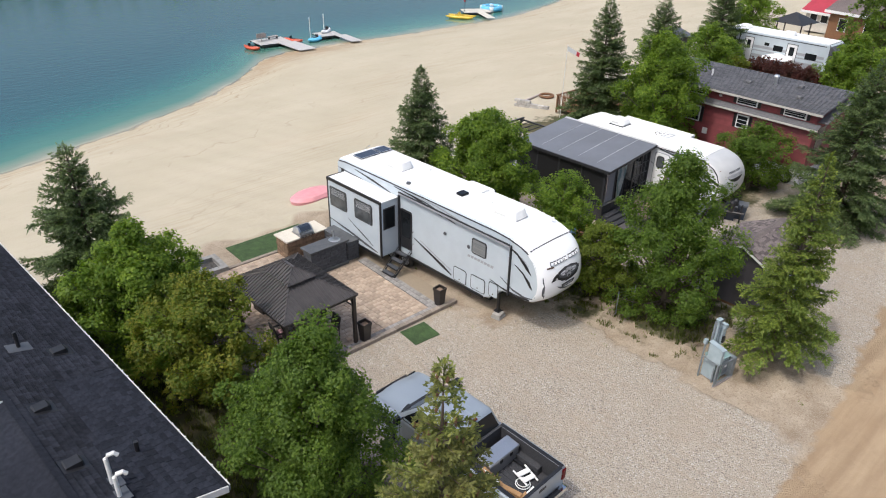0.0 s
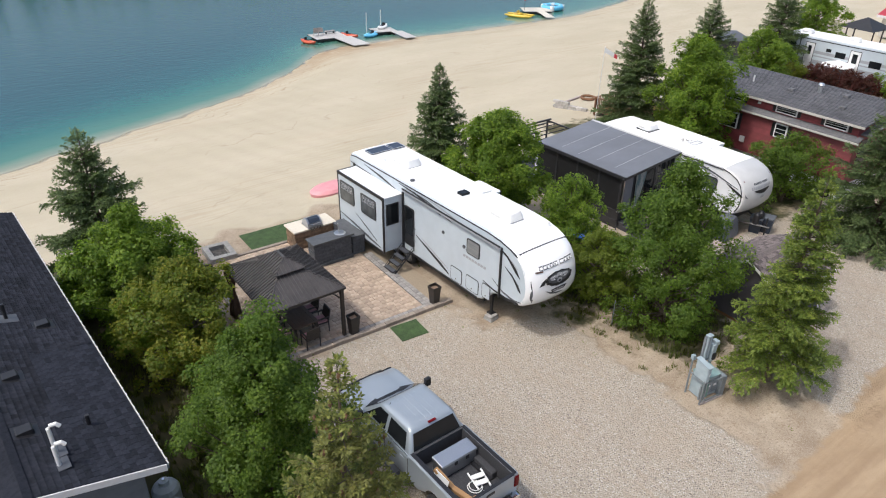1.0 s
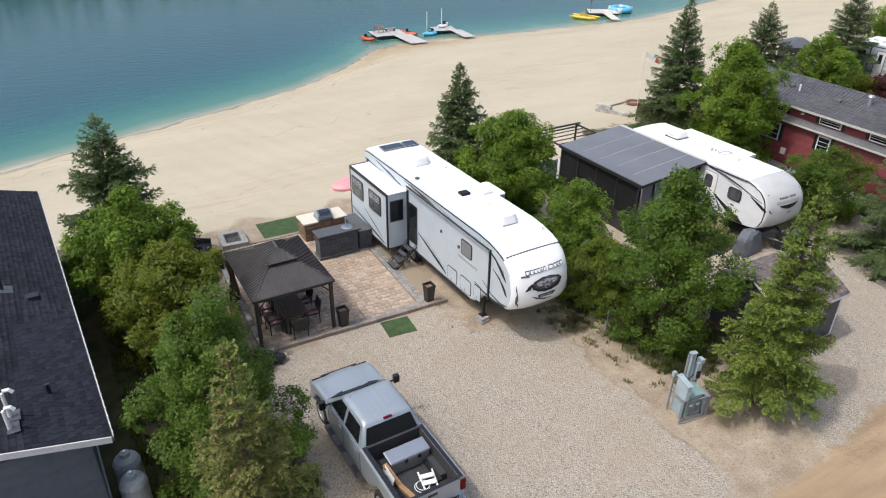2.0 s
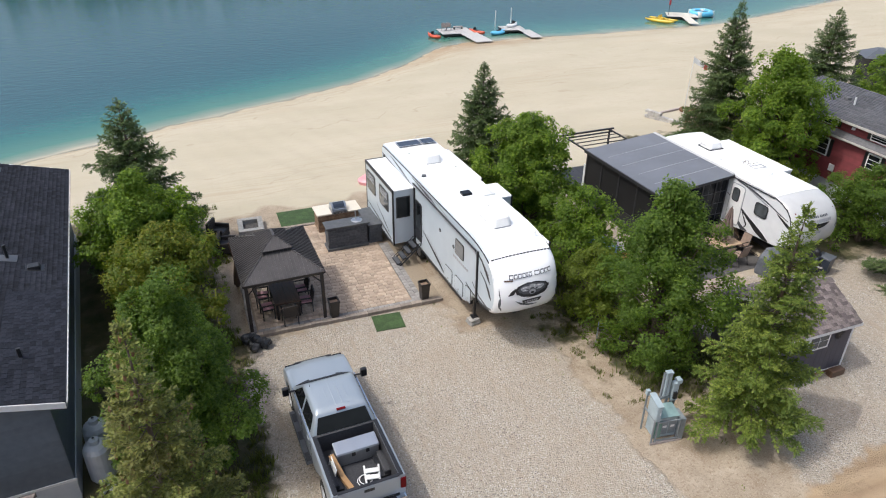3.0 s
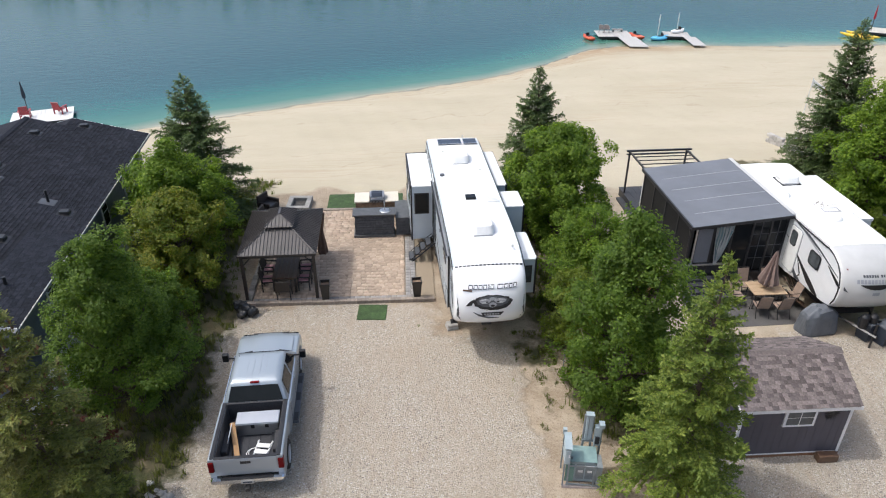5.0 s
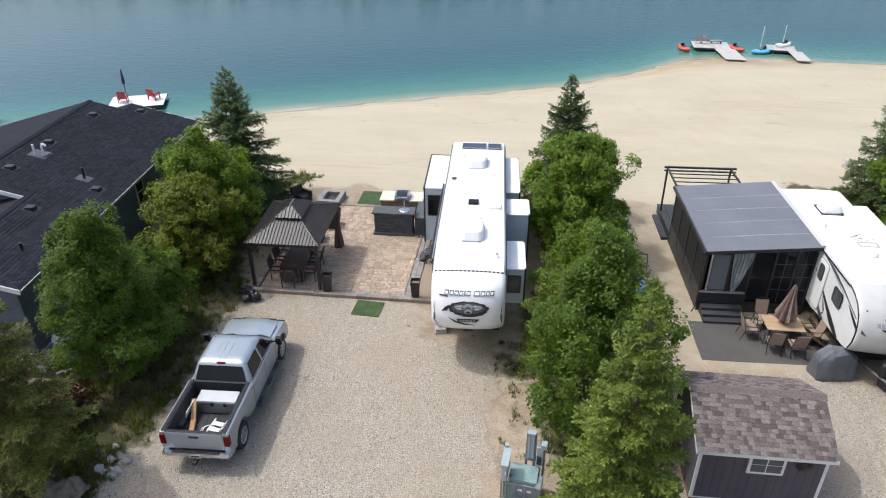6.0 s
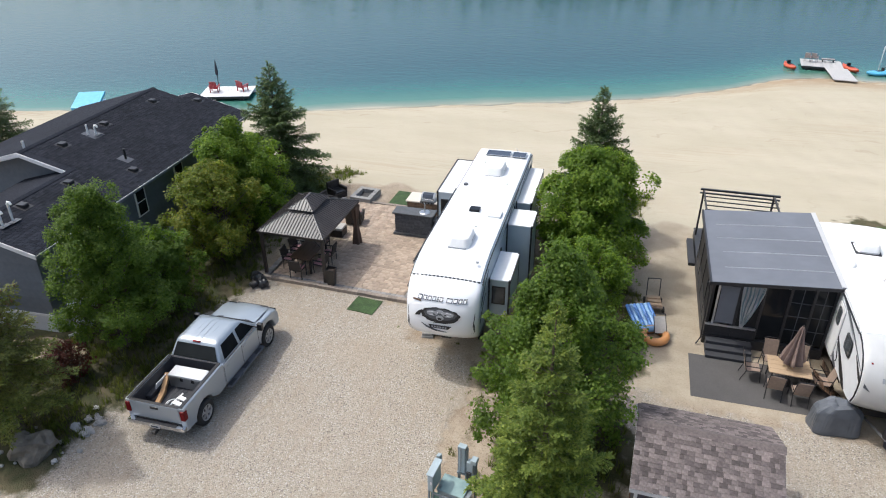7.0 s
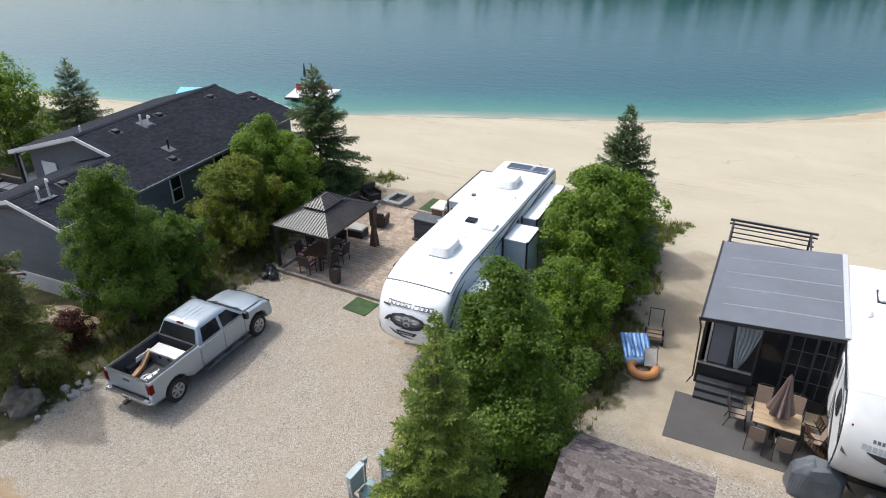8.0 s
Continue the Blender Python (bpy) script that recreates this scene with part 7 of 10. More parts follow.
def pedestal():
    t = thing("utility_pedestal", "blue-grey steel utility pedestal of cabinets, rails and posts on sandy soil", "electrical box", pose(19.62, 7.2, 0, 0, 0, -8))
    part("base_sill", B(-0.44, 0.56, -0.34, -0.26, -0.02, 0.06, 0.01), M_dockwood, t, "weathered timber sill")
    # open steel frame
    for x, y, h in ((-0.42, -0.3, 0.98), (-0.42, 0.34, 1.52), (-0.3, -0.3, 0.98), (0.42, -0.3, 0.86), (0.5, 0.38, 0.9)):
        part("frame_post", B(x - 0.022, x + 0.022, y - 0.022, y + 0.022, -0.05, h, 0.004), M_utild, t)
    for z in (0.12, 0.84):
        part("frame_rail", B(-0.3, 0.5, -0.32, -0.285, z - 0.022, z + 0.022, 0.004), M_utild, t)
    part("frame_rail", B(-0.44, -0.4, -0.3, 0.36, 0.9, 0.94, 0.004), M_utild, t)
    part("corner_cap", B(-0.475, -0.365, 0.28, 0.4, 1.42, 1.6, 0.012), M_util, t)
    # hooded meter cabinet
    cab = part("meter_cabinet", side_solid(bmesh.new(), [(-0.34, 0.92), (-0.34, 1.46), (-0.3, 1.5), (0.12, 1.56), (0.16, 1.52), (0.16, 0.92)], [(-0.44, 0.01), (-0.43, 0), (-0.29, 0), (-0.28, 0.01)]), M_util, t)
    part("cabinet_hood", plate(bmesh.new(), [(-0.46, -0.37, 1.5), (-0.26, -0.37, 1.5), (-0.26, 0.2, 1.585), (-0.46, 0.2, 1.585)], 0.025, (0, -0.15, 1)), M_util, cab)
    part("cabinet_door", B(-0.42, -0.3, -0.352, -0.34, 0.98, 1.42, 0.004), M_util, cab)
    part("door_label", B(-0.34, -0.31, -0.357, -0.351, 1.18, 1.28), M_trim, cab, "small white label with no readable words")
    part("glass_sight", B(-0.38, -0.14, -0.28, -0.26, 0.2, 0.86), M_glassg, t, "greenish clear inspection pane")
    part("meter_pipe", tube(bmesh.new(), [(-0.26, -0.1, 0.0), (-0.26, -0.1, 0.5), (-0.2, -0.06, 0.62), (-0.2, -0.06, 0.94)], 0.035, 8), M_utild, t)
    # low transformer box with sloping lid
    lo = part("low_cabinet", side_solid(bmesh.new(), [(-0.12, 0.05), (-0.12, 0.82), (0.36, 0.9), (0.36, 0.05)], [(-0.26, 0.01), (-0.25, 0), (0.46, 0), (0.47, 0.01)]), M_util, t)
    part("cabinet_lid", plate(bmesh.new(), [(-0.27, -0.15, 0.83), (0.5, -0.15, 0.83), (0.5, 0.38, 0.915), (-0.27, 0.38, 0.915)], 0.02, (0, -0.15, 1)), M_utilg, lo, "greenish painted lid")
    for x0, x1 in ((-0.06, 0.17), (0.2, 0.43)):
        part("cabinet_door", B(x0, x1, -0.135, -0.12, 0.16, 0.72, 0.006), M_utild, lo)
        part("warning_bar", B(x0 + 0.06, x1 - 0.04, -0.141, -0.134, 0.42, 0.5), M_trim, lo, "pale label with an unreadable bar")
    # tall pair of breaker panels on channel posts
    for x in (0.12, 0.34, 0.6):
        part("channel_post", B(x - 0.03, x + 0.03, 0.42, 0.5, -0.05, 2.05 if x < 0.5 else 1.72, 0.006), M_utild, t)
    pa = part("breaker_panel", B(0.14, 0.32, 0.36, 0.48, 1.2, 2.1, 0.012), M_util, t)
    part("panel_cover", B(0.12, 0.34, 0.34, 0.5, 2.08, 2.13, 0.01), M_util, pa)
    part("panel_rib", B(0.2, 0.22, 0.348, 0.362, 1.25, 2.05), M_utild, pa)
    pb = part("breaker_panel", B(0.4, 0.58, 0.3, 0.46, 1.05, 1.72, 0.012), M_util, t)
    part("panel_cover", B(0.5, 0.66, 0.3, 0.5, 1.68, 1.82, 0.014), M_util, pb)
    part("outlet_cover", B(0.42, 0.54, 0.24, 0.31, 1.15, 1.4, 0.012), M_black, pb)
    part("cross_channel", B(0.08, 0.64, 0.38, 0.43, 1.1, 1.16, 0.005), M_utild, t)
    part("side_box", B(0.48, 0.64, -0.3, 0.2, 0.0, 0.82, 0.012), M_utild, t)
    part("conduit", tube(bmesh.new(), [(0.45, 0.4, 0.0), (0.45, 0.4, 1.08)], 0.03, 8), M_utild, t)


pedestal()


# ---- the grey house ----
def house():
    t = thing("house", "slate-blue sided house with a charcoal shingle roof and white trim", "house", pose(3.67, 10.35, 0, 0, 0, 4.25))
    S, ZE = 0.28, 3.6
    roof_z = lambda x: ZE + S * -x
    # walls of lapped boards on the lot side, plain elsewhere
    part("wall_core", B(-9.3, -0.46, 5.9, 14.6, 0.0, 3.55), M_siding, t)
    part("wall_core", B(-4.9, -0.46, 0.4, 5.9, 0.0, 3.55), M_siding, t)
    part("wall_core", B(-5.5, -0.46, 14.6, 15.5, 0.0, 3.55), M_siding, t)
    k, z = 0, 0.75
    while z < 3.5:
        bm = bmesh.new()
        plate(bm, [(-0.455, 0.36, z), (-0.455, 15.54, z), (-0.455, 15.54, z + 0.175), (-0.455, 0.36, z + 0.175)], 0.012 + 0.012, (1, 0, 0))
        for v in bm.verts:
            if v.co.z > z + 0.1 and v.co.x > -0.45:
                v.co.x = -0.45
        part("siding_board", bm, M_siding, t)
        bm = bmesh.new()
        plate(bm, [(-4.94, 0.395, z), (-0.43, 0.395, z), (-0.43, 0.395, z + 0.175), (-4.94, 0.395, z + 0.175)], 0.024, (0, -1, 0))
        for v in bm.verts:
            if v.co.z > z + 0.1 and v.co.y < 0.39:
                v.co.y = 0.388
        part("siding_board", bm, M_siding, t)
        z += 0.18
    part("foundation", B(-5.6, -0.4, 0.34, 15.56, -0.05, 0.72), M_tank, t, "pale grey parged foundation")
    part("foundation_trim", B(-5.62, -0.38, 0.33, 0.36, 0.70, 0.78), M_trim, t)
    # gables
    for y0, y1, w, x0 in ((0.42, 0.46, 5.3, -5.0), (5.86, 5.92, 9.8, -9.3), (15.44, 15.5, 6.6, -6.2)):
        r = -w / 2
        bm = bmesh.new()
        plate(bm, [(-0.42, y0, 3.5), (-0.42, y0, roof_z(-0.42) - 0.08), (r, y0, roof_z(r) - 0.08), (-w + 0.42, y0, roof_z(-0.42) - 0.08), (-w + 0.42, y0, 3.5)], y1 - y0, (0, 1, 0))
        part("gable_wall", bm, M_siding, t)
    # roof decks: shared lot-side slope, then the far slopes
    def slope(xa, xb, y0, y1, name="roof_deck"):
        bm = bmesh.new()
        pts = [(xa[0], y0, xa[1]), (xa[0], y1, xa[1]), (xb[0], y1, xb[1]), (xb[0], y0, xb[1])]
        plate(bm, pts, 0.1, (0, 0, -1))
        return part(name, bm, M_shingleH, t)
    r1, r2, r3 = -2.65, -4.9, -3.3
    decks = [slope((0, ZE), (r1, roof_z(r1)), 0, 5.6), slope((0, ZE), (r2, roof_z(r2)), 5.6, 14.9), slope((0, ZE), (r3, roof_z(r3)), 14.9, 15.9)]
    slope((2 * r1, ZE), (r1, roof_z(r1)), 0, 5.6)
    slope((2 * r2, ZE), (r2, roof_z(r2)), 5.2, 14.9)
    slope((2 * r3, ZE), (r3, roof_z(r3)), 14.9, 15.9)
    slope((-2.0, roof_z(-2.0) + 0.004), (r2, roof_z(r2) + 0.004), 5.2, 5.6)
    # trim boards: eave, rakes
    part("eave_gutter", B(0.0, 0.05, -0.02, 15.92, ZE - 0.13, ZE - 0.02, 0.012), M_siding, t, "slate-blue eave board")
    part("light_string", tube(bmesh.new(), [(0.05, 0.0, ZE + 0.0), (0.05, 15.9, ZE + 0.0)], 0.016, 5), M_ltrail, t, "string of small white lights")
    for i in range(52):
        part("light_bulb", B(0.04, 0.075, 0.15 + 0.305 * i - 0.015, 0.15 + 0.305 * i + 0.015, ZE - 0.01, ZE + 0.03), M_pvc, t)
    for y, w in ((-0.03, 5.3), (15.9, 6.6)):
        for s in (0, 1):
            x0, x1 = (0.0, -w / 2) if s == 0 else (-w, -w / 2)
            part("rake_board", plate(bmesh.new(), [(x0, y, ZE - 0.17), (x1, y, roof_z(-w / 2) - 0.16), (x1, y, roof_z(-w / 2) + 0.01), (x0, y, ZE + 0.01)], 0.03, (0, 1, 0)), M_trim, t, "white rake board")
    part("rake_board", plate(bmesh.new(), [(-2.0, 5.16, roof_z(-2.0) - 0.16), (r2, 5.16, roof_z(r2) - 0.16), (r2, 5.16, roof_z(r2) + 0.015), (-2.0, 5.16, roof_z(-2.0) + 0.015)], 0.035, (0, 1, 0)), M_trim, t, "white rake board")
    part("rake_board", plate(bmesh.new(), [(-9.8, 5.16, ZE - 0.17), (r2, 5.16, roof_z(r2) - 0.16), (r2, 5.16, roof_z(r2) + 0.015), (-9.8, 5.16, ZE + 0.01)], 0.035, (0, 1, 0)), M_trim, t, "white rake board")
    part("soffit", plate(bmesh.new(), [(-9.7, 5.2, ZE - 0.17), (r2, 5.2, roof_z(r2) - 0.18), (r2, 5.86, roof_z(r2) - 0.18), (-9.7, 5.86, ZE - 0.17)], 0.02, (0, 0, -1)), M_trim, t)
    part("vent_panel", B(-3.6, -3.25, 5.835, 5.86, 3.95, 4.3), M_trim, t, "white gable vent panel")
    part("porch_post", B(-9.55, -9.42, 5.25, 5.38, 0, 3.5), M_black, t)
    part("downpipe", tube(bmesh.new(), [(-9.65, 5.3, 3.45), (-9.5, 5.5, 3.2), (-9.5, 5.5, 0.2)], 0.045, 8), M_trim, t)
    part("side_door", B(-8.5, -7.5, 5.82, 5.87, 0.8, 3.05, 0.01), M_trim, t, "white side door")
    for y0, y1, z0, z1 in ((6.12, 6.68, 2.12, 3.28), (9.1, 9.65, 2.12, 3.28), (3.0, 3.85, 2.5, 3.2), (12.2, 12.8, 2.12, 3.28)):
        w = part("window", B(-0.455, -0.395, y0 - 0.07, y1 + 0.07, z0 - 0.07, z1 + 0.07, 0.008), M_trim, t, "white-framed window")
        part("pane", B(-0.397, -0.388, y0, y1, z0, z1), M_glass, w)
        part("sash_bar", B(-0.39, -0.382, y0, y1, (z0 + z1) / 2 - 0.015, (z0 + z1) / 2 + 0.015), M_trim, w)
    # raised porch behind the front rooms
    part("porch_deck", B(-13.0, -5.65, 0.6, 8.5, 0.7, 0.85), M_deck, t, "dark porch deck")
    part("porch_skirt", B(-12.9, -5.7, 0.7, 8.4, 0.0, 0.7), M_black, t)
    for y in (0.7, 2.3, 3.9, 5.4):
        part("porch_rail_post", B(-9.6, -9.52, y - 0.04, y + 0.04, 0.85, 1.8), M_trim, t)
    for z in (1.0, 1.78):
        part("porch_rail", B(-9.61, -9.51, 0.6, 5.5, z - 0.03, z + 0.03), M_trim, t, "white porch rail")
    for x in (-12.9, -11.8, -10.7):
        part("porch_rail_post", B(x - 0.04, x + 0.04, 8.36, 8.44, 0.85, 1.8), M_trim, t)
    part("porch_rail", B(-12.95, -9.5, 8.36, 8.44, 1.74, 1.8), M_trim, t, "white porch rail")
    # vents and pipes
    for x, y in ((-0.86, 6.95), (-2.05, 4.5), (-4.1, 9.7), (-4.1, 6.9), (-4.0, 13.4), (-2.55, 15.2), (-2.2, 2.2)):
        z = roof_z(x)
        v = part("roof_vent", side_solid(bmesh.new(), [(y - 0.16, z - 0.06), (y - 0.14, z + 0.13), (y + 0.14, z + 0.13), (y + 0.16, z - 0.06)], [(x - 0.2, 0.03), (x - 0.17, 0), (x + 0.12, 0), (x + 0.16, 0.05)]), M_black, t, "black low roof vent")
        part("flange", plate(bmesh.new(), [(x - 0.26, y - 0.24, roof_z(x - 0.26) + 0.024), (x + 0.26, y - 0.24, roof_z(x + 0.26) + 0.024), (x + 0.26, y + 0.24, roof_z(x + 0.26) + 0.024), (x - 0.26, y + 0.24, roof_z(x - 0.26) + 0.024)], 0.006, (0, 0, 1)), M_black, v)
    def goose(x, y, h, name="vent_pipe"):
        z = roof_z(x)
        p = part(name, tube(bmesh.new(), [(x, y, z - 0.02), (x, y, z + h), (x + 0.05, y - 0.02, z + h + 0.07), (x + 0.16, y - 0.05, z + h + 0.08), (x + 0.22, y - 0.07, z + h + 0.0)], 0.045, 10), M_pvc, t, "white plastic vent pipe")
        part("flashing", B(x - 0.2, x + 0.2, y - 0.2, y + 0.2, z + 0.02, z + 0.035), M_dgrey, p)
    goose(-1.83, 1.24, 0.72)
    goose(-1.87, 0.80, 0.55)
    goose(-3.75, 8.6, 0.4)
    part("vent_pipe", tube(bmesh.new(), [(-3.95, 8.35, roof_z(-3.95)), (-3.95, 8.35, roof_z(-3.95) + 0.5)], 0.045, 10), M_pvc, t)
    part("vent_pipe", tube(bmesh.new(), [(-1.62, 7.55, roof_z(-1.62)), (-1.62, 7.55, roof_z(-1.62) + 0.5)], 0.05, 10), M_black, t, "black vent pipe")
    part("vent_pipe", tube(bmesh.new(), [(-1.0, 2.0, roof_z(-1.0)), (-1.0, 2.0, roof_z(-1.0) + 0.3)], 0.05, 10), M_black, t)
    part("pipe_flashing", plate(bmesh.new(), [(-1.9, 7.3, roof_z(-1.9) + 0.03), (-1.35, 7.3, roof_z(-1.35) + 0.03), (-1.35, 7.75, roof_z(-1.35) + 0.03), (-1.9, 7.75, roof_z(-1.9) + 0.03)], 0.006, (0, 0, 1)), M_dgrey, t)
    part("pipe_flashing", plate(bmesh.new(), [(-4.2, 8.2, roof_z(-4.2) + 0.03), (-3.5, 8.2, roof_z(-3.5) + 0.03), (-3.5, 8.85, roof_z(-3.5) + 0.03), (-4.2, 8.85, roof_z(-4.2) + 0.03)], 0.006, (0, 0, 1)), M_dgrey, t)
    part("vent_pipe", tube(bmesh.new(), [(-5.0, 5.75, 4.9), (-5.0, 5.75, 5.3)], 0.05, 10), M_pvc, t)
    part("ridge_cap", plate(bmesh.new(), [(r2 + 0.16, 5.2, roof_z(r2 + 0.16) + 0.03), (r2, 5.2, roof_z(r2) + 0.045), (r2, 14.9, roof_z(r2) + 0.045), (r2 + 0.16, 14.9, roof_z(r2 + 0.16) + 0.03)], 0.012, (0, 0, 1)), M_shingleH, t)
    part("ridge_cap", plate(bmesh.new(), [(r1 + 0.16, 0, roof_z(r1 + 0.16) + 0.03), (r1, 0, roof_z(r1) + 0.045), (r1, 5.6, roof_z(r1) + 0.045), (r1 + 0.16, 5.6, roof_z(r1 + 0.16) + 0.03)], 0.012, (0, 0, 1)), M_shingleH, t)
    # shingles of the lot-side slope
    rg = random.Random(9)
    ang = math.atan(S)
    V, F = [], []
    shared = {}
    for wd in (0.16, 0.21, 0.27):
        me = bpy.data.meshes.new("shingle")
        bm = bmesh.new()
        plate(bm, [(0.012, 0.004, 0.014), (0.012, wd - 0.004, 0.014), (-0.17, wd - 0.004, 0.002), (-0.17, 0.004, 0.002)], 0.011, (0, 0, 1))
        bmesh.ops.recalc_face_normals(bm, faces=bm.faces[:])
        bm.to_mesh(me)
        bm.free()
        me.materials.append(M_shingleHo)
        shared[wd] = me
    count = 0
    for y_lo, y_hi, ridge, deck in ((0, 5.6, r1, decks[0]), (5.6, 14.9, r2, decks[1]), (14.9, 15.9, r3, decks[2])):
        n = int(-ridge / math.cos(ang) / 0.145)
        for i in range(n):
            x = -0.145 * i * math.cos(ang)
            y = y_lo - 0.15 * (i % 2) * (y_lo > 0) + (0.0 if y_lo else 0.0)
            while y < y_hi - 0.05:
                wd = rg.choice((0.16, 0.21, 0.27))
                y0 = max(y, y_lo)
                y1 = min(y + wd, y_hi)
                if y_lo == 0 and i < 19 and count < 300 and y1 - y0 > wd - 0.001:
                    ob = new("shingle", shared[wd])
                    ob.parent = deck
                    ob.matrix_basis = Matrix.Translation((x, y0, roof_z(x) + 0.002)) @ Matrix.Rotation(ang, 4, "Y")
                    count += 1
                else:
                    b = len(V)
                    c, s_ = math.cos(ang), math.sin(ang)
                    for (u, w_) in ((0.012, 0.025), (0.012, 0.008), (-0.17, 0.013), (-0.17, 0.0)):
                        for yy in (y0 + 0.004, y1 - 0.004):
                            V.append((x + u * c + w_ * s_, yy, roof_z(x) - u * s_ + w_ * c + 0.002))
                    F.extend(((b, b + 1, b + 5, b + 4), (b, b + 1, b + 3, b + 2), (b + 1, b + 5, b + 7, b + 3), (b, b + 4, b + 6, b + 2)))
                y += wd
    soup("shingle_field", V, F, M_shingleH, t, kind="stuff")
    return t


house()
HOUSE = pose(3.67, 10.35, 0.85, 0, 0, 4.25)
ps = thing("porch_sofa", "dark wicker sofa standing on the porch deck", "sofa", HOUSE @ pose(-11.3, 5.6, 0))
part("base", B(-0.9, 0.9, -0.4, 0.4, 0.04, 0.36, 0.03), M_wicker, ps)
part("backrest", B(-0.9, 0.9, 0.3, 0.45, 0.36, 0.85, 0.04), M_wicker, ps)
for sx in (-1, 1):
    part("armrest", B(sx * 0.87 - 0.08, sx * 0.87 + 0.08, -0.4, 0.3, 0.36, 0.62, 0.03), M_wicker, ps)
    part("cushion", B(sx * 0.4 - 0.37, sx * 0.4 + 0.37, -0.38, 0.28, 0.36, 0.48, 0.04), M_cover, ps, "grey seat cushion")
pg = thing("porch_table", "low dark table on the porch deck", "table", HOUSE @ pose(-11.2, 4.3, 0))
part("tabletop", B(-0.5, 0.5, -0.35, 0.35, 0.38, 0.43, 0.01), M_frame, pg)
for sx in (-1, 1):
    for sy in (-1, 1):
        part("leg", B(sx * 0.44 - 0.03, sx * 0.44 + 0.03, sy * 0.29 - 0.03, sy * 0.29 + 0.03, 0, 0.38), M_frame, pg)
for x, y in ((3.72, 12.15), (3.78, 11.3)):
    tk = thing("propane_tank", "pale grey upright gas cylinder beside the house wall", "gas tank", pose(x, y, 0), group="gas tanks")
    rings = []
    for z, r in ((0.0, 0.3), (0.1, 0.36), (1.1, 0.36), (1.22, 0.3), (1.3, 0.18)):
        rings.append([(r * math.cos(2 * math.pi * k / 20), r * math.sin(2 * math.pi * k / 20), z) for k in range(20)])
    part("cylinder", loft(bmesh.new(), rings), M_tank, tk, smooth=False)
    part("collar", tube(bmesh.new(), [(0, 0, 1.3), (0, 0, 1.42)], 0.13, 14), M_tank, tk)
    part("valve", tube(bmesh.new(), [(0, 0, 1.36), (0, 0, 1.48)], 0.04, 8), M_chrome, tk)


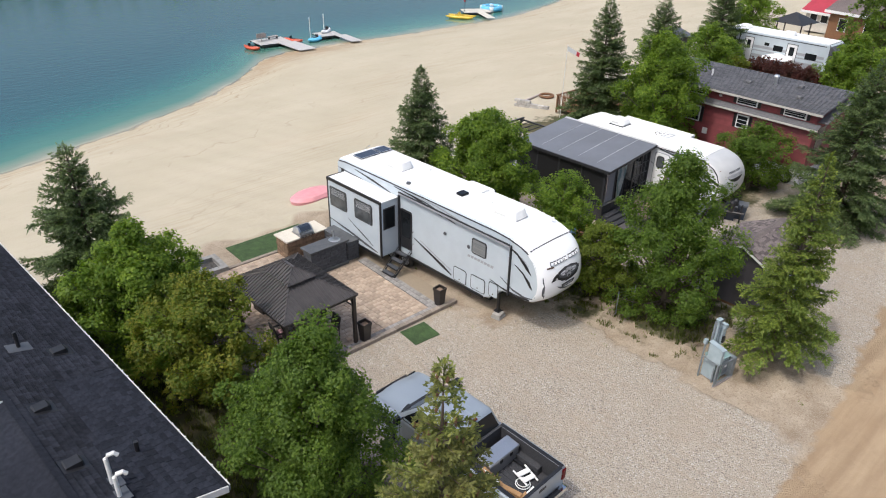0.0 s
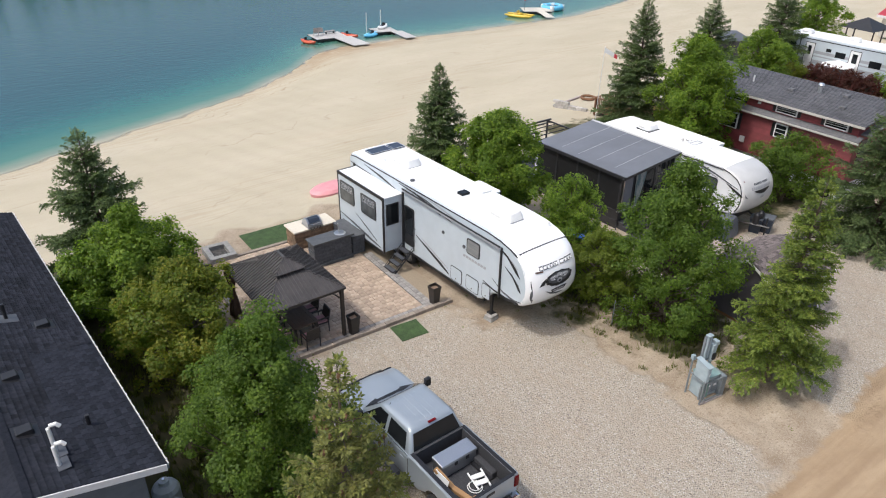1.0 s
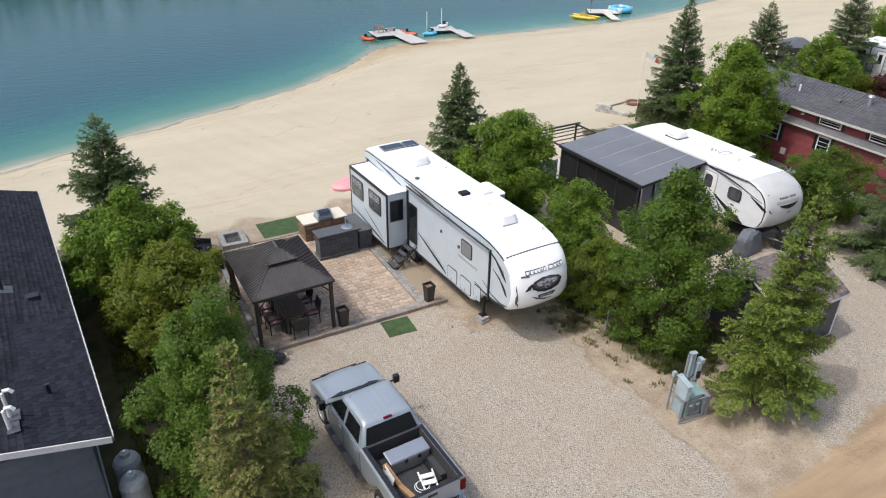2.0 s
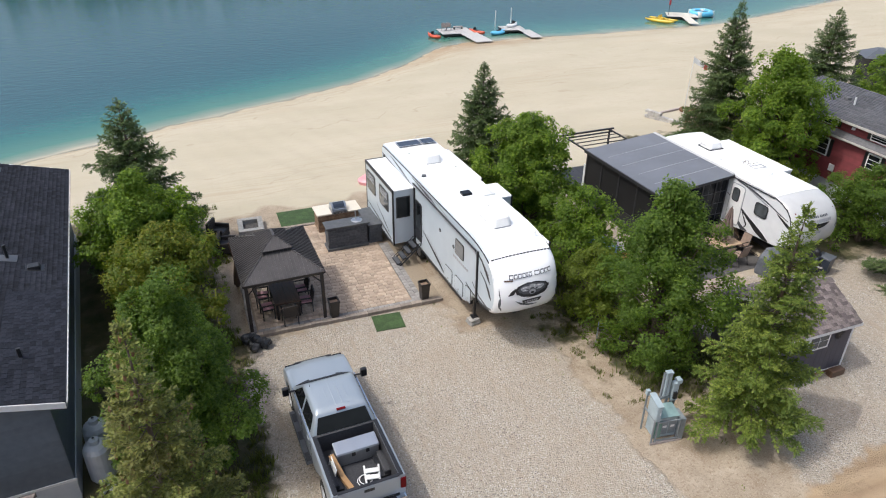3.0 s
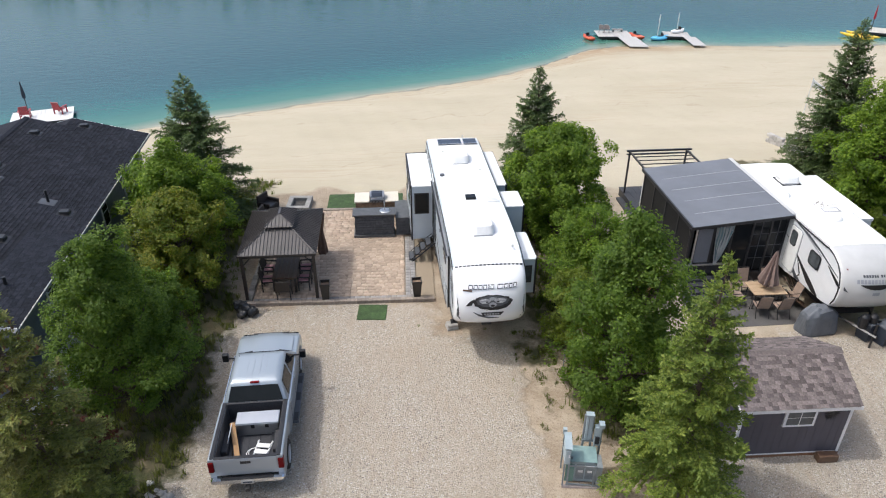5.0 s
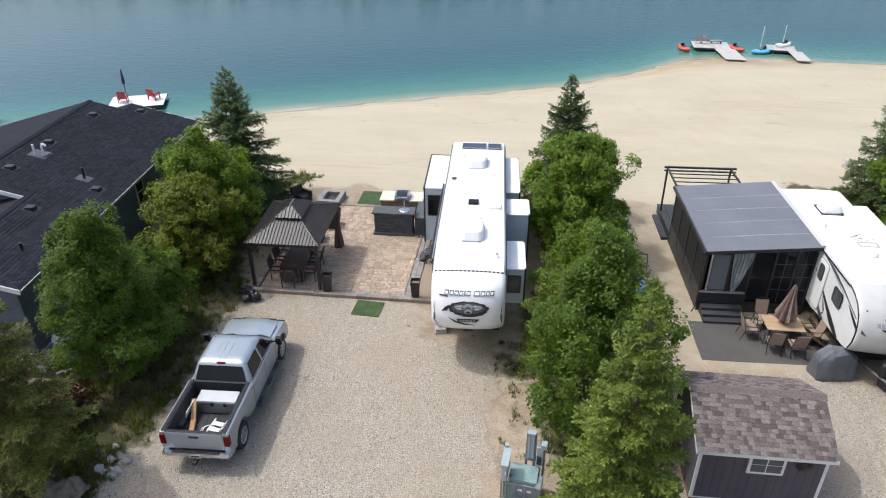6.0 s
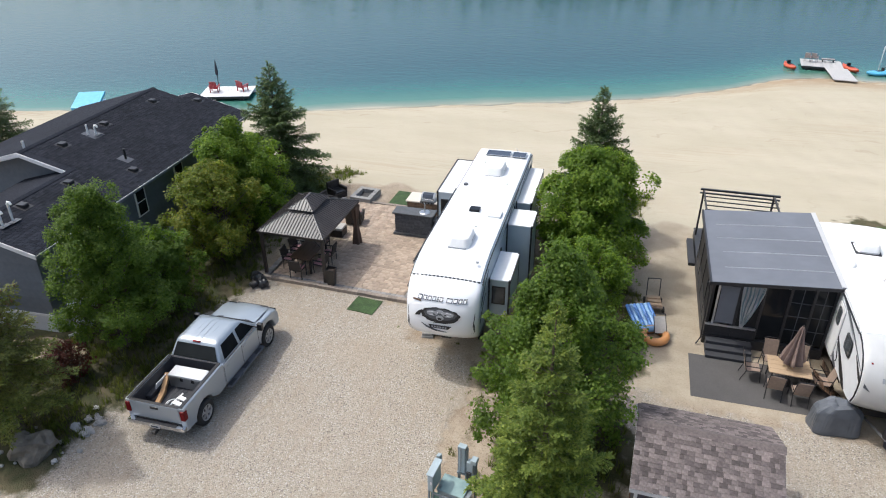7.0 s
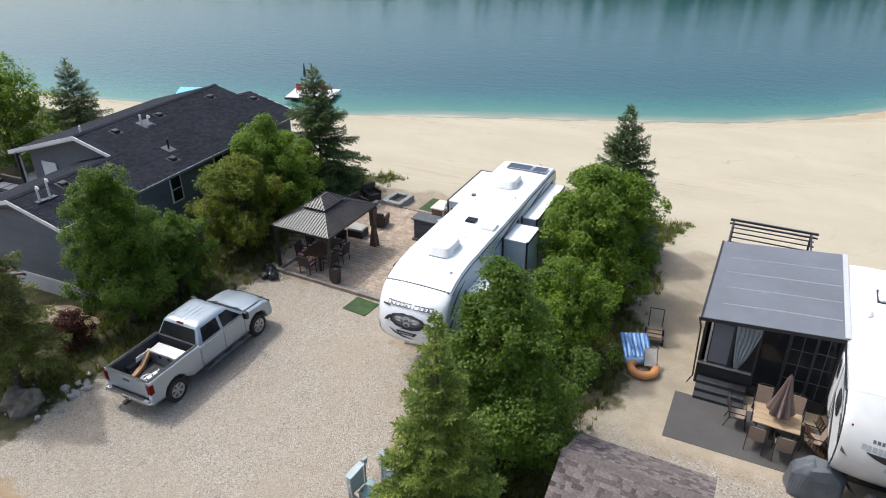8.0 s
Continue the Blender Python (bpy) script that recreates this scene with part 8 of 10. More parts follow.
# ---- second lot: sunroom, white trailer and terrace ----
def sunroom():
    t = thing("sunroom", "dark screened sunroom with a slate-grey membrane roof beside a trailer", "sunroom", pose(26.28, 17.15, 0, 0, 0, 2.0))
    W, D, F0 = 4.0, 5.55, 0.42
    zr = lambda x: 2.72 + 0.09 * x
    part("base_skirt", B(0.0, W, 0.0, D, 0.0, F0 - 0.04), M_frame, t, "charcoal base skirt")
    for k in range(12):
        part("floor_board", B(W * k / 12 + 0.004, W * (k + 1) / 12 - 0.004, 0.06, D + 3.05, F0 - 0.04, F0), M_deck, t)
    part("deck_base", B(0.02, W - 0.9, D + 0.02, D + 3.0, 0.0, F0 - 0.04), M_frame, t)
    # lake-ward and lot-ward posts
    for y in (0.05, 1.4, 2.8, 4.2, D - 0.05):
        part("post", B(0.0, 0.09, y - 0.05, y + 0.05, F0, zr(0) - 0.02, 0.006), M_frame, t)
    for y0, y1 in ((0.1, 1.35), (1.45, 2.75), (2.85, 4.15), (4.25, D - 0.1)):
        s = part("screen_panel", B(0.03, 0.045, y0, y1, F0 + 0.5, zr(0) - 0.1), M_screen, t, "black insect screen")
        part("kick_panel", B(0.02, 0.06, y0, y1, F0, F0 + 0.44), M_frame, s)
        part("rail", B(0.0, 0.08, y0, y1, F0 + 0.44, F0 + 0.5), M_frame, s)
    part("top_plate", B(0.0, 0.09, 0.0, D, zr(0) - 0.1, zr(0) - 0.02), M_frame, t)
    for x in (0.05, 0.95, 1.72, 2.55, 3.3, W - 0.05):
        part("post", B(x - 0.045, x + 0.045, 0.0, 0.08, F0, zr(x) - 0.03, 0.006), M_frame, t)
    part("header", plate(bmesh.new(), [(0, 0.0, zr(0) - 0.16), (W, 0.0, zr(W) - 0.16), (W, 0.0, zr(W) - 0.02), (0, 0.0, zr(0) - 0.02)], 0.08, (0, 1, 0)), M_frame, t)
    part("sill", B(0.0, 1.7, -0.03, 0.08, F0 + 0.42, F0 + 0.5), M_alu, t, "pale metal sill")
    part("kick_panel", B(0.09, 1.68, 0.02, 0.06, F0, F0 + 0.42), M_frame, t)
    pn = part("sliding_pane", B(0.3, 0.92, 0.025, 0.04, F0 + 0.55, zr(0.5) - 0.25), M_memb, t, "grey translucent vinyl pane")
    part("pane_frame", B(0.2, 0.27, 0.01, 0.06, F0 + 0.5, zr(0.3) - 0.2), M_alu, pn)
    part("screen_panel", B(0.99, 1.68, 0.03, 0.04, F0 + 0.5, zr(1.3) - 0.2), M_screen, t)
    # grid doors on the trailer side
    for x0, x1 in ((1.77, 2.5), (2.6, 3.25), (3.35, 3.9)):
        d = part("grid_door", B(x0, x1, 0.035, 0.05, F0 + 0.1, zr(x0) - 0.2), M_glass, t, "dark glass door with a muntin grid")
        if x0 > 1.8:
            for j in range(1, 4):
                z = F0 + 0.1 + (zr(x0) - 0.3 - F0) * j / 4
                part("muntin", B(x0, x1, 0.02, 0.034, z - 0.014, z + 0.014), M_dgrey, d)
            part("muntin", B((x0 + x1) / 2 - 0.012, (x0 + x1) / 2 + 0.012, 0.02, 0.034, F0 + 0.1, zr(x0) - 0.2), M_dgrey, d)
    def curtain(x0, x1, z0, z1, tie, yy):
        """A gathered curtain: wide at its rail, tied low, with printed wavy bands on its folds."""
        def width(u):
            return 0.14 + 0.86 * min(1.0, max(0.0, (u - 0.06) / 0.8)) ** 0.65

        def at(k, u, lift=0.0):
            f = width(u)
            a_, b_ = tie + (x0 - tie) * f, tie + (x1 - tie) * f
            return (a_ + (b_ - a_) * k, yy - lift + 0.035 * math.sin(k * 26), z0 + (z1 - z0) * u)
        bm = bmesh.new()
        rows = [[bm.verts.new(at(k / 32, u)) for k in range(33)] for u in np.linspace(0, 1, 13)]
        for r0, r1 in zip(rows, rows[1:]):
            for k in range(32):
                bm.faces.new((r0[k], r0[k + 1], r1[k + 1], r1[k]))
        bmesh.ops.solidify(bm, geom=bm.faces[:], thickness=0.008)
        c = part("curtain", bm, M_curtain, t, "white and teal patterned curtain tied back", smooth=True)
        for k in range(5):
            bm = bmesh.new()
            rows = [[bm.verts.new(at(0.1 + 0.19 * k + q + 0.03 * math.sin(9 * u + k), u, 0.012)) for q in (0.0, 0.07)] for u in np.linspace(0.1, 0.98, 16)]
            for r0, r1 in zip(rows, rows[1:]):
                bm.faces.new((r0[0], r0[1], r1[1], r1[0]))
            bmesh.ops.solidify(bm, geom=bm.faces[:], thickness=0.004)
            part("curtain_band", bm, M_teal, c)
    curtain(0.98, 1.72, F0 + 0.5, zr(1.5) - 0.16, 1.16, -0.06)
    curtain(2.15, 2.95, F0 + 0.75, zr(2.5) - 0.18, 2.6, 0.12)
    curtain(0.15, 0.5, F0 + 0.55, zr(0.3) - 0.18, 0.2, D - 0.02)
    for x0, x1 in ((0.1, 1.3), (1.4, 2.6), (2.7, 3.9)):
        part("screen_panel", B(x0, x1, D - 0.06, D - 0.045, F0, zr(x0) - 0.1), M_screen, t)
        part("post", B(x1, x1 + 0.09, D - 0.1, D - 0.01, F0, zr(x1) - 0.03), M_frame, t)
    part("back_wall", B(W - 0.06, W, 0.1, D, F0, zr(W) - 0.1), M_frame, t)
    # roof with raised seams
    z0, z1 = zr(-0.1), zr(W - 0.05)
    roof = part("roof", plate(bmesh.new(), [(-0.1, -0.28, z0), (W - 0.05, -0.28, z1), (W - 0.05, D, z1), (-0.1, D, z0)], 0.07, (0, 0, 1)), M_memb, t, "slate-grey membrane roof")
    for y in (0.8, 1.95, 3.05, 4.2):
        part("roof_seam", tube(bmesh.new(), [(0.25 + 0.15 * (y % 1), y, zr(0.3) + 0.072), (W * 0.5, y + 0.02, zr(W * 0.5) + 0.074), (W - 0.15, y, zr(W - 0.15) + 0.074)], [0.014, 0.022, 0.016], 5), M_seam, roof, "paler raised seam")
    part("roof_flashing", plate(bmesh.new(), [(W - 0.1, -0.2, z1 + 0.074), (W + 0.06, -0.2, z1 + 0.09), (W + 0.06, D, z1 + 0.09), (W - 0.1, D, z1 + 0.074)], 0.012, (0, 0, 1)), M_greycap, roof, "pale grey flashing strip")
    part("gutter", B(-0.17, -0.095, -0.3, D + 0.02, z0 - 0.06, z0 + 0.085, 0.01), M_frame, t)
    part("drip_edge", plate(bmesh.new(), [(-0.12, -0.3, z0 - 0.05), (W - 0.05, -0.3, z1 - 0.05), (W - 0.05, -0.3, z1 + 0.08), (-0.12, -0.3, z0 + 0.08)], 0.02, (0, 1, 0)), M_frame, t)
    part("downpipe", tube(bmesh.new(), [(-0.2, -0.2, z0), (-0.1, -0.08, 2.3), (-0.05, -0.07, 0.3), (-0.2, -0.2, 0.05)], 0.03, 6), M_frame, t)
    for k in range(3):
        part("step", B(0.1, 1.65, -0.34 - 0.28 * k, -0.04 - 0.28 * k, 0.0, 0.36 - 0.12 * k, 0.012), M_deck, t, "dark timber step")
    # pergola frame on the lake side
    for x in (0.05, 2.95):
        part("pergola_post", B(x - 0.04, x + 0.04, D + 2.3, D + 2.38, F0, 2.72, 0.006), M_frame, t)
    part("pergola_beam", B(-0.1, 3.2, D + 2.29, D + 2.39, 2.66, 2.74, 0.006), M_frame, t)
    part("pergola_beam", B(-0.1, 3.2, D + 2.29, D + 2.39, 2.5, 2.55, 0.004), M_frame, t)
    for k in range(4):
        y = D + 0.4 + 0.45 * k
        part("pergola_slat", B(0.0, 3.05, y - 0.02, y + 0.02, 2.6, 2.64), M_frame, t)
    for x in (0.05, 2.95):
        part("pergola_beam", B(x - 0.03, x + 0.03, D + 0.1, D + 2.4, 2.62, 2.7), M_frame, t)
    part("deck_platform", B(-0.28, 0.0, D + 0.1, D + 2.45, 0.0, 0.14, 0.01), M_deck, t, "dark deck platform beyond the wall")
    part("hanging_cloth", B(0.1, 0.13, D + 0.05, D + 0.3, 0.6, 1.9, 0.01), M_curtain, t)
    return t


sunroom()


def white_trailer():
    t = thing("travel_trailer", "white travel trailer with black swooshes and a rounded grey nose", "trailer", pose(31.55, 13.15, 0, 0, 0, 1.0))
    W = 1.22
    cp = [(1.45, 3.10), (1.2, 3.06), (0.95, 2.985), (0.72, 2.87), (0.52, 2.72), (0.36, 2.52), (0.25, 2.28), (0.19, 1.98), (0.2, 1.7), (0.27, 1.45), (0.4, 1.24), (0.6, 1.1)]
    prof = [(9.3, 0.72), (9.3, 2.9), (9.15, 3.04), (8.8, 3.10)] + cp + [(1.0, 1.0), (1.5, 0.95), (2.6, 0.88), (3.6, 0.72)]
    st = [(-W, 0.05), (-W + 0.015, 0.025), (-W + 0.06, 0), (-0.6, 0), (0, 0), (0.6, 0), (W - 0.06, 0), (W - 0.015, 0.025), (W, 0.05)]

    def bow(x, y):
        """The nose stands forward in its middle."""
        return -0.16 * (1 - (x / W) ** 2) * min(1.0, max(0.0, (1.3 - y) / 1.0))

    bm = side_solid(bmesh.new(), prof, st, 0.05)
    for v in bm.verts:
        v.co.y += bow(v.co.x, v.co.y)
    part("body", bm, M_capsid, t)
    bm = bmesh.new()
    grid = []
    for x, d in ((-W - 0.008, 0.06), (-W + 0.02, 0.03), (-W + 0.08, 0.008), (-W + 0.2, 0), (-0.65, 0), (-0.3, 0), (0, 0), (0.3, 0), (0.65, 0), (W - 0.2, 0), (W - 0.08, 0.008), (W - 0.02, 0.03), (W + 0.008, 0.06)):
        rowv = []
        for y, z in cp:
            v = Vector((y - 1.5, z - 2.0))
            q = v - v.normalized() * (d - 0.016)
            rowv.append(bm.verts.new((x, q.x + 1.5 + bow(x, y), q.y + 2.0 + (0.055 * (1 - (x / W) ** 2) if z > 2.8 else 0))))
        grid.append(rowv)
    for p, q in zip(grid, grid[1:]):
        for i in range(len(cp) - 1):
            bm.faces.new((p[i], p[i + 1], q[i + 1], q[i]))
    part("front_cap", bm, M_greycap, t, "pale grey moulded front cap", smooth=True)
    rf = bmesh.new()
    rings = []
    for y, z in ((1.48, 3.10), (1.8, 3.105), (5, 3.106), (8.8, 3.105), (9.1, 3.06)):
        top = [(x, y, z + 0.014 + 0.05 * (1 - (x / W) ** 2)) for x in np.linspace(-W + 0.05, W - 0.05, 9)]
        rings.append(top + [(x, y, z - 0.02) for x, _, _ in reversed(top)])
    part("roof_membrane", loft(rf, rings), M_roofwhite, t, "white roof membrane with leaf litter")
    for sd in (-1, 1):
        part("roof_rail", tube(bmesh.new(), [(sd * (W - 0.02), 1.5, 3.09), (sd * (W - 0.02), 9.0, 3.09)], 0.022, 6), M_greycap, t, "pale roof edge rail")
    # Black plate that outlines the foot of the rooftop unit.
    part("unit_base", B(-0.40, 0.46, 6.55, 7.45, 3.14, 3.20, 0.03), M_black, t, "black plate under the rooftop unit")
    roof_unit(t, 0.03, 7.0, 3.2, 0.78, 0.84, 0.3)
    part("roof_hatch", blob(bmesh.new(), (-0.72, 5.75, 3.16), (0.2, 0.34, 0.13), 2, 0.1, 3), M_plastic, t, "white domed vent cover")
    part("roof_hatch", blob(bmesh.new(), (0.12, 3.55, 3.17), (0.34, 0.36, 0.16), 5, 0.1, 3), M_plastic, t, "white domed vent cover")
    part("hatch_frame", plate_ring(0.05, 0.75, 4.05, 4.4, 3.17, 0.05), M_grey, t, "grey open hatch frame")
    rt = random.Random(4)
    for k in range(26):
        x, y, a_ = rt.gauss(0.15, 0.28), rt.gauss(4.75, 0.14), rt.gauss(0.25, 0.5)
        ln = rt.uniform(0.1, 0.26)
        part("twig", tube(bmesh.new(), [(x, y, 3.168), (x + 0.5 * ln * math.cos(a_), y + 0.5 * ln * math.sin(a_) + 0.02, 3.176), (x + ln * math.cos(a_), y + ln * math.sin(a_), 3.17)], 0.007, 4), M_rock, t)
    sr = part("slide_room", B(W - 0.03, W + 0.5, 3.5, 7.6, 0.8, 3.0, 0.012), M_capsid, t)
    part("slide_roof", B(W + 0.0, W + 0.52, 3.47, 7.63, 3.0, 3.12, 0.012), M_roofwhite, sr)
    X = -W

    def pane(y0, y1, z0, z1, parent, nm="window"):
        w = part(nm, wall_pane(bmesh.new(), X - 0.02, y0 - 0.045, y1 + 0.045, z0 - 0.045, z1 + 0.045, -1, 0.02, 0.13), M_black, parent, "dark rounded window")
        part("pane", wall_pane(bmesh.new(), X - 0.04, y0, y1, z0, z1, -1, 0.008, 0.1), M_tint, w)
    pane(1.69, 2.33, 1.97, 2.48, t)
    d = part("trailer_door", wall_pane(bmesh.new(), X - 0.012, 3.12, 3.88, 0.95, 2.78, -1, 0.02, 0.12), M_plastic, t, "white entry door")
    part("door_edge", wall_pane(bmesh.new(), X, 3.08, 3.92, 0.91, 2.82, -1, 0.014, 0.14), M_grey, d)
    pane(3.38, 3.72, 2.04, 2.6, d, "door_window")
    swoosh(t, X - 0.002, [(4.1, 2.2, 0.02), (3.2, 1.86, 0.07), (2.6, 1.55, 0.16), (2.1, 1.3, 0.28), (1.65, 1.13, 0.24), (1.3, 1.03, 0.05)], M_black, -1, thick=0.012)
    swoosh(t, X - 0.002, [(3.0, 1.68, 0.03), (2.8, 1.42, 0.10), (2.62, 1.2, 0.10), (2.75, 1.05, 0.04)], M_black, -1, thick=0.012)
    swoosh(t, X - 0.002, [(3.85, 1.55, 0.02), (3.2, 1.2, 0.16), (2.9, 1.0, 0.2), (2.5, 0.96, 0.04)], M_dgrey, -1, thick=0.012)
    swoosh(t, X - 0.002, [(3.7, 2.98, 0.04), (2.65, 2.86, 0.10), (1.84, 2.70, 0.07), (1.03, 2.48, 0.04), (0.56, 2.36, 0.02)], M_dgrey, -1, thick=0.012)
    swoosh(t, X - 0.002, [(3.2, 2.92, 0.03), (2.4, 2.72, 0.09), (1.7, 2.55, 0.04)], M_grey, -1, thick=0.009)
    swoosh(t, X - 0.014, [(1.19, 2.46, 0.02), (0.85, 2.31, 0.09), (0.5, 2.16, 0.15), (0.27, 2.08, 0.05)], M_black, -1, thick=0.012)
    part("awning_rail", tube(bmesh.new(), [(X - 0.03, 1.5, 3.05), (X - 0.03, 4.0, 3.03)], 0.03, 6), M_black, t)
    part("cap_edge", tube(bmesh.new(), [(X - 0.012, 1.5, 3.07), (X - 0.012, 1.1, 2.98), (X - 0.012, 0.75, 2.82), (X - 0.012, 0.5, 2.56), (X - 0.012, 0.37, 2.25), (X - 0.012, 0.33, 1.9), (X - 0.012, 0.36, 1.55), (X - 0.012, 0.5, 1.25)], 0.026, 6), M_black, t)

    def nose_y(x, z):
        y = float(np.interp(z, [c[1] for c in cp][::-1], [c[0] for c in cp][::-1]))
        return y + bow(x, y) - 0.022

    def nose_shape(nm, pts, mt, lift=0.004):
        part(nm, plate(bmesh.new(), [(x, nose_y(x, z) - lift, z) for x, z in pts], 0.005, (0, -1, 0)), mt, t)
    # lettering as plain blocks, over a dark bowed emblem
    x = -0.52
    for w_ in (0.07, 0.08, 0.07, 0.07, 0.07, 0.06, 0.0, 0.07, 0.05, 0.07, 0.07, 0.07):
        if w_:
            nose_shape("letter_block", [(x, 2.53), (x + w_, 2.53), (x + w_, 2.60), (x, 2.60)], M_dgrey)
        x += w_ + 0.025 if w_ else 0.07
    x = -0.74
    for k in range(12):
        nose_shape("letter_block", [(x, 2.33), (x + 0.095, 2.33), (x + 0.095, 2.46), (x, 2.46)], M_grey)
        x += 0.124
    for k in range(7):
        u0, u1 = -0.6 + 1.2 * k / 7, -0.6 + 1.2 * (k + 1) / 7
        lo = lambda u: 2.10 + 0.17 * (u / 0.6) ** 2
        nose_shape("emblem", [(u0, lo(u0)), (u1, lo(u1)), (u1, 2.29), (u0, 2.29)], M_black)
    nose_shape("badge", [(-0.13, 1.88), (0.13, 1.88), (0.13, 2.0), (-0.13, 2.0)], M_grey)
    for sd in (-1, 1):
        nose_shape("cap_stripe", [(sd * 1.16, 2.2), (sd * 0.98, 1.98), (sd * 1.16, 2.06)], M_dgrey)
        nose_shape("marker_lamp", [(sd * 1.05, 2.72), (sd * 1.0, 2.72), (sd * 1.0, 2.755), (sd * 1.05, 2.755)], M_red)
    part("chassis", B(-0.9, 0.9, 0.9, 9.2, 0.5, 0.72), M_black, t)
    for sd in (-1, 1):
        part("drawbar", tube(bmesh.new(), [(sd * 0.8, 1.0, 0.6), (0, -0.7, 0.55)], 0.05, 4), M_black, t)
        for y in (5.1, 5.95):
            wheel(t, sd * 1.05, y, 0.36, 0.2, out=sd)
    part("jack", tube(bmesh.new(), [(0, -0.55, 0.0), (0, -0.55, 1.0)], 0.04, 8), M_black, t)
    for x in (-0.17, 0.17):
        part("gas_bottle", tube(bmesh.new(), [(x, -0.1, 0.6), (x, -0.1, 1.05), (x, -0.1, 1.15)], [0.15, 0.15, 0.08], 14), M_black, t)
    return t


white_trailer()

rug = thing("outdoor_rug", "flat grey outdoor rug lying on sandy soil", "rug", pose(25.93, 14.0, 0, 0, 0, 2))
part("rug_sheet", B(0.0, 4.6, 0.0, 2.35, -0.01, 0.012), M_rug, rug)
pt = thing("patio_table", "pale board patio table beside the sunroom", "table", pose(28.95, 15.55, 0.012, 0, 0, 0))
for k in range(4):
    part("table_board", B(-0.66, 0.66, -0.48 + 0.24 * k + 0.004, -0.48 + 0.24 * (k + 1) - 0.004, 0.7, 0.735, 0.006), M_ltwood, pt)
for sx in (-1, 1):
    for sy in (-1, 1):
        part("leg", tube(bmesh.new(), [(sx * 0.56, sy * 0.36, 0), (sx * 0.52, sy * 0.34, 0.7)], 0.022, 6), M_black, pt)


def sling_chair():
    t = thing("patio_chair", "tan sling patio chair with a black metal frame", "chair", group="chairs round the terrace table")
    part("seat", side_solid(bmesh.new(), [(-0.24, 0.42), (-0.24, 0.445), (0.2, 0.415), (0.2, 0.39)], [(-0.23, 0), (0.23, 0)]), M_tan, t, "tan sling seat")
    part("backrest", side_solid(bmesh.new(), [(0.2, 0.4), (0.225, 0.4), (0.36, 0.98), (0.335, 0.985)], [(-0.23, 0), (0.23, 0)]), M_tan, t)
    for s in (-1, 1):
        part("side_frame", tube(bmesh.new(), [(s * 0.25, -0.3, 0.0), (s * 0.25, -0.24, 0.43), (s * 0.25, 0.2, 0.4), (s * 0.25, 0.36, 1.0)], 0.016, 6), M_black, t)
        part("arm", tube(bmesh.new(), [(s * 0.27, -0.22, 0.43), (s * 0.29, -0.24, 0.63), (s * 0.28, 0.24, 0.62)], 0.016, 6), M_black, t)
        part("rear_leg", tube(bmesh.new(), [(s * 0.25, 0.2, 0.4), (s * 0.25, 0.34, 0.0)], 0.016, 6), M_black, t)
    part("top_bar", tube(bmesh.new(), [(-0.25, 0.36, 1.0), (-0.12, 0.375, 1.04), (0.12, 0.375, 1.04), (0.25, 0.36, 1.0)], 0.016, 6), M_black, t)
    return t


sc = sling_chair()
sc.matrix_basis = pose(28.5, 14.85, 0.012, 0, 0, 176)
for x, y, a in ((29.25, 14.75, 184), (27.85, 15.6, 92), (30.0, 15.5, -88), (28.5, 16.3, 4), (29.4, 16.25, -5)):
    copy_thing(sc, pose(x, y, 0.012, 0, 0, a))
um = thing("patio_umbrella", "folded taupe patio umbrella standing in the table", "umbrella", pose(28.95, 15.6, 0.012, 2, 1, 0))
part("pole", tube(bmesh.new(), [(0, 0, 0), (0, 0, 2.45)], 0.022, 8), M_bronze, um)
rings = []
for z, r in ((0.95, 0.30), (1.05, 0.31), (1.5, 0.2), (1.9, 0.12), (2.3, 0.06), (2.42, 0.02)):
    rings.append([(r * (1 + 0.35 * math.cos(8 * a)) * math.cos(a), r * (1 + 0.35 * math.cos(8 * a)) * math.sin(a), z + (0.06 * math.cos(8 * a) if z < 1 else 0)) for a in [2 * math.pi * k / 48 for k in range(48)]])
part("canopy", loft(bmesh.new(), rings), M_umb, um)
part("base", disc(bmesh.new(), (0, 0, 0.05), 0.25, 0.1, "z", 20, 0.2), M_black, um)
cv = thing("covered_grill", "barbecue under a grey vinyl cover", "grill", pose(30.15, 13.75, 0, 0, 0, 8))
rings = []
for z, rx, ry in ((0.0, 0.72, 0.42), (0.1, 0.74, 0.44), (0.7, 0.68, 0.36), (0.82, 0.6, 0.34), (1.0, 0.38, 0.3), (1.06, 0.2, 0.18)):
    rings.append([(rx * (1 + 0.05 * math.sin(7 * a + z * 3)) * abs(math.cos(a)) ** 0.6 * (1 if math.cos(a) > 0 else -1), ry * (1 + 0.06 * math.sin(5 * a + z * 5)) * abs(math.sin(a)) ** 0.6 * (1 if math.sin(a) > 0 else -1), z + 0.03 * math.sin(4 * a) * (z > 0.9)) for a in [2 * math.pi * k / 40 for k in range(40)]])
part("cover", loft(bmesh.new(), rings), M_cover, cv)
for k in range(5):
    a = 0.5 + 1.2 * k
    part("fold", tube(bmesh.new(), [(0.62 * math.cos(a), 0.36 * math.sin(a), 0.1), (0.55 * math.cos(a + 0.1), 0.32 * math.sin(a + 0.1), 0.6), (0.3 * math.cos(a + 0.1), 0.22 * math.sin(a + 0.1), 0.98)], [0.05, 0.035, 0.015], 6), M_cover, cv)
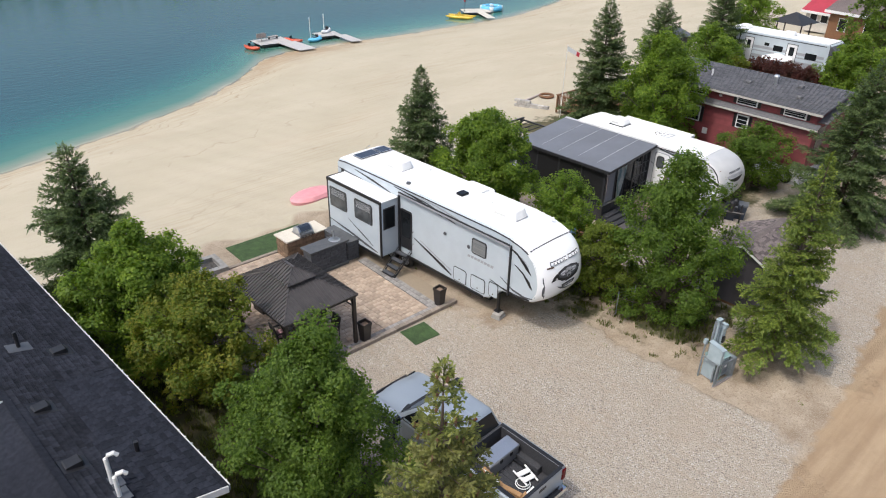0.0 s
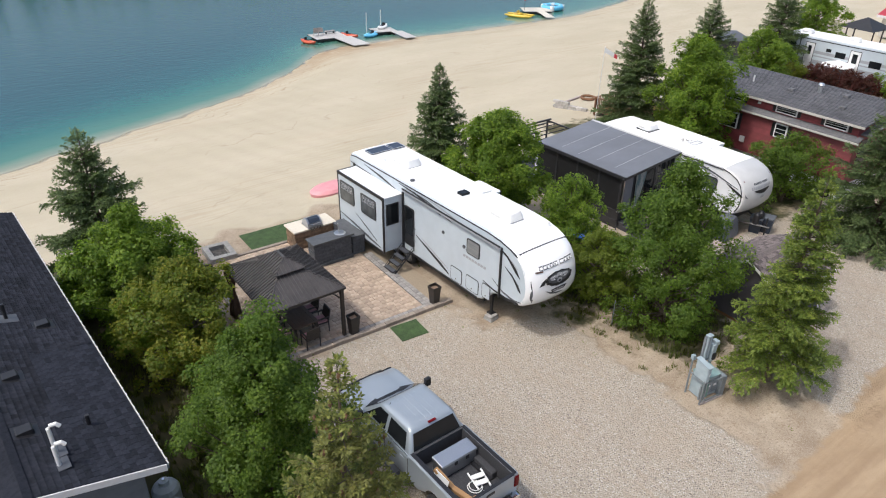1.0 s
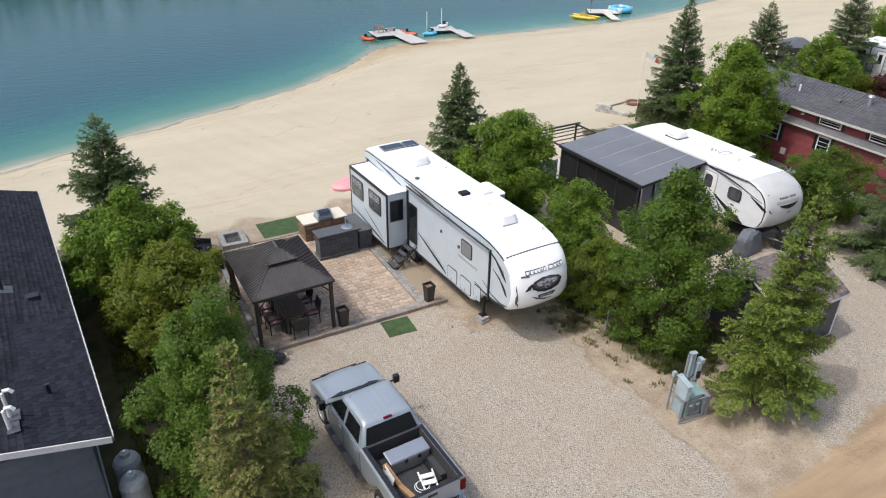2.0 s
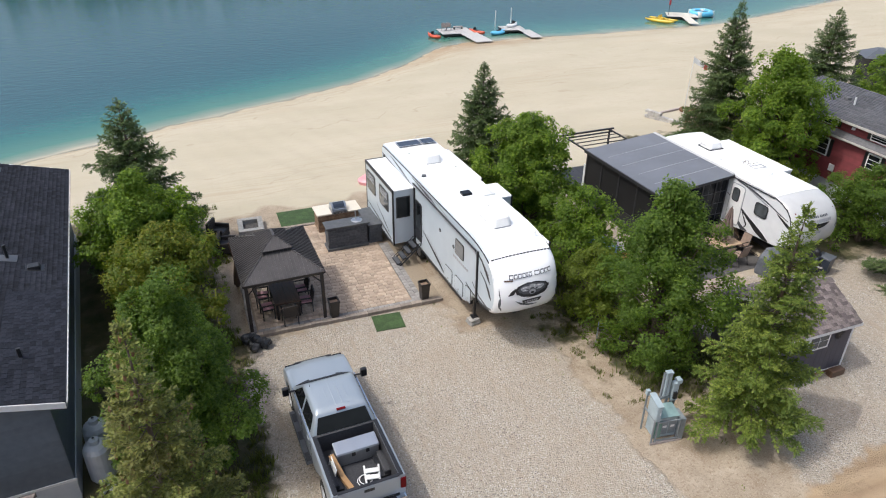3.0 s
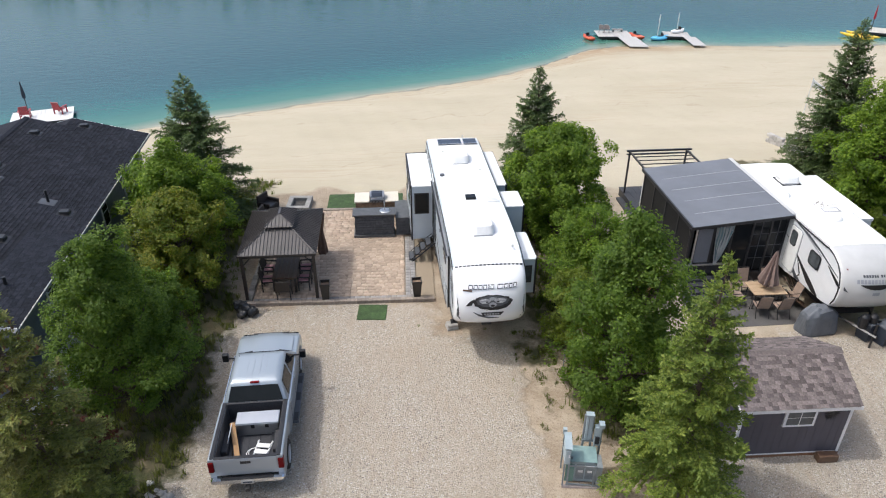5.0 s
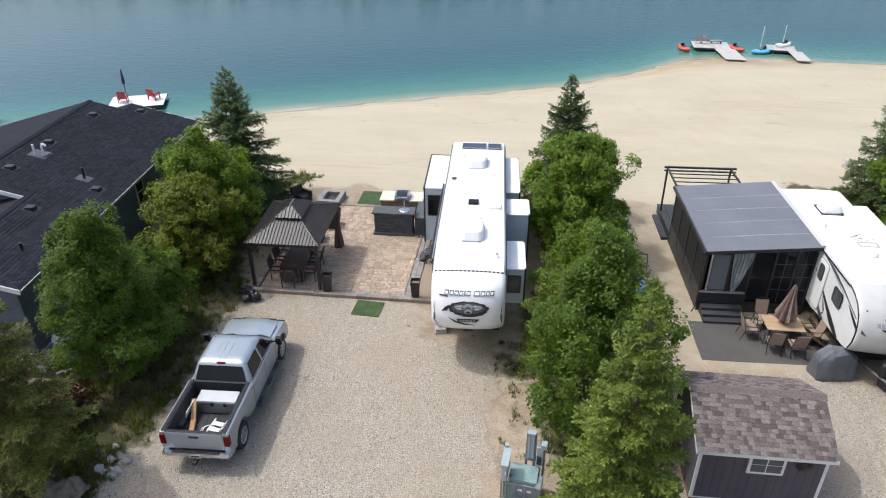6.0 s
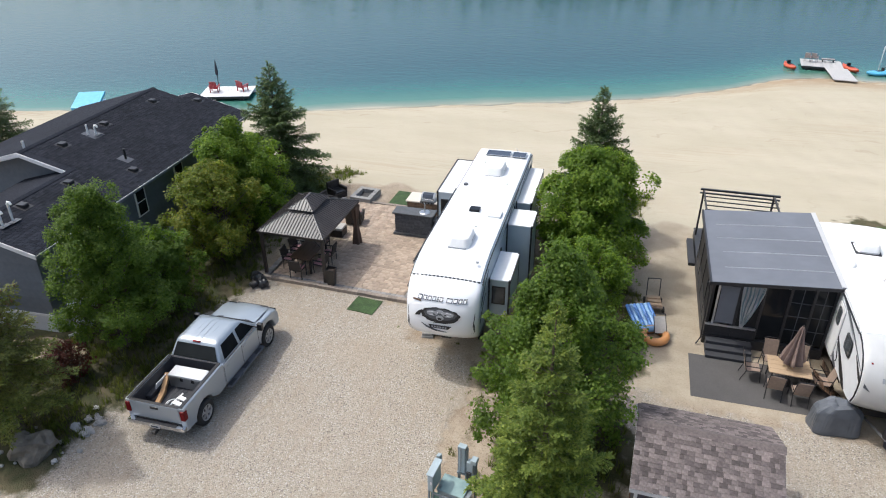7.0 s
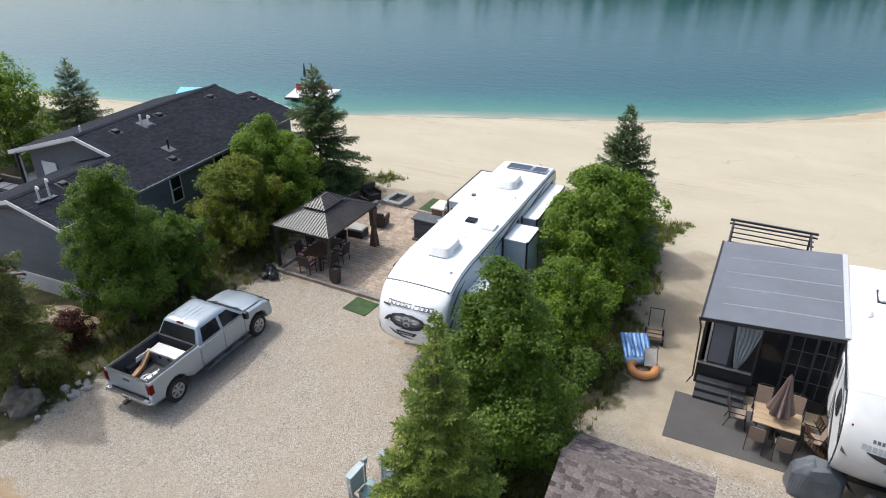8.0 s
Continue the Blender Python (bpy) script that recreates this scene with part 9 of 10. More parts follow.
for x, y in ((32.2, 12.9), (31.75, 13.2)):
    gc = thing("storage_bin", "dark lidded plastic bin beside the trailer hitch", "bin", pose(x, y, 0, 0, 0, 20), group="bins by the hitch")
    q = lambda w, z: [(-w, -w, z), (w, -w, z), (w, w, z), (-w, w, z)]
    part("bin_body", loft(bmesh.new(), [q(0.22, 0), q(0.28, 0.72)]), M_navy, gc)
    part("lid", B(-0.3, 0.3, -0.3, 0.3, 0.72, 0.8, 0.03), M_cover, gc)

# inflatables and cart beside the hedge
ib = thing("inflatable_lounger", "blue ribbed inflatable lounger lying on sand", "inflatable", pose(24.15, 17.75, 0.22, 12, 0, 25))
for k in range(7):
    part("air_tube", tube(bmesh.new(), [(-0.42 + 0.14 * k, -0.6, 0.06), (-0.42 + 0.14 * k, 0.65, 0.1)], 0.08, 8), M_blue if k % 2 == 0 else M_bluew, ib)
part("headrest", tube(bmesh.new(), [(-0.5, -0.65, 0.12), (0.5, -0.65, 0.12)], 0.12, 10), M_bluew, ib)
io = thing("inflatable_ring", "orange inflatable swim ring lying on sand", "inflatable", pose(24.62, 16.85, 0.16))
part("ring", ring_torus(bmesh.new(), (0, 0, 0), 0.42, 0.15), M_orange, io, smooth=True)
wc = thing("beach_cart", "folding beach cart with a tan seat and black handle", "cart", pose(24.5, 19.0, 0, 0, 0, 10))
part("tray", B(-0.28, 0.28, -0.45, 0.4, 0.22, 0.3, 0.02), M_tan, wc)
for k in range(3):
    part("slat", B(-0.26, 0.26, -0.4 + 0.26 * k, -0.22 + 0.26 * k, 0.3, 0.36, 0.02), M_ltwood, wc)
for s in (-1, 1):
    part("handle_side", tube(bmesh.new(), [(s * 0.25, 0.38, 0.25), (s * 0.25, 0.55, 1.0)], 0.018, 6), M_black, wc)
    for y in (-0.35, 0.3):
        part("wheel", disc(bmesh.new(), (s * 0.32, y, 0.13), 0.13, 0.06, "x", 18), M_rubber, wc)
part("handle_bar", tube(bmesh.new(), [(-0.25, 0.55, 1.0), (0.25, 0.55, 1.0)], 0.018, 6), M_black, wc)
fs = thing("folded_chair", "folded silver beach chair leaning on the inflatables", "chair", pose(24.75, 17.25, 0.35, 25, 0, 15))
part("frame", tube(bmesh.new(), [(-0.22, -0.35, 0.05), (-0.22, 0.35, 0.3), (0.22, 0.35, 0.3), (0.22, -0.35, 0.05), (-0.22, -0.35, 0.05)], 0.016, 6), M_black, fs)
part("sling", B(-0.2, 0.2, -0.3, 0.33, 0.15, 0.17, 0.0, pose(0, 0, 0, 20)), M_cushion, fs)

# folded chairs and boards stacked against the trailer wall
def folded_chair(x, y, a, lean):
    t = thing("folded_chair", "dark brown folded slatted chair stacked by the trailer", "chair", pose(x, y, 0.012, lean, 0, a), group="stacked folded chairs")
    for q in (-0.24, 0.24):
        part("rail", tube(bmesh.new(), [(q, 0, 0), (q, 0.02, 0.95)], 0.018, 6), M_bronze, t)
    for k in range(7):
        part("slat", B(-0.24, 0.24, -0.012, 0.012, 0.12 + 0.115 * k, 0.19 + 0.115 * k, 0.004), M_tabletop, t)


for x, y, a, lean in ((30.75, 16.4, 84, -28), (30.55, 16.0, 78, -36), (30.4, 15.75, 96, -48), (30.6, 15.2, 82, -55)):
    folded_chair(x, y, a, lean)


# ---- red cabin, more trailers and houses beyond ----
def cabin():
    t = thing("red_cabin", "barn-red park cabin with white-trimmed windows and a grey shingle roof", "cabin", pose(38.35, 12.7, 0, 0, 0, 0))
    D, L_ = 4.0, 11.0
    part("core", B(0.05, D, 0.05, L_, 1.0, 3.3), M_redsid, t)
    part("upper_core", B(0.2, D, 0.05, L_, 3.3, 4.25), M_redsid, t)
    z = 1.0
    while z < 3.25:
        bm = bmesh.new()
        plate(bm, [(0.05, 0.0, z), (0.05, L_, z), (0.05, L_, z + 0.125), (0.05, 0.0, z + 0.125)], 0.055, (-1, 0, 0))
        for v in bm.verts:
            if v.co.z > z + 0.1 and v.co.x < 0.03:
                v.co.x = 0.04
        part("siding_board", bm, M_redsid, t)
        z += 0.13
    z = 3.62
    while z < 4.15:
        part("siding_board", B(0.165, 0.2, 0.05, L_, z, z + 0.122), M_redsid, t)
        z += 0.13
    part("skirting", B(0.1, D - 0.1, 0.1, L_, 0.0, 1.0), M_tank, t, "pale skirting")
    part("corner_board", B(0.0, 0.12, -0.03, 0.05, 1.0, 3.3), M_redsid, t)
    # lower roof strip and upper roof
    part("lower_roof", plate(bmesh.new(), [(-0.22, -0.25, 3.36), (0.21, -0.25, 3.56), (0.21, L_, 3.56), (-0.22, L_, 3.36)], 0.06, (0, 0, 1)), M_shingleC, t)
    part("lower_fascia", B(-0.25, -0.21, -0.27, L_, 3.3, 3.4), M_cushion, t, "pale fascia board")
    up = part("upper_roof", plate(bmesh.new(), [(-0.15, -0.3, 4.17), (3.5, -0.3, 4.72), (3.5, L_, 4.72), (-0.15, L_, 4.17)], 0.08, (0, 0, 1)), M_shingleC, t, "grey weathered shingle roof")
    part("upper_fascia", B(-0.18, -0.14, -0.32, L_, 4.12, 4.24), M_cushion, t)
    part("gable_roof", plate(bmesh.new(), [(0.46, -0.45, 3.62), (3.5, -0.45, 4.3), (3.5, 0.05, 4.3), (0.46, 0.05, 3.62)], 0.06, (0, 0, 1)), M_shingleC, t)
    V, F = [], []
    rg = random.Random(3)
    for i in range(24):
        y = -0.3
        while y < L_:
            w = rg.uniform(0.25, 0.45)
            x0 = -0.15 + 0.155 * i
            za, zb = 4.255 + (x0 + 0.15) * 0.1507, 4.255 + (x0 + 0.305) * 0.1507
            b = len(V)
            V.extend(((x0, y, za + 0.02), (x0, y + w - 0.01, za + 0.02), (x0 + 0.16, y + w - 0.01, zb + 0.004), (x0 + 0.16, y, zb + 0.004), (x0, y, za), (x0, y + w - 0.01, za)))
            F.extend(((b, b + 1, b + 2, b + 3), (b, b + 1, b + 5, b + 4)))
            y += w
    soup("shingle_field", V, F, M_shingleC, up, kind="stuff")
    def win(y0, y1, z0, z1, x=0.0):
        w = part("window", B(x - 0.06, x + 0.03, y0 - 0.07, y1 + 0.07, z0 - 0.07, z1 + 0.07, 0.008), M_trim, t, "white-framed window with dark shutters")
        part("pane", B(x - 0.07, x - 0.055, y0, y1, z0, z1), M_glass, w)
        for k in range(1, 3):
            zz = z0 + (z1 - z0) * k / 3
            part("muntin", B(x - 0.078, x - 0.068, y0, y1, zz - 0.012, zz + 0.012), M_trim, w)
        for ya, yb in ((y0 - 0.26, y0 - 0.09), (y1 + 0.09, y1 + 0.26)):
            part("shutter", B(x - 0.04, x + 0.02, ya, yb, z0 - 0.06, z1 + 0.06), M_black, w, "black shutter")
    win(3.62, 4.2, 2.45, 3.1)
    win(6.6, 7.7, 2.2, 3.0)
    win(0.65, 1.75, 3.75, 4.08, 0.17)
    win(3.4, 4.5, 3.75, 4.08, 0.17)
    win(6.6, 7.7, 3.75, 4.08, 0.17)
    part("utility_box", B(-0.05, 0.02, 5.9, 6.2, 1.5, 1.85, 0.01), M_trim, t)
    part("flood_lamp", B(0.05, 0.17, 5.5, 5.65, 3.85, 3.97, 0.02), M_trim, t)
    part("front_wall", B(0.12, D, -0.02, 0.05, 1.0, 3.62), M_redsid, t)
    part("end_window", B(0.6, 1.6, -0.04, -0.02, 1.9, 3.3), M_glass, t)
    fl = part("flue", tube(bmesh.new(), [(2.4, 3.6, 4.55), (2.4, 3.6, 5.05)], 0.11, 12), M_alu, t, "metal flue")
    part("flue_cap", disc(bmesh.new(), (2.4, 3.6, 5.1), 0.17, 0.09, "z", 14, 0.12), M_alu, fl)
    for x, y in ((1.2, 1.6), (1.7, 4.8), (1.9, 7.8), (2.6, 2.2)):
        part("roof_vent", B(x - 0.14, x + 0.14, y - 0.14, y + 0.14, 4.28 + 0.15 * (x - 0.05), 4.42 + 0.15 * (x - 0.05), 0.03), M_shingleC, t)
    part("vent_pipe", tube(bmesh.new(), [(1.6, 7.1, 4.5), (1.6, 7.1, 4.9)], 0.05, 8), M_trim, t)
    wheel(t, 0.12, 0.8, 0.36, 0.22, out=-1)
    part("wheel_fairing", B(0.02, 0.1, 0.3, 2.2, 0.25, 1.0, 0.02), M_plastic, t, "white plastic wheel fairing")


cabin()


def far_trailer():
    t = thing("travel_trailer", "long white travel trailer with two white doors beyond the red cabin", "trailer", pose(60.0, 20.0, 0, 0, 0, 0))
    part("body", side_solid(bmesh.new(), [(9.6, 0.7), (9.6, 3.2), (9.4, 3.4), (0.7, 3.4), (0.2, 3.0), (-0.2, 2.2), (0.1, 0.9), (0.5, 0.7)], [(0.0, 0.05), (0.04, 0), (2.4, 0), (2.45, 0.05)]), M_white, t)
    part("front_cap", side_solid(bmesh.new(), [(0.75, 3.42), (0.72, 3.3), (0.62, 0.72), (0.5, 0.68), (0.08, 0.88), (-0.23, 2.2), (0.18, 3.03)], [(-0.012, 0.05), (0.03, 0), (2.42, 0), (2.462, 0.05)]), M_dgrey, t, "dark grey nose")
    part("roof_membrane", B(0.06, 2.4, 0.8, 9.4, 3.405, 3.45, 0.02), M_roofwhite, t)
    roof_unit(t, 1.1, 8.3, 3.45, 0.65, 0.9, 0.3)
    roof_unit(t, 1.1, 4.4, 3.45, 0.65, 0.9, 0.3)
    for y0, y1, z0, z1, m in ((3.15, 3.95, 0.95, 2.95, M_trim), (6.9, 7.6, 0.95, 2.95, M_trim)):
        d = part("trailer_door", B(-0.02, 0.0, y0, y1, z0, z1), m, t, "white door")
        part("door_edge", B(-0.012, -0.001, y0 - 0.05, y1 + 0.05, z0 - 0.05, z1 + 0.05), M_black, d)
        part("pane", B(-0.028, -0.02, y0 + 0.2, y1 - 0.2, z0 + 1.1, z1 - 0.2), M_glass, d)
    for y0, y1, z0, z1 in ((1.5, 2.4, 2.0, 2.5), (4.3, 5.1, 2.2, 2.65), (8.5, 9.1, 2.4, 2.8), (5.5, 5.9, 2.5, 2.75)):
        part("window", B(-0.02, 0.0, y0, y1, z0, z1), M_glass, t)
    for z, hh in ((1.1, 0.12), (1.4, 0.3), (1.95, 0.1), (2.2, 0.22)):
        part("stripe", B(-0.006, 0.002, 0.9, 8.1, z, z + hh), M_grey, t, "blue-grey stripe")
    part("seam_trim", B(-0.008, 0.002, 8.12, 8.2, 0.75, 3.3), M_black, t)
    part("roof_trim", B(-0.01, 0.002, 0.9, 9.4, 3.2, 3.26), M_black, t)
    part("underframe", B(0.2, 2.2, 0.6, 9.4, 0.3, 0.7), M_black, t)
    for s in (0.15, 2.3):
        for y in (5.0, 5.9):
            wheel(t, s, y, 0.36, 0.22, out=-1)


far_trailer()
cu = thing("patio_umbrella", "open white patio umbrella beside the far trailer", "umbrella", pose(59.0, 24.2, 0))
part("pole", tube(bmesh.new(), [(0, 0, 0), (0, 0, 2.3)], 0.03, 6), M_bronze, cu)
part("canopy", disc(bmesh.new(), (0, 0, 2.1), 1.25, 0.4, "z", 8, 0.05), M_plastic, cu)


def far_house(x, y, rz, w, d, h, roofm, wallm, label):
    t = thing("house", label, "house", pose(x, y, 0, 0, 0, rz))
    part("wall", B(0, w, 0, d, 0, h), wallm, t)
    part("roof", side_solid(bmesh.new(), [(-0.5, h - 0.1), (d / 2, h + 1.5), (d + 0.5, h - 0.1), (d + 0.5, h + 0.05), (d / 2, h + 1.68), (-0.5, h + 0.05)], [(-0.4, 0), (w + 0.4, 0)]), roofm, t)
    for k in range(3):
        wi = part("window", B(w * (k + 0.4) / 3, w * (k + 0.4) / 3 + 0.9, -0.05, 0.0, 1.0, 2.3), M_trim, t)
        part("pane", B(w * (k + 0.4) / 3 + 0.08, w * (k + 0.4) / 3 + 0.82, -0.06, -0.05, 1.08, 2.22), M_glass, wi)
    part("fascia", B(-0.42, w + 0.42, -0.55, -0.5, h - 0.2, h + 0.06), M_trim, t)
    return t


far_house(80.0, 28.6, -98, 8, 7, 2.9, M_shingleB, M_brownwood, "brown timber cottage with a brown shingle roof far off")
far_house(83.0, 32.2, -98, 3.7, 5, 2.1, M_redroof, M_cream, "small cottage with a red metal roof far off")
gz = thing("gazebo", "small charcoal canopy gazebo far off", "gazebo", pose(73.0, 29.2, 0, 0, 0, 40))
part("canopy", disc(bmesh.new(), (0, 0, 2.9), 2.4, 0.9, "z", 4, 0.1), M_frame, gz)
for sx in (-1, 1):
    for sy in (-1, 1):
        part("post", B(sx * 1.2 - 0.05, sx * 1.2 + 0.05, sy * 1.2 - 0.05, sy * 1.2 + 0.05, 0, 2.6), M_bronze, gz)
dk = thing("storage_hut", "small dark hut with a grey roof among the trees", "hut", pose(58.4, 32.6, 0, 0, 0, 10))
part("wall", B(0, 2.2, 0, 2.2, 0, 2.2), M_frame, dk)
part("roof", disc(bmesh.new(), (1.1, 1.1, 2.5), 1.9, 0.6, "z", 4, 0.3), M_cover, dk)

# trees beyond the cabin
spruce("spruce_tree", 46.3, 27.5, 7.6, 3.1, 41, L_spruce, "dark blue-green spruce behind the red cabin", 1.1)
spruce("spruce_tree", 57.8, 28.9, 8.0, 3.1, 42, L_spruce, "dark spruce near the far trailer", 1.05)
spruce("spruce_tree", 35.5, 9.6, 8.2, 3.1, 43, L_spruce, "tall dense spruce at the lot corner by the cabin", 1.1)
spruce("spruce_tree", 39.0, 6.0, 7.5, 2.7, 44, L_spruce, "dense spruce at the gravel road", 0.7)
leaf_tree("leafy_tree", 51.6, 26.2, 5.0, 2.0, 2.0, 45, L_maple, "bright green tree behind the red cabin", 7000, 0.1, 0.18, 60)
leaf_tree("leafy_tree", 66.5, 30.6, 5.6, 2.3, 2.3, 46, L_maple, "light green tree near the far cottages", 7000, 0.1, 0.2, 60)
leaf_tree("leafy_tree", 47.5, 14.0, 3.6, 1.6, 1.6, 47, L_dark, "round green tree behind the red cabin", 7000, 0.1, 0.18, 60)
leaf_tree("leafy_tree", 58.0, 17.8, 4.6, 2.2, 2.2, 48, L_maple, "large green tree by the far lots", 8000, 0.1, 0.22, 60)
leaf_tree("leafy_tree", 69.0, 19.8, 7.6, 2.8, 2.8, 49, L_dark, "large dark green tree by the far cottages", 8000, 0.1, 0.24, 60)
leaf_tree("yellow_shrub", 55.6, 25.9, 2.3, 1.2, 1.3, 50, L_yellow, "yellow-green shrub behind the cabin", 3500, 0.03, 0.15, 30, stems=3, category="shrub")
for i, y in enumerate((20.4, 21.8, 23.2, 24.5)):
    leaf_tree("purple_shrub", 56.4 + 0.3 * (i % 2), y, 2.3, 1.1, 1.1, 51 + i, L_purple, "dark red-leaved shrub in a hedge row", 1700, 0.02, 0.16, 30, stems=3, group="purple hedge", category="shrub")
leaf_tree("leafy_shrub", 34.6, 18.2, 2.4, 1.1, 1.1, 56, L_olive, "low olive shrub beside the white trailer", 4000, 0.03, 0.13, 35, stems=3, category="shrub")
# trees beyond the house
leaf_tree("leafy_tree", -13.9, 19.0, 6.2, 2.9, 2.9, 57, L_maple, "broad green tree behind the grey house", 9000, 0.1, 0.18, 70)
spruce("spruce_tree", -11.2, 22.0, 6.1, 2.7, 58, L_spruce, "dark spruce behind the grey house", 0.9)
spruce("spruce_tree", 1.6, 5.2, 5.0, 2.3, 59, L_spruce, "dark spruce beside the grey house", 0.9)
leaf_tree("purple_shrub", 5.6, 8.6, 1.5, 0.7, 0.7, 60, L_purple, "thin dark red shrub among the trees", 1500, 0.05, 0.1, 22, stems=4, category="shrub")

# ---- beach and lake things ----
def gz_at(x, y):
    return float(ground_z(x, y))


pk = thing("paddle_board", "pink plastic boat hull lying upside down on sand", "boat", pose(17.0, 28.75, gz_at(17, 28.75), 0, 0, 5))
rings = []
for z, s in ((0.0, 1.0), (0.16, 1.03), (0.2, 1.03), (0.34, 0.85), (0.4, 0.55)):
    rings.append([(1.25 * s * abs(math.cos(a)) ** 0.8 * (1 if math.cos(a) > 0 else -1), 0.7 * s * math.sin(a), z) for a in [2 * math.pi * k / 32 for k in range(32)]])
part("hull", loft(bmesh.new(), rings), M_pink, pk)
part("rim", ring_torus(bmesh.new(), (0, 0, 0.18), 0.72, 0.03, 32, 6, 1.75, 0.98), M_pinkc, pk)

fp = thing("flagpole", "slim white flagpole with a red and white flag", "flagpole", pose(36.2, 28.1, gz_at(36.2, 28.1)))
part("pole", tube(bmesh.new(), [(0, 0, 0), (0.1, 0, 5.4)], 0.019, 8), M_pvc, fp)
part("flag", plate(bmesh.new(), [(0.12, 0, 5.3), (0.75, -0.5, 4.85), (0.72, -0.5, 4.6), (0.1, 0, 5.0)], 0.01, (0.6, 0.8, 0)), M_trim, fp, "limp white flag with red ends")
part("flag_band", plate(bmesh.new(), [(0.6, -0.4, 4.95), (0.76, -0.52, 4.84), (0.73, -0.52, 4.59), (0.57, -0.4, 4.68)], 0.012, (0.6, 0.8, 0)), M_flagred, fp)
rw = thing("retaining_wall", "low pale grey block retaining wall on the beach", "wall", pose(37.85, 33.75, 0, 0, 0, 18))
rg = random.Random(8)
for lay in range(5):
    for k in range(7 - (lay > 3) * 3 - (lay > 2)):
        y = -0.42 * k - 0.2 * (lay % 2)
        part("block", B(-0.15, 0.15, y - 0.408, y - 0.006, -0.75 + 0.19 * lay, -0.565 + 0.19 * lay, 0.03, pose(0, 0, 0, 0, 0, rg.uniform(-0.6, 0.6))), M_rockw, rw)
part("edge_timber", B(0.1, 3.9, -0.08, 0.08, -0.7, -0.28, 0.02, pose(0, 0, 0, 0, 0, -7)), M_dockwood, rw, "weathered edging timber")
wd = thing("timber_deck", "stained brown timber deck with railings", "deck", pose(38.3, 27.4, gz_at(38.4, 28.5), 0, 0, 0))
for k in range(14):
    part("deck_board", B(0, 4.5, 0.2 * k + 0.005, 0.2 * (k + 1) - 0.005, 0.3, 0.34), M_brownwood, wd)
for x in (0.05, 1.5, 3.0, 4.45):
    part("rail_post", B(x - 0.05, x + 0.05, 2.7, 2.8, 0, 1.25), M_brownwood, wd)
for y in (0.05, 1.4):
    part("rail_post", B(-0.05, 0.05, y - 0.05, y + 0.05, 0, 1.25), M_brownwood, wd)
part("top_rail", B(-0.05, 4.5, 2.69, 2.81, 1.25, 1.3), M_brownwood, wd)
part("side_rail", B(-0.06, 0.06, 0, 2.69, 1.25, 1.3), M_brownwood, wd)
for k in range(26):
    part("baluster", B(0.15 + 0.165 * k, 0.19 + 0.165 * k, 2.73, 2.77, 0.34, 1.25), M_brownwood, wd)
for k in range(15):
    part("baluster", B(-0.02, 0.02, 0.12 + 0.17 * k, 0.16 + 0.17 * k, 0.34, 1.25), M_brownwood, wd)
rgp = thing("fire_ring", "dark round steel fire ring on the sand", "fire pit", pose(41.3, 33.6, gz_at(41.3, 33.6)))
part("ring", ring_torus(bmesh.new(), (0, 0, 0.15), 0.5, 0.1, 24, 6), M_brownwood, rgp)

DZ = WATER_Z + 0.38


def dock(name, label, x, y, rz, w, d, gang, mat, gw=1.1):
    t = thing(name, label, "dock", pose(x, y, DZ, 0, 0, rz), group="floating docks")
    n = max(4, int(w / 0.28))
    for k in range(n):
        part("deck_board", B(-w / 2 + w * k / n + 0.006, -w / 2 + w * (k + 1) / n - 0.006, 0, d, -0.04, 0.0), mat, t)
    part("side_beam", B(-w / 2, w / 2, -0.06, 0.0, -0.2, 0.0), M_frame, t)
    part("side_beam", B(-w / 2, w / 2, d, d + 0.06, -0.2, 0.0), M_frame, t)
    for s in (-1, 1):
        part("float", tube(bmesh.new(), [(s * w * 0.32, 0.1, -0.32), (s * w * 0.32, d - 0.1, -0.32)], 0.24, 10), M_frame, t)
    if gang:
        gx_, gl = gang
        bm = bmesh.new()
        plate(bm, [(gx_ - gw / 2, -0.07, -0.03), (gx_ + gw / 2, -0.07, -0.03), (gx_ + gw / 2 + 0.5, -gl, -0.12), (gx_ - gw / 2 + 0.5, -gl, -0.12)], 0.06, (0, 0, 1))
        part("gangway", bm, mat, t)
    return t


def kayak(name, label, x, y, rz, mat, ln=2.9, wd=0.75, z=WATER_Z):
    t = thing(name, label, "boat", pose(x, y, z, 0, 0, rz), group="small boats")
    rings = []
    for u in np.linspace(-1, 1, 13):
        w = wd / 2 * (1 - abs(u) ** 2.4) + 0.02
        zz = 0.16 * abs(u) ** 3
        rings.append([(w * math.cos(a), u * ln / 2, 0.2 + zz * 0.8 + (0.2 if math.sin(a) > 0 else 0.26) * math.sin(a) * (0.5 + 0.5 * (1 - abs(u) ** 3))) for a in [2 * math.pi * k / 14 for k in range(14)]])
    part("hull", loft(bmesh.new(), rings), mat, t, smooth=True)
    part("seat", B(-0.2, 0.2, -0.3, 0.35, 0.34, 0.42, 0.03), M_black, t)
    part("backrest", B(-0.2, 0.2, 0.32, 0.4, 0.38, 0.68, 0.03), M_black, t)
    return t


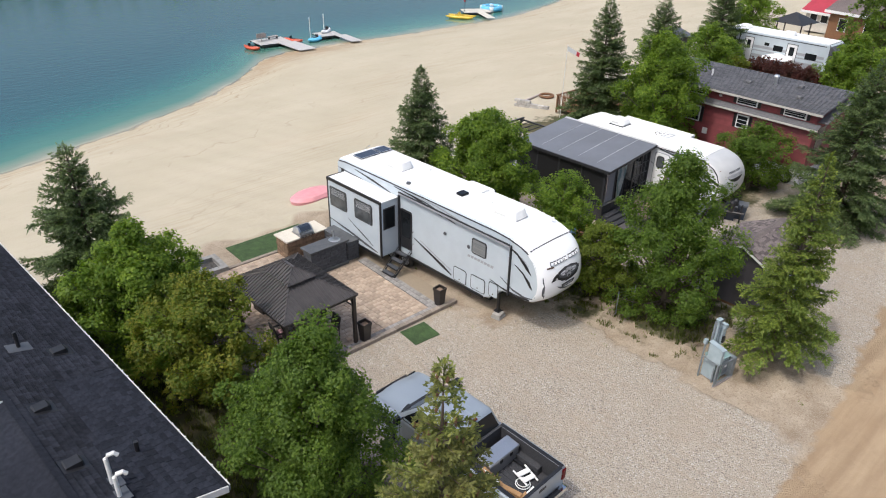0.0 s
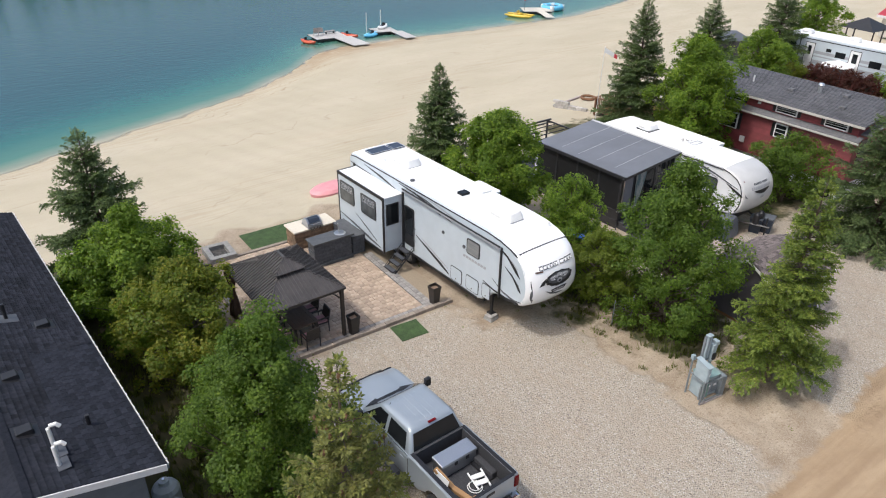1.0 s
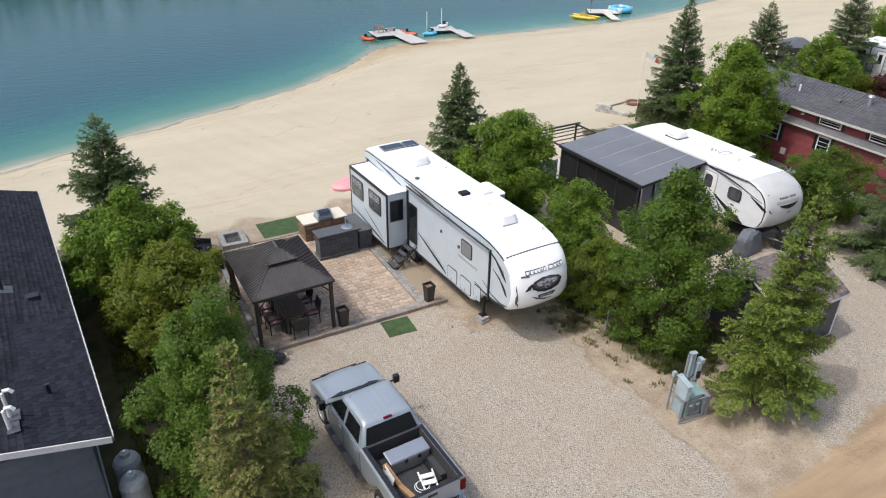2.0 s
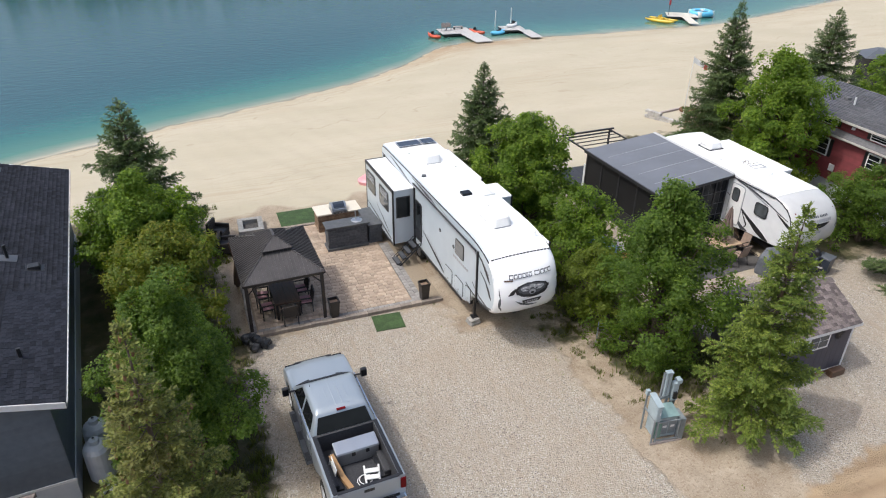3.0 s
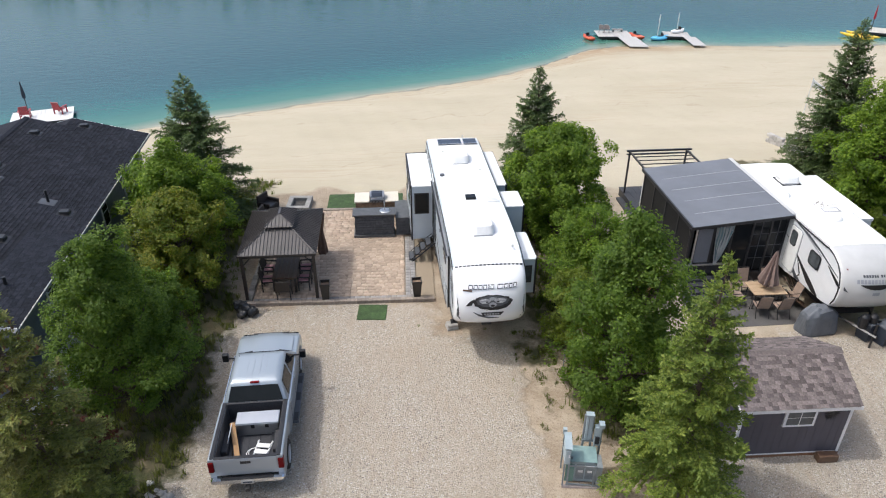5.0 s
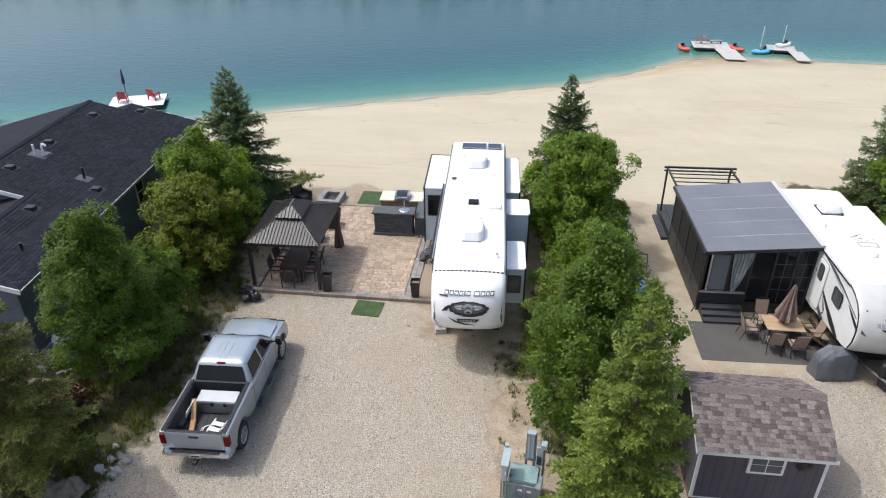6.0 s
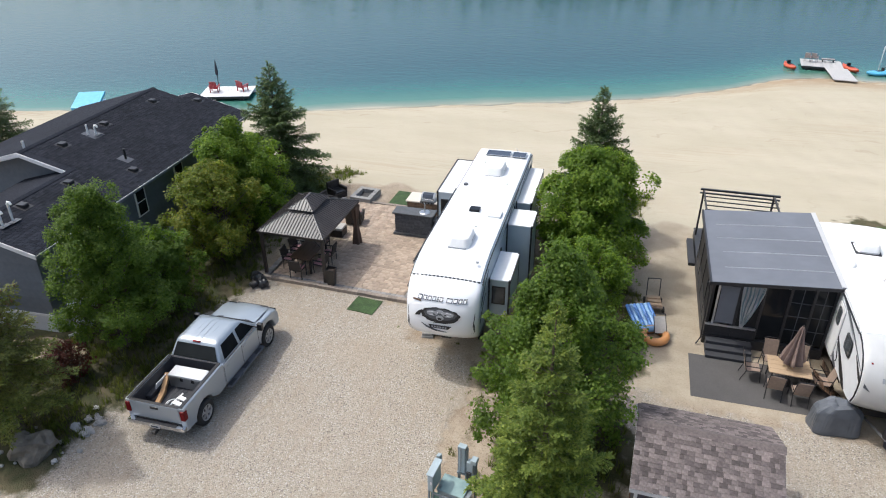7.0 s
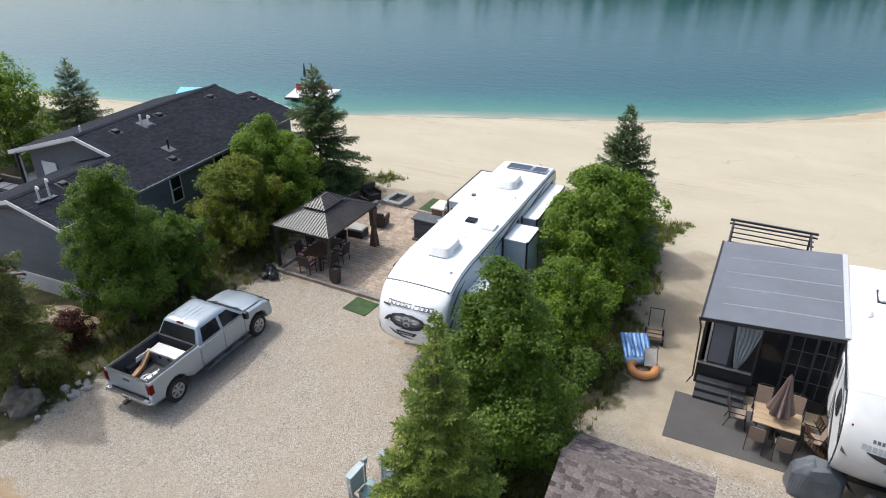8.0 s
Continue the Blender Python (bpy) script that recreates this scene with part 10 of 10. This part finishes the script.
dock("floating_dock", "weathered grey floating dock with a gangway to the beach", 38.6, 70.9, -4, 3.8, 3.0, (1.2, 4.2), M_dockpale, 2.0)
kayak("kayak", "red-orange kayak tied to the dock", 35.75, 71.4, 20, M_kayak, 2.3, 0.85)
kayak("kayak", "red-orange kayak tied to the dock", 41.3, 71.9, 25, M_kayak, 2.5, 0.85)
for x in (37.5, 38.1):
    c = dining_chair("dock_chair", "grey folding chair standing on the dock", M_dockwood, "dock chairs")
    c.matrix_basis = pose(x, 72.9, DZ, 0, 0, 150)
pl = thing("dock_bench", "low dark bench on the dock", "bench", pose(39.4, 73.2, DZ))
part("seat", B(-0.6, 0.6, -0.2, 0.2, 0.25, 0.32), M_dockwood, pl)
for s in (-1, 1):
    part("leg", B(s * 0.5 - 0.04, s * 0.5 + 0.04, -0.18, 0.18, 0, 0.25), M_frame, pl)
dock("floating_dock", "pale grey floating dock with white mooring poles", 45.6, 70.6, -10, 2.8, 2.4, (1.2, 3.6), M_dockpale, 1.3)
for x, y in ((43.9, 72.4), (46.4, 73.3)):
    mp = thing("mooring_pole", "tall thin white mooring pole beside a dock", "pole", pose(x, y, WATER_Z - 0.5), group="mooring poles")
    part("shaft", tube(bmesh.new(), [(0, 0, 0), (0, 0, 2.9)], 0.05, 8), M_pvc, mp)
kayak("pedal_boat", "sky-blue plastic pedal boat beside the dock", 43.6, 70.9, -65, M_cyan, 2.6, 1.3)
kayak("jet_boat", "white and black watercraft on the dock", 46.2, 72.6, -60, M_plastic, 2.2, 0.9, DZ - 0.05)
dock("floating_dock", "cream floating dock with a gangway and closed umbrella", 70.1, 70.9, -30, 3.9, 3.0, (0.4, 3.7), M_dockcream)
ct = thing("catamaran", "yellow two-hulled pedal catamaran beside the dock", "boat", pose(66.7, 70.8, WATER_Z, 0, 0, 30) @ Matrix.Scale(0.85, 4), group="small boats")
for s in (-0.75, 0.75):
    rings = []
    for u in np.linspace(-1, 1, 13):
        w = 0.26 * (1 - abs(u) ** 3) + 0.02
        rings.append([(s + w * math.cos(q), u * 2.3, 0.25 + 0.12 * abs(u) ** 3 + 0.24 * math.sin(q) * (1 - 0.7 * abs(u) ** 3)) for q in [2 * math.pi * k / 12 for k in range(12)]])
    part("hull", loft(bmesh.new(), rings), M_yellow, ct, smooth=True)
for y in (-0.9, 0.0, 0.9):
    part("cross_beam", tube(bmesh.new(), [(-0.8, y, 0.5), (0.8, y, 0.5)], 0.06, 8), M_yellow, ct)
for x in (-0.35, 0.35):
    part("seat", side_solid(bmesh.new(), [(-0.3, 0.52), (-0.3, 0.6), (0.15, 0.6), (0.3, 1.0), (0.38, 0.98), (0.25, 0.52)], [(x - 0.22, 0.01), (x - 0.2, 0), (x + 0.2, 0), (x + 0.22, 0.01)]), M_yellow, ct)
tr = thing("water_trampoline", "round blue and white water trampoline", "inflatable", pose(74.2, 72.4, WATER_Z + 0.4))
part("ring", ring_torus(bmesh.new(), (0, 0, 0), 1.25, 0.36, 32, 12), M_cyan, tr, smooth=True)
for k in range(4):
    q = math.pi * (k / 2 + 0.25)
    part("band", ring_torus(bmesh.new(), (1.25 * math.cos(q), 1.25 * math.sin(q), 0.0), 0.36, 0.06, 16, 6, 1, 1, 6.2), M_plastic, tr, "white band")
part("bed", disc(bmesh.new(), (0, 0, 0.12), 1.0, 0.04, "z", 28), M_navy, tr)
ub = thing("dock_umbrella", "closed dark red umbrella standing on the dock", "umbrella", pose(69.0, 72.5, DZ))
part("pole", tube(bmesh.new(), [(0, 0, 0), (0, 0, 2.8)], 0.03, 6), M_bronze, ub)
part("canopy", tube(bmesh.new(), [(0, 0, 1.3), (0, 0, 1.6), (0, 0, 2.8)], [0.12, 0.14, 0.03], 8), M_adir, ub)
# white dock behind the house
dock("floating_dock", "white floating dock with two red chairs", -12.7, 45.4, 20, 4.4, 3.2, None, M_dockwhite)


def adirondack(x, y, rz):
    t = thing("lounge_chair", "red plastic slatted lounge chair on the dock", "chair", pose(x, y, DZ, 0, 0, rz), group="red dock chairs")
    for k in range(5):
        part("seat_slat", B(-0.3 + 0.12 * k + 0.005, -0.3 + 0.12 * (k + 1) - 0.005, -0.35, 0.25, 0.32, 0.35), M_adir, t)
        part("back_slat", side_solid(bmesh.new(), [(0.22, 0.3), (0.25, 0.3), (0.5, 1.0), (0.47, 1.02)], [(-0.3 + 0.12 * k + 0.005, 0), (-0.3 + 0.12 * (k + 1) - 0.005, 0)]), M_adir, t)
    for s in (-1, 1):
        part("armrest", B(s * 0.38 - 0.07, s * 0.38 + 0.07, -0.4, 0.35, 0.56, 0.59), M_adir, t)
        part("leg", B(s * 0.34 - 0.03, s * 0.34 + 0.03, -0.38, -0.28, 0, 0.56), M_adir, t)
        part("leg", B(s * 0.34 - 0.03, s * 0.34 + 0.03, 0.2, 0.3, 0, 0.56), M_adir, t)


adirondack(-14.3, 46.5, 200)
adirondack(-12.1, 47.5, 170)
ub = thing("dock_umbrella", "closed dark umbrella standing on the white dock", "umbrella", pose(-14.6, 47.6, DZ))
part("pole", tube(bmesh.new(), [(0, 0, 0), (0, 0, 2.5)], 0.03, 6), M_bronze, ub)
part("canopy", tube(bmesh.new(), [(0, 0, 1.2), (0, 0, 1.5), (0, 0, 2.5)], [0.12, 0.15, 0.03], 8), M_navy, ub)
bs = thing("water_mat", "bright sky-blue floating mat on the lake", "inflatable", pose(-23.0, 40.8, WATER_Z, 0, 0, 24))
part("mat", B(-1.1, 1.1, -1.3, 1.3, 0.3, 0.55, 0.06, pose(0, 0, 0.1, 14, 0, 0)), M_cyan, bs)
part("float_base", B(-1.0, 1.0, -1.2, 1.2, -0.1, 0.2, 0.06), M_bluew, bs)

# stones at the lot corner
bd = thing("boulder", "large brown-grey boulder at the edge of the gravel", "rock", pose(7.2, 5.5, 0, 0, 0, 48))
part("rock", blob(bmesh.new(), (0, 0, 0.3), (0.62, 0.5, 0.5), 2, 0.45, 3), M_rock, bd)
rg = random.Random(4)
for k in range(16):
    r = rg.uniform(0.07, 0.16)
    x, y = 7.92 + rg.gauss(0, 0.2), 6.95 + rg.gauss(0, 0.24)
    s = thing("field_stone", "pale rounded field stone at the gravel edge", "rock", pose(x, y, 0), group="pale field stones")
    part("stone", blob(bmesh.new(), (0, 0, r * 0.45), (r, r * rg.uniform(0.7, 1), r * 0.7), k + 20, 0.7, 2), M_rockw, s)
for k in range(14):
    r = rg.uniform(0.04, 0.1)
    x, y = 6.9 + rg.uniform(-0.8, 1.6), 5.2 + rg.uniform(-0.5, 1.2)
    s = thing("field_stone", "small pale stone at the gravel edge", "rock", pose(x, y, 0), group="pale field stones")
    part("stone", blob(bmesh.new(), (0, 0, r * 0.4), (r, r * 0.8, r * 0.7), k + 60, 0.35, 2), M_rockw, s)
fn = thing("wire_fence", "rusty wire fence panel between the lots", "fence", pose(20.15, 11.7, 0, 0, 0, -10))
for x in (0.0, 0.9):
    part("fence_post", tube(bmesh.new(), [(x, 0, 0), (x, 0, 1.1)], 0.02, 6), M_utild, fn)
for k in range(8):
    part("wire", tube(bmesh.new(), [(0, 0, 0.1 + 0.13 * k), (0.9, 0, 0.1 + 0.13 * k)], 0.006, 4), M_utild, fn)

# small dark hut and leftovers beside the house
ht = thing("storage_hut", "small dark hut with a brown shingle roof beside the house", "hut", pose(0.75, 6.7, 0, 0, 0, 4))
part("wall", B(0, 2.0, 0, 2.0, 0, 2.1), M_shedwall, ht)
part("roof", side_solid(bmesh.new(), [(-0.2, 2.05), (1.0, 2.6), (2.2, 2.05), (2.2, 2.13), (1.0, 2.69), (-0.2, 2.13)], [(-0.2, 0), (2.2, 0)]), M_shingleB, ht)
part("eave_trim", B(-0.2, 2.2, 2.2, 2.23, 2.0, 2.12), M_black, ht)
sp = thing("soil_mound", "low mound of dry tan soil beside the foundation", "soil", pose(3.4, 9.6, 0, 0, 0, 10))
part("mound", blob(bmesh.new(), (0, 0, 0.0), (1.5, 0.6, 0.16), 7, 0.5, 4), M_heap, sp)
for k in range(2):
    lg = thing("white_pipe", "short white plastic pipe lying by the foundation", "pipe", pose(3.85 + 0.22 * k, 10.72 + 0.12 * k, 0.05, 0, 0, 60), group="leftover pipes")
    part("pipe", tube(bmesh.new(), [(-0.22, 0, 0), (0.22, 0, 0)], 0.05, 10), M_pvc, lg)

# wooded shore across the lake
def far_woods():
    rg = np.random.RandomState(77)
    n = 1500
    x = rg.uniform(-260, 330, n)
    y = np.interp(x, SHORE_X, SHORE_Y) + 166 + rg.uniform(0, 40, n)
    h, r = rg.uniform(9, 17, n), rg.uniform(2.2, 4.2, n)
    V, F = [], []
    for i in range(n):
        z0 = 0.5
        b = len(V)
        for k, (u, w) in enumerate(((0.08, 0.7), (0.35, 1.0), (0.7, 0.62), (1.0, 0.06))):
            for j in range(6):
                a = 1.047 * j + 0.5 * k
                q = r[i] * w * rg.uniform(0.7, 1.25)
                V.append((x[i] + q * math.cos(a), y[i] + q * math.sin(a), z0 + h[i] * u))
        for k in range(3):
            for j in range(6):
                F.append((b + 6 * k + j, b + 6 * k + (j + 1) % 6, b + 6 * k + 6 + (j + 1) % 6, b + 6 * k + 6 + j))
    ob = soup("far_woods", V, F, L_dark)
    tagged(ob, "dark green woods along the far shore of the lake", "woods", kind="stuff")


far_woods()


# ---- patio pavers and edging, last ----
def paver_mesh(w, d, h, material, name="paver"):
    me = bpy.data.meshes.new(name)
    bm = bmesh.new()
    g, b = 0.005, 0.012
    lo = [(g, g, 0), (w - g, g, 0), (w - g, d - g, 0), (g, d - g, 0)]
    mi = [(x, y, h - 0.008) for x, y, _ in lo]
    hi = [(g + b if x < w / 2 else w - g - b, g + b if y < d / 2 else d - g - b, h) for x, y, _ in lo]
    rs = [[bm.verts.new(p) for p in r] for r in (lo, mi, hi)]
    for r0, r1 in zip(rs, rs[1:]):
        for k in range(4):
            bm.faces.new((r0[k], r0[(k + 1) % 4], r1[(k + 1) % 4], r1[k]))
    bm.faces.new(rs[-1])
    bmesh.ops.recalc_face_normals(bm, faces=bm.faces[:])
    bm.to_mesh(me)
    bm.free()
    me.materials.append(material)
    return me


SIZES = (0.2, 0.27, 0.34)
PAVERS = {w: paver_mesh(w, 0.225, 0.06, M_paver) for w in SIZES}
rg = random.Random(12)
V, F, made = [], [], 0
rowy = 16.75
while rowy < 24.4:
    x = 8.82 + rg.uniform(-0.15, 0)
    while x < 14.75:
        w = rg.choice(SIZES)
        x1 = min(x + w, 14.8)
        x0 = max(x, 8.8)
        dz = rg.uniform(-0.003, 0.004)
        if x0 >= 11.2 and rowy < 21.4 and made < 300 and x1 - x0 > w - 0.001:
            ob = new("paver", PAVERS[w])
            ob.parent = patio
            ob.location = (x0, rowy, 0.04 + dz)
            made += 1
        elif x1 - x0 > 0.05:
            b = len(V)
            g, e = 0.005, 0.014
            for (a0, a1, b0, b1, z) in ((x0 + g, x1 - g, rowy + g, rowy + 0.225 - g, 0.09), (x0 + e, x1 - e, rowy + e, rowy + 0.225 - e, 0.1)):
                V.extend(((a0, b0, z + dz), (a1, b0, z + dz), (a1, b1, z + dz), (a0, b1, z + dz)))
            for k in range(4):
                F.append((b + k, b + (k + 1) % 4, b + 4 + (k + 1) % 4, b + 4 + k))
            F.append((b + 4, b + 5, b + 6, b + 7))
        x = x + w
    rowy += 0.225
soup("paver_field", V, F, M_paver_i, patio, kind="stuff")
GREY = paver_mesh(0.21, 0.21, 0.06, M_paverg, "border_paver")
for i in range(2):
    y = 16.75
    while y < 21.5:
        ob = new("border_paver", GREY)
        ob.parent = patio
        ob.location = (14.83 + 0.21 * i, y, 0.042)
        y += 0.21
x = 8.8
while x < 15.2:
    ob = new("border_paver", GREY)
    ob.parent = patio
    ob.location = (x, 16.54, 0.042)
    x += 0.21
EDGE = paver_mesh(0.44, 0.2, 0.15, M_edge, "edging_stone")
x = 8.5
while x < 15.9:
    ob = new("edging_stone", EDGE)
    ob.parent = patio
    ob.location = (x, 16.33, 0.0 + rg.uniform(-0.008, 0.008))
    ob.rotation_euler = (0, 0, rg.uniform(-0.012, 0.012))
    x += 0.44
EDGE2 = paver_mesh(0.24, 0.38, 0.16, M_paverg, "edging_stone")
y = 16.56
while y < 24.4:
    ob = new("edging_stone", EDGE2)
    ob.parent = patio
    ob.location = (8.5 + rg.uniform(-0.02, 0.02), y, rg.uniform(-0.01, 0.01))
    y += 0.38
x = 8.8
while x < 12.5:
    ob = new("edging_stone", EDGE)
    ob.parent = patio
    ob.location = (x, 24.42, -0.02)
    x += 0.44
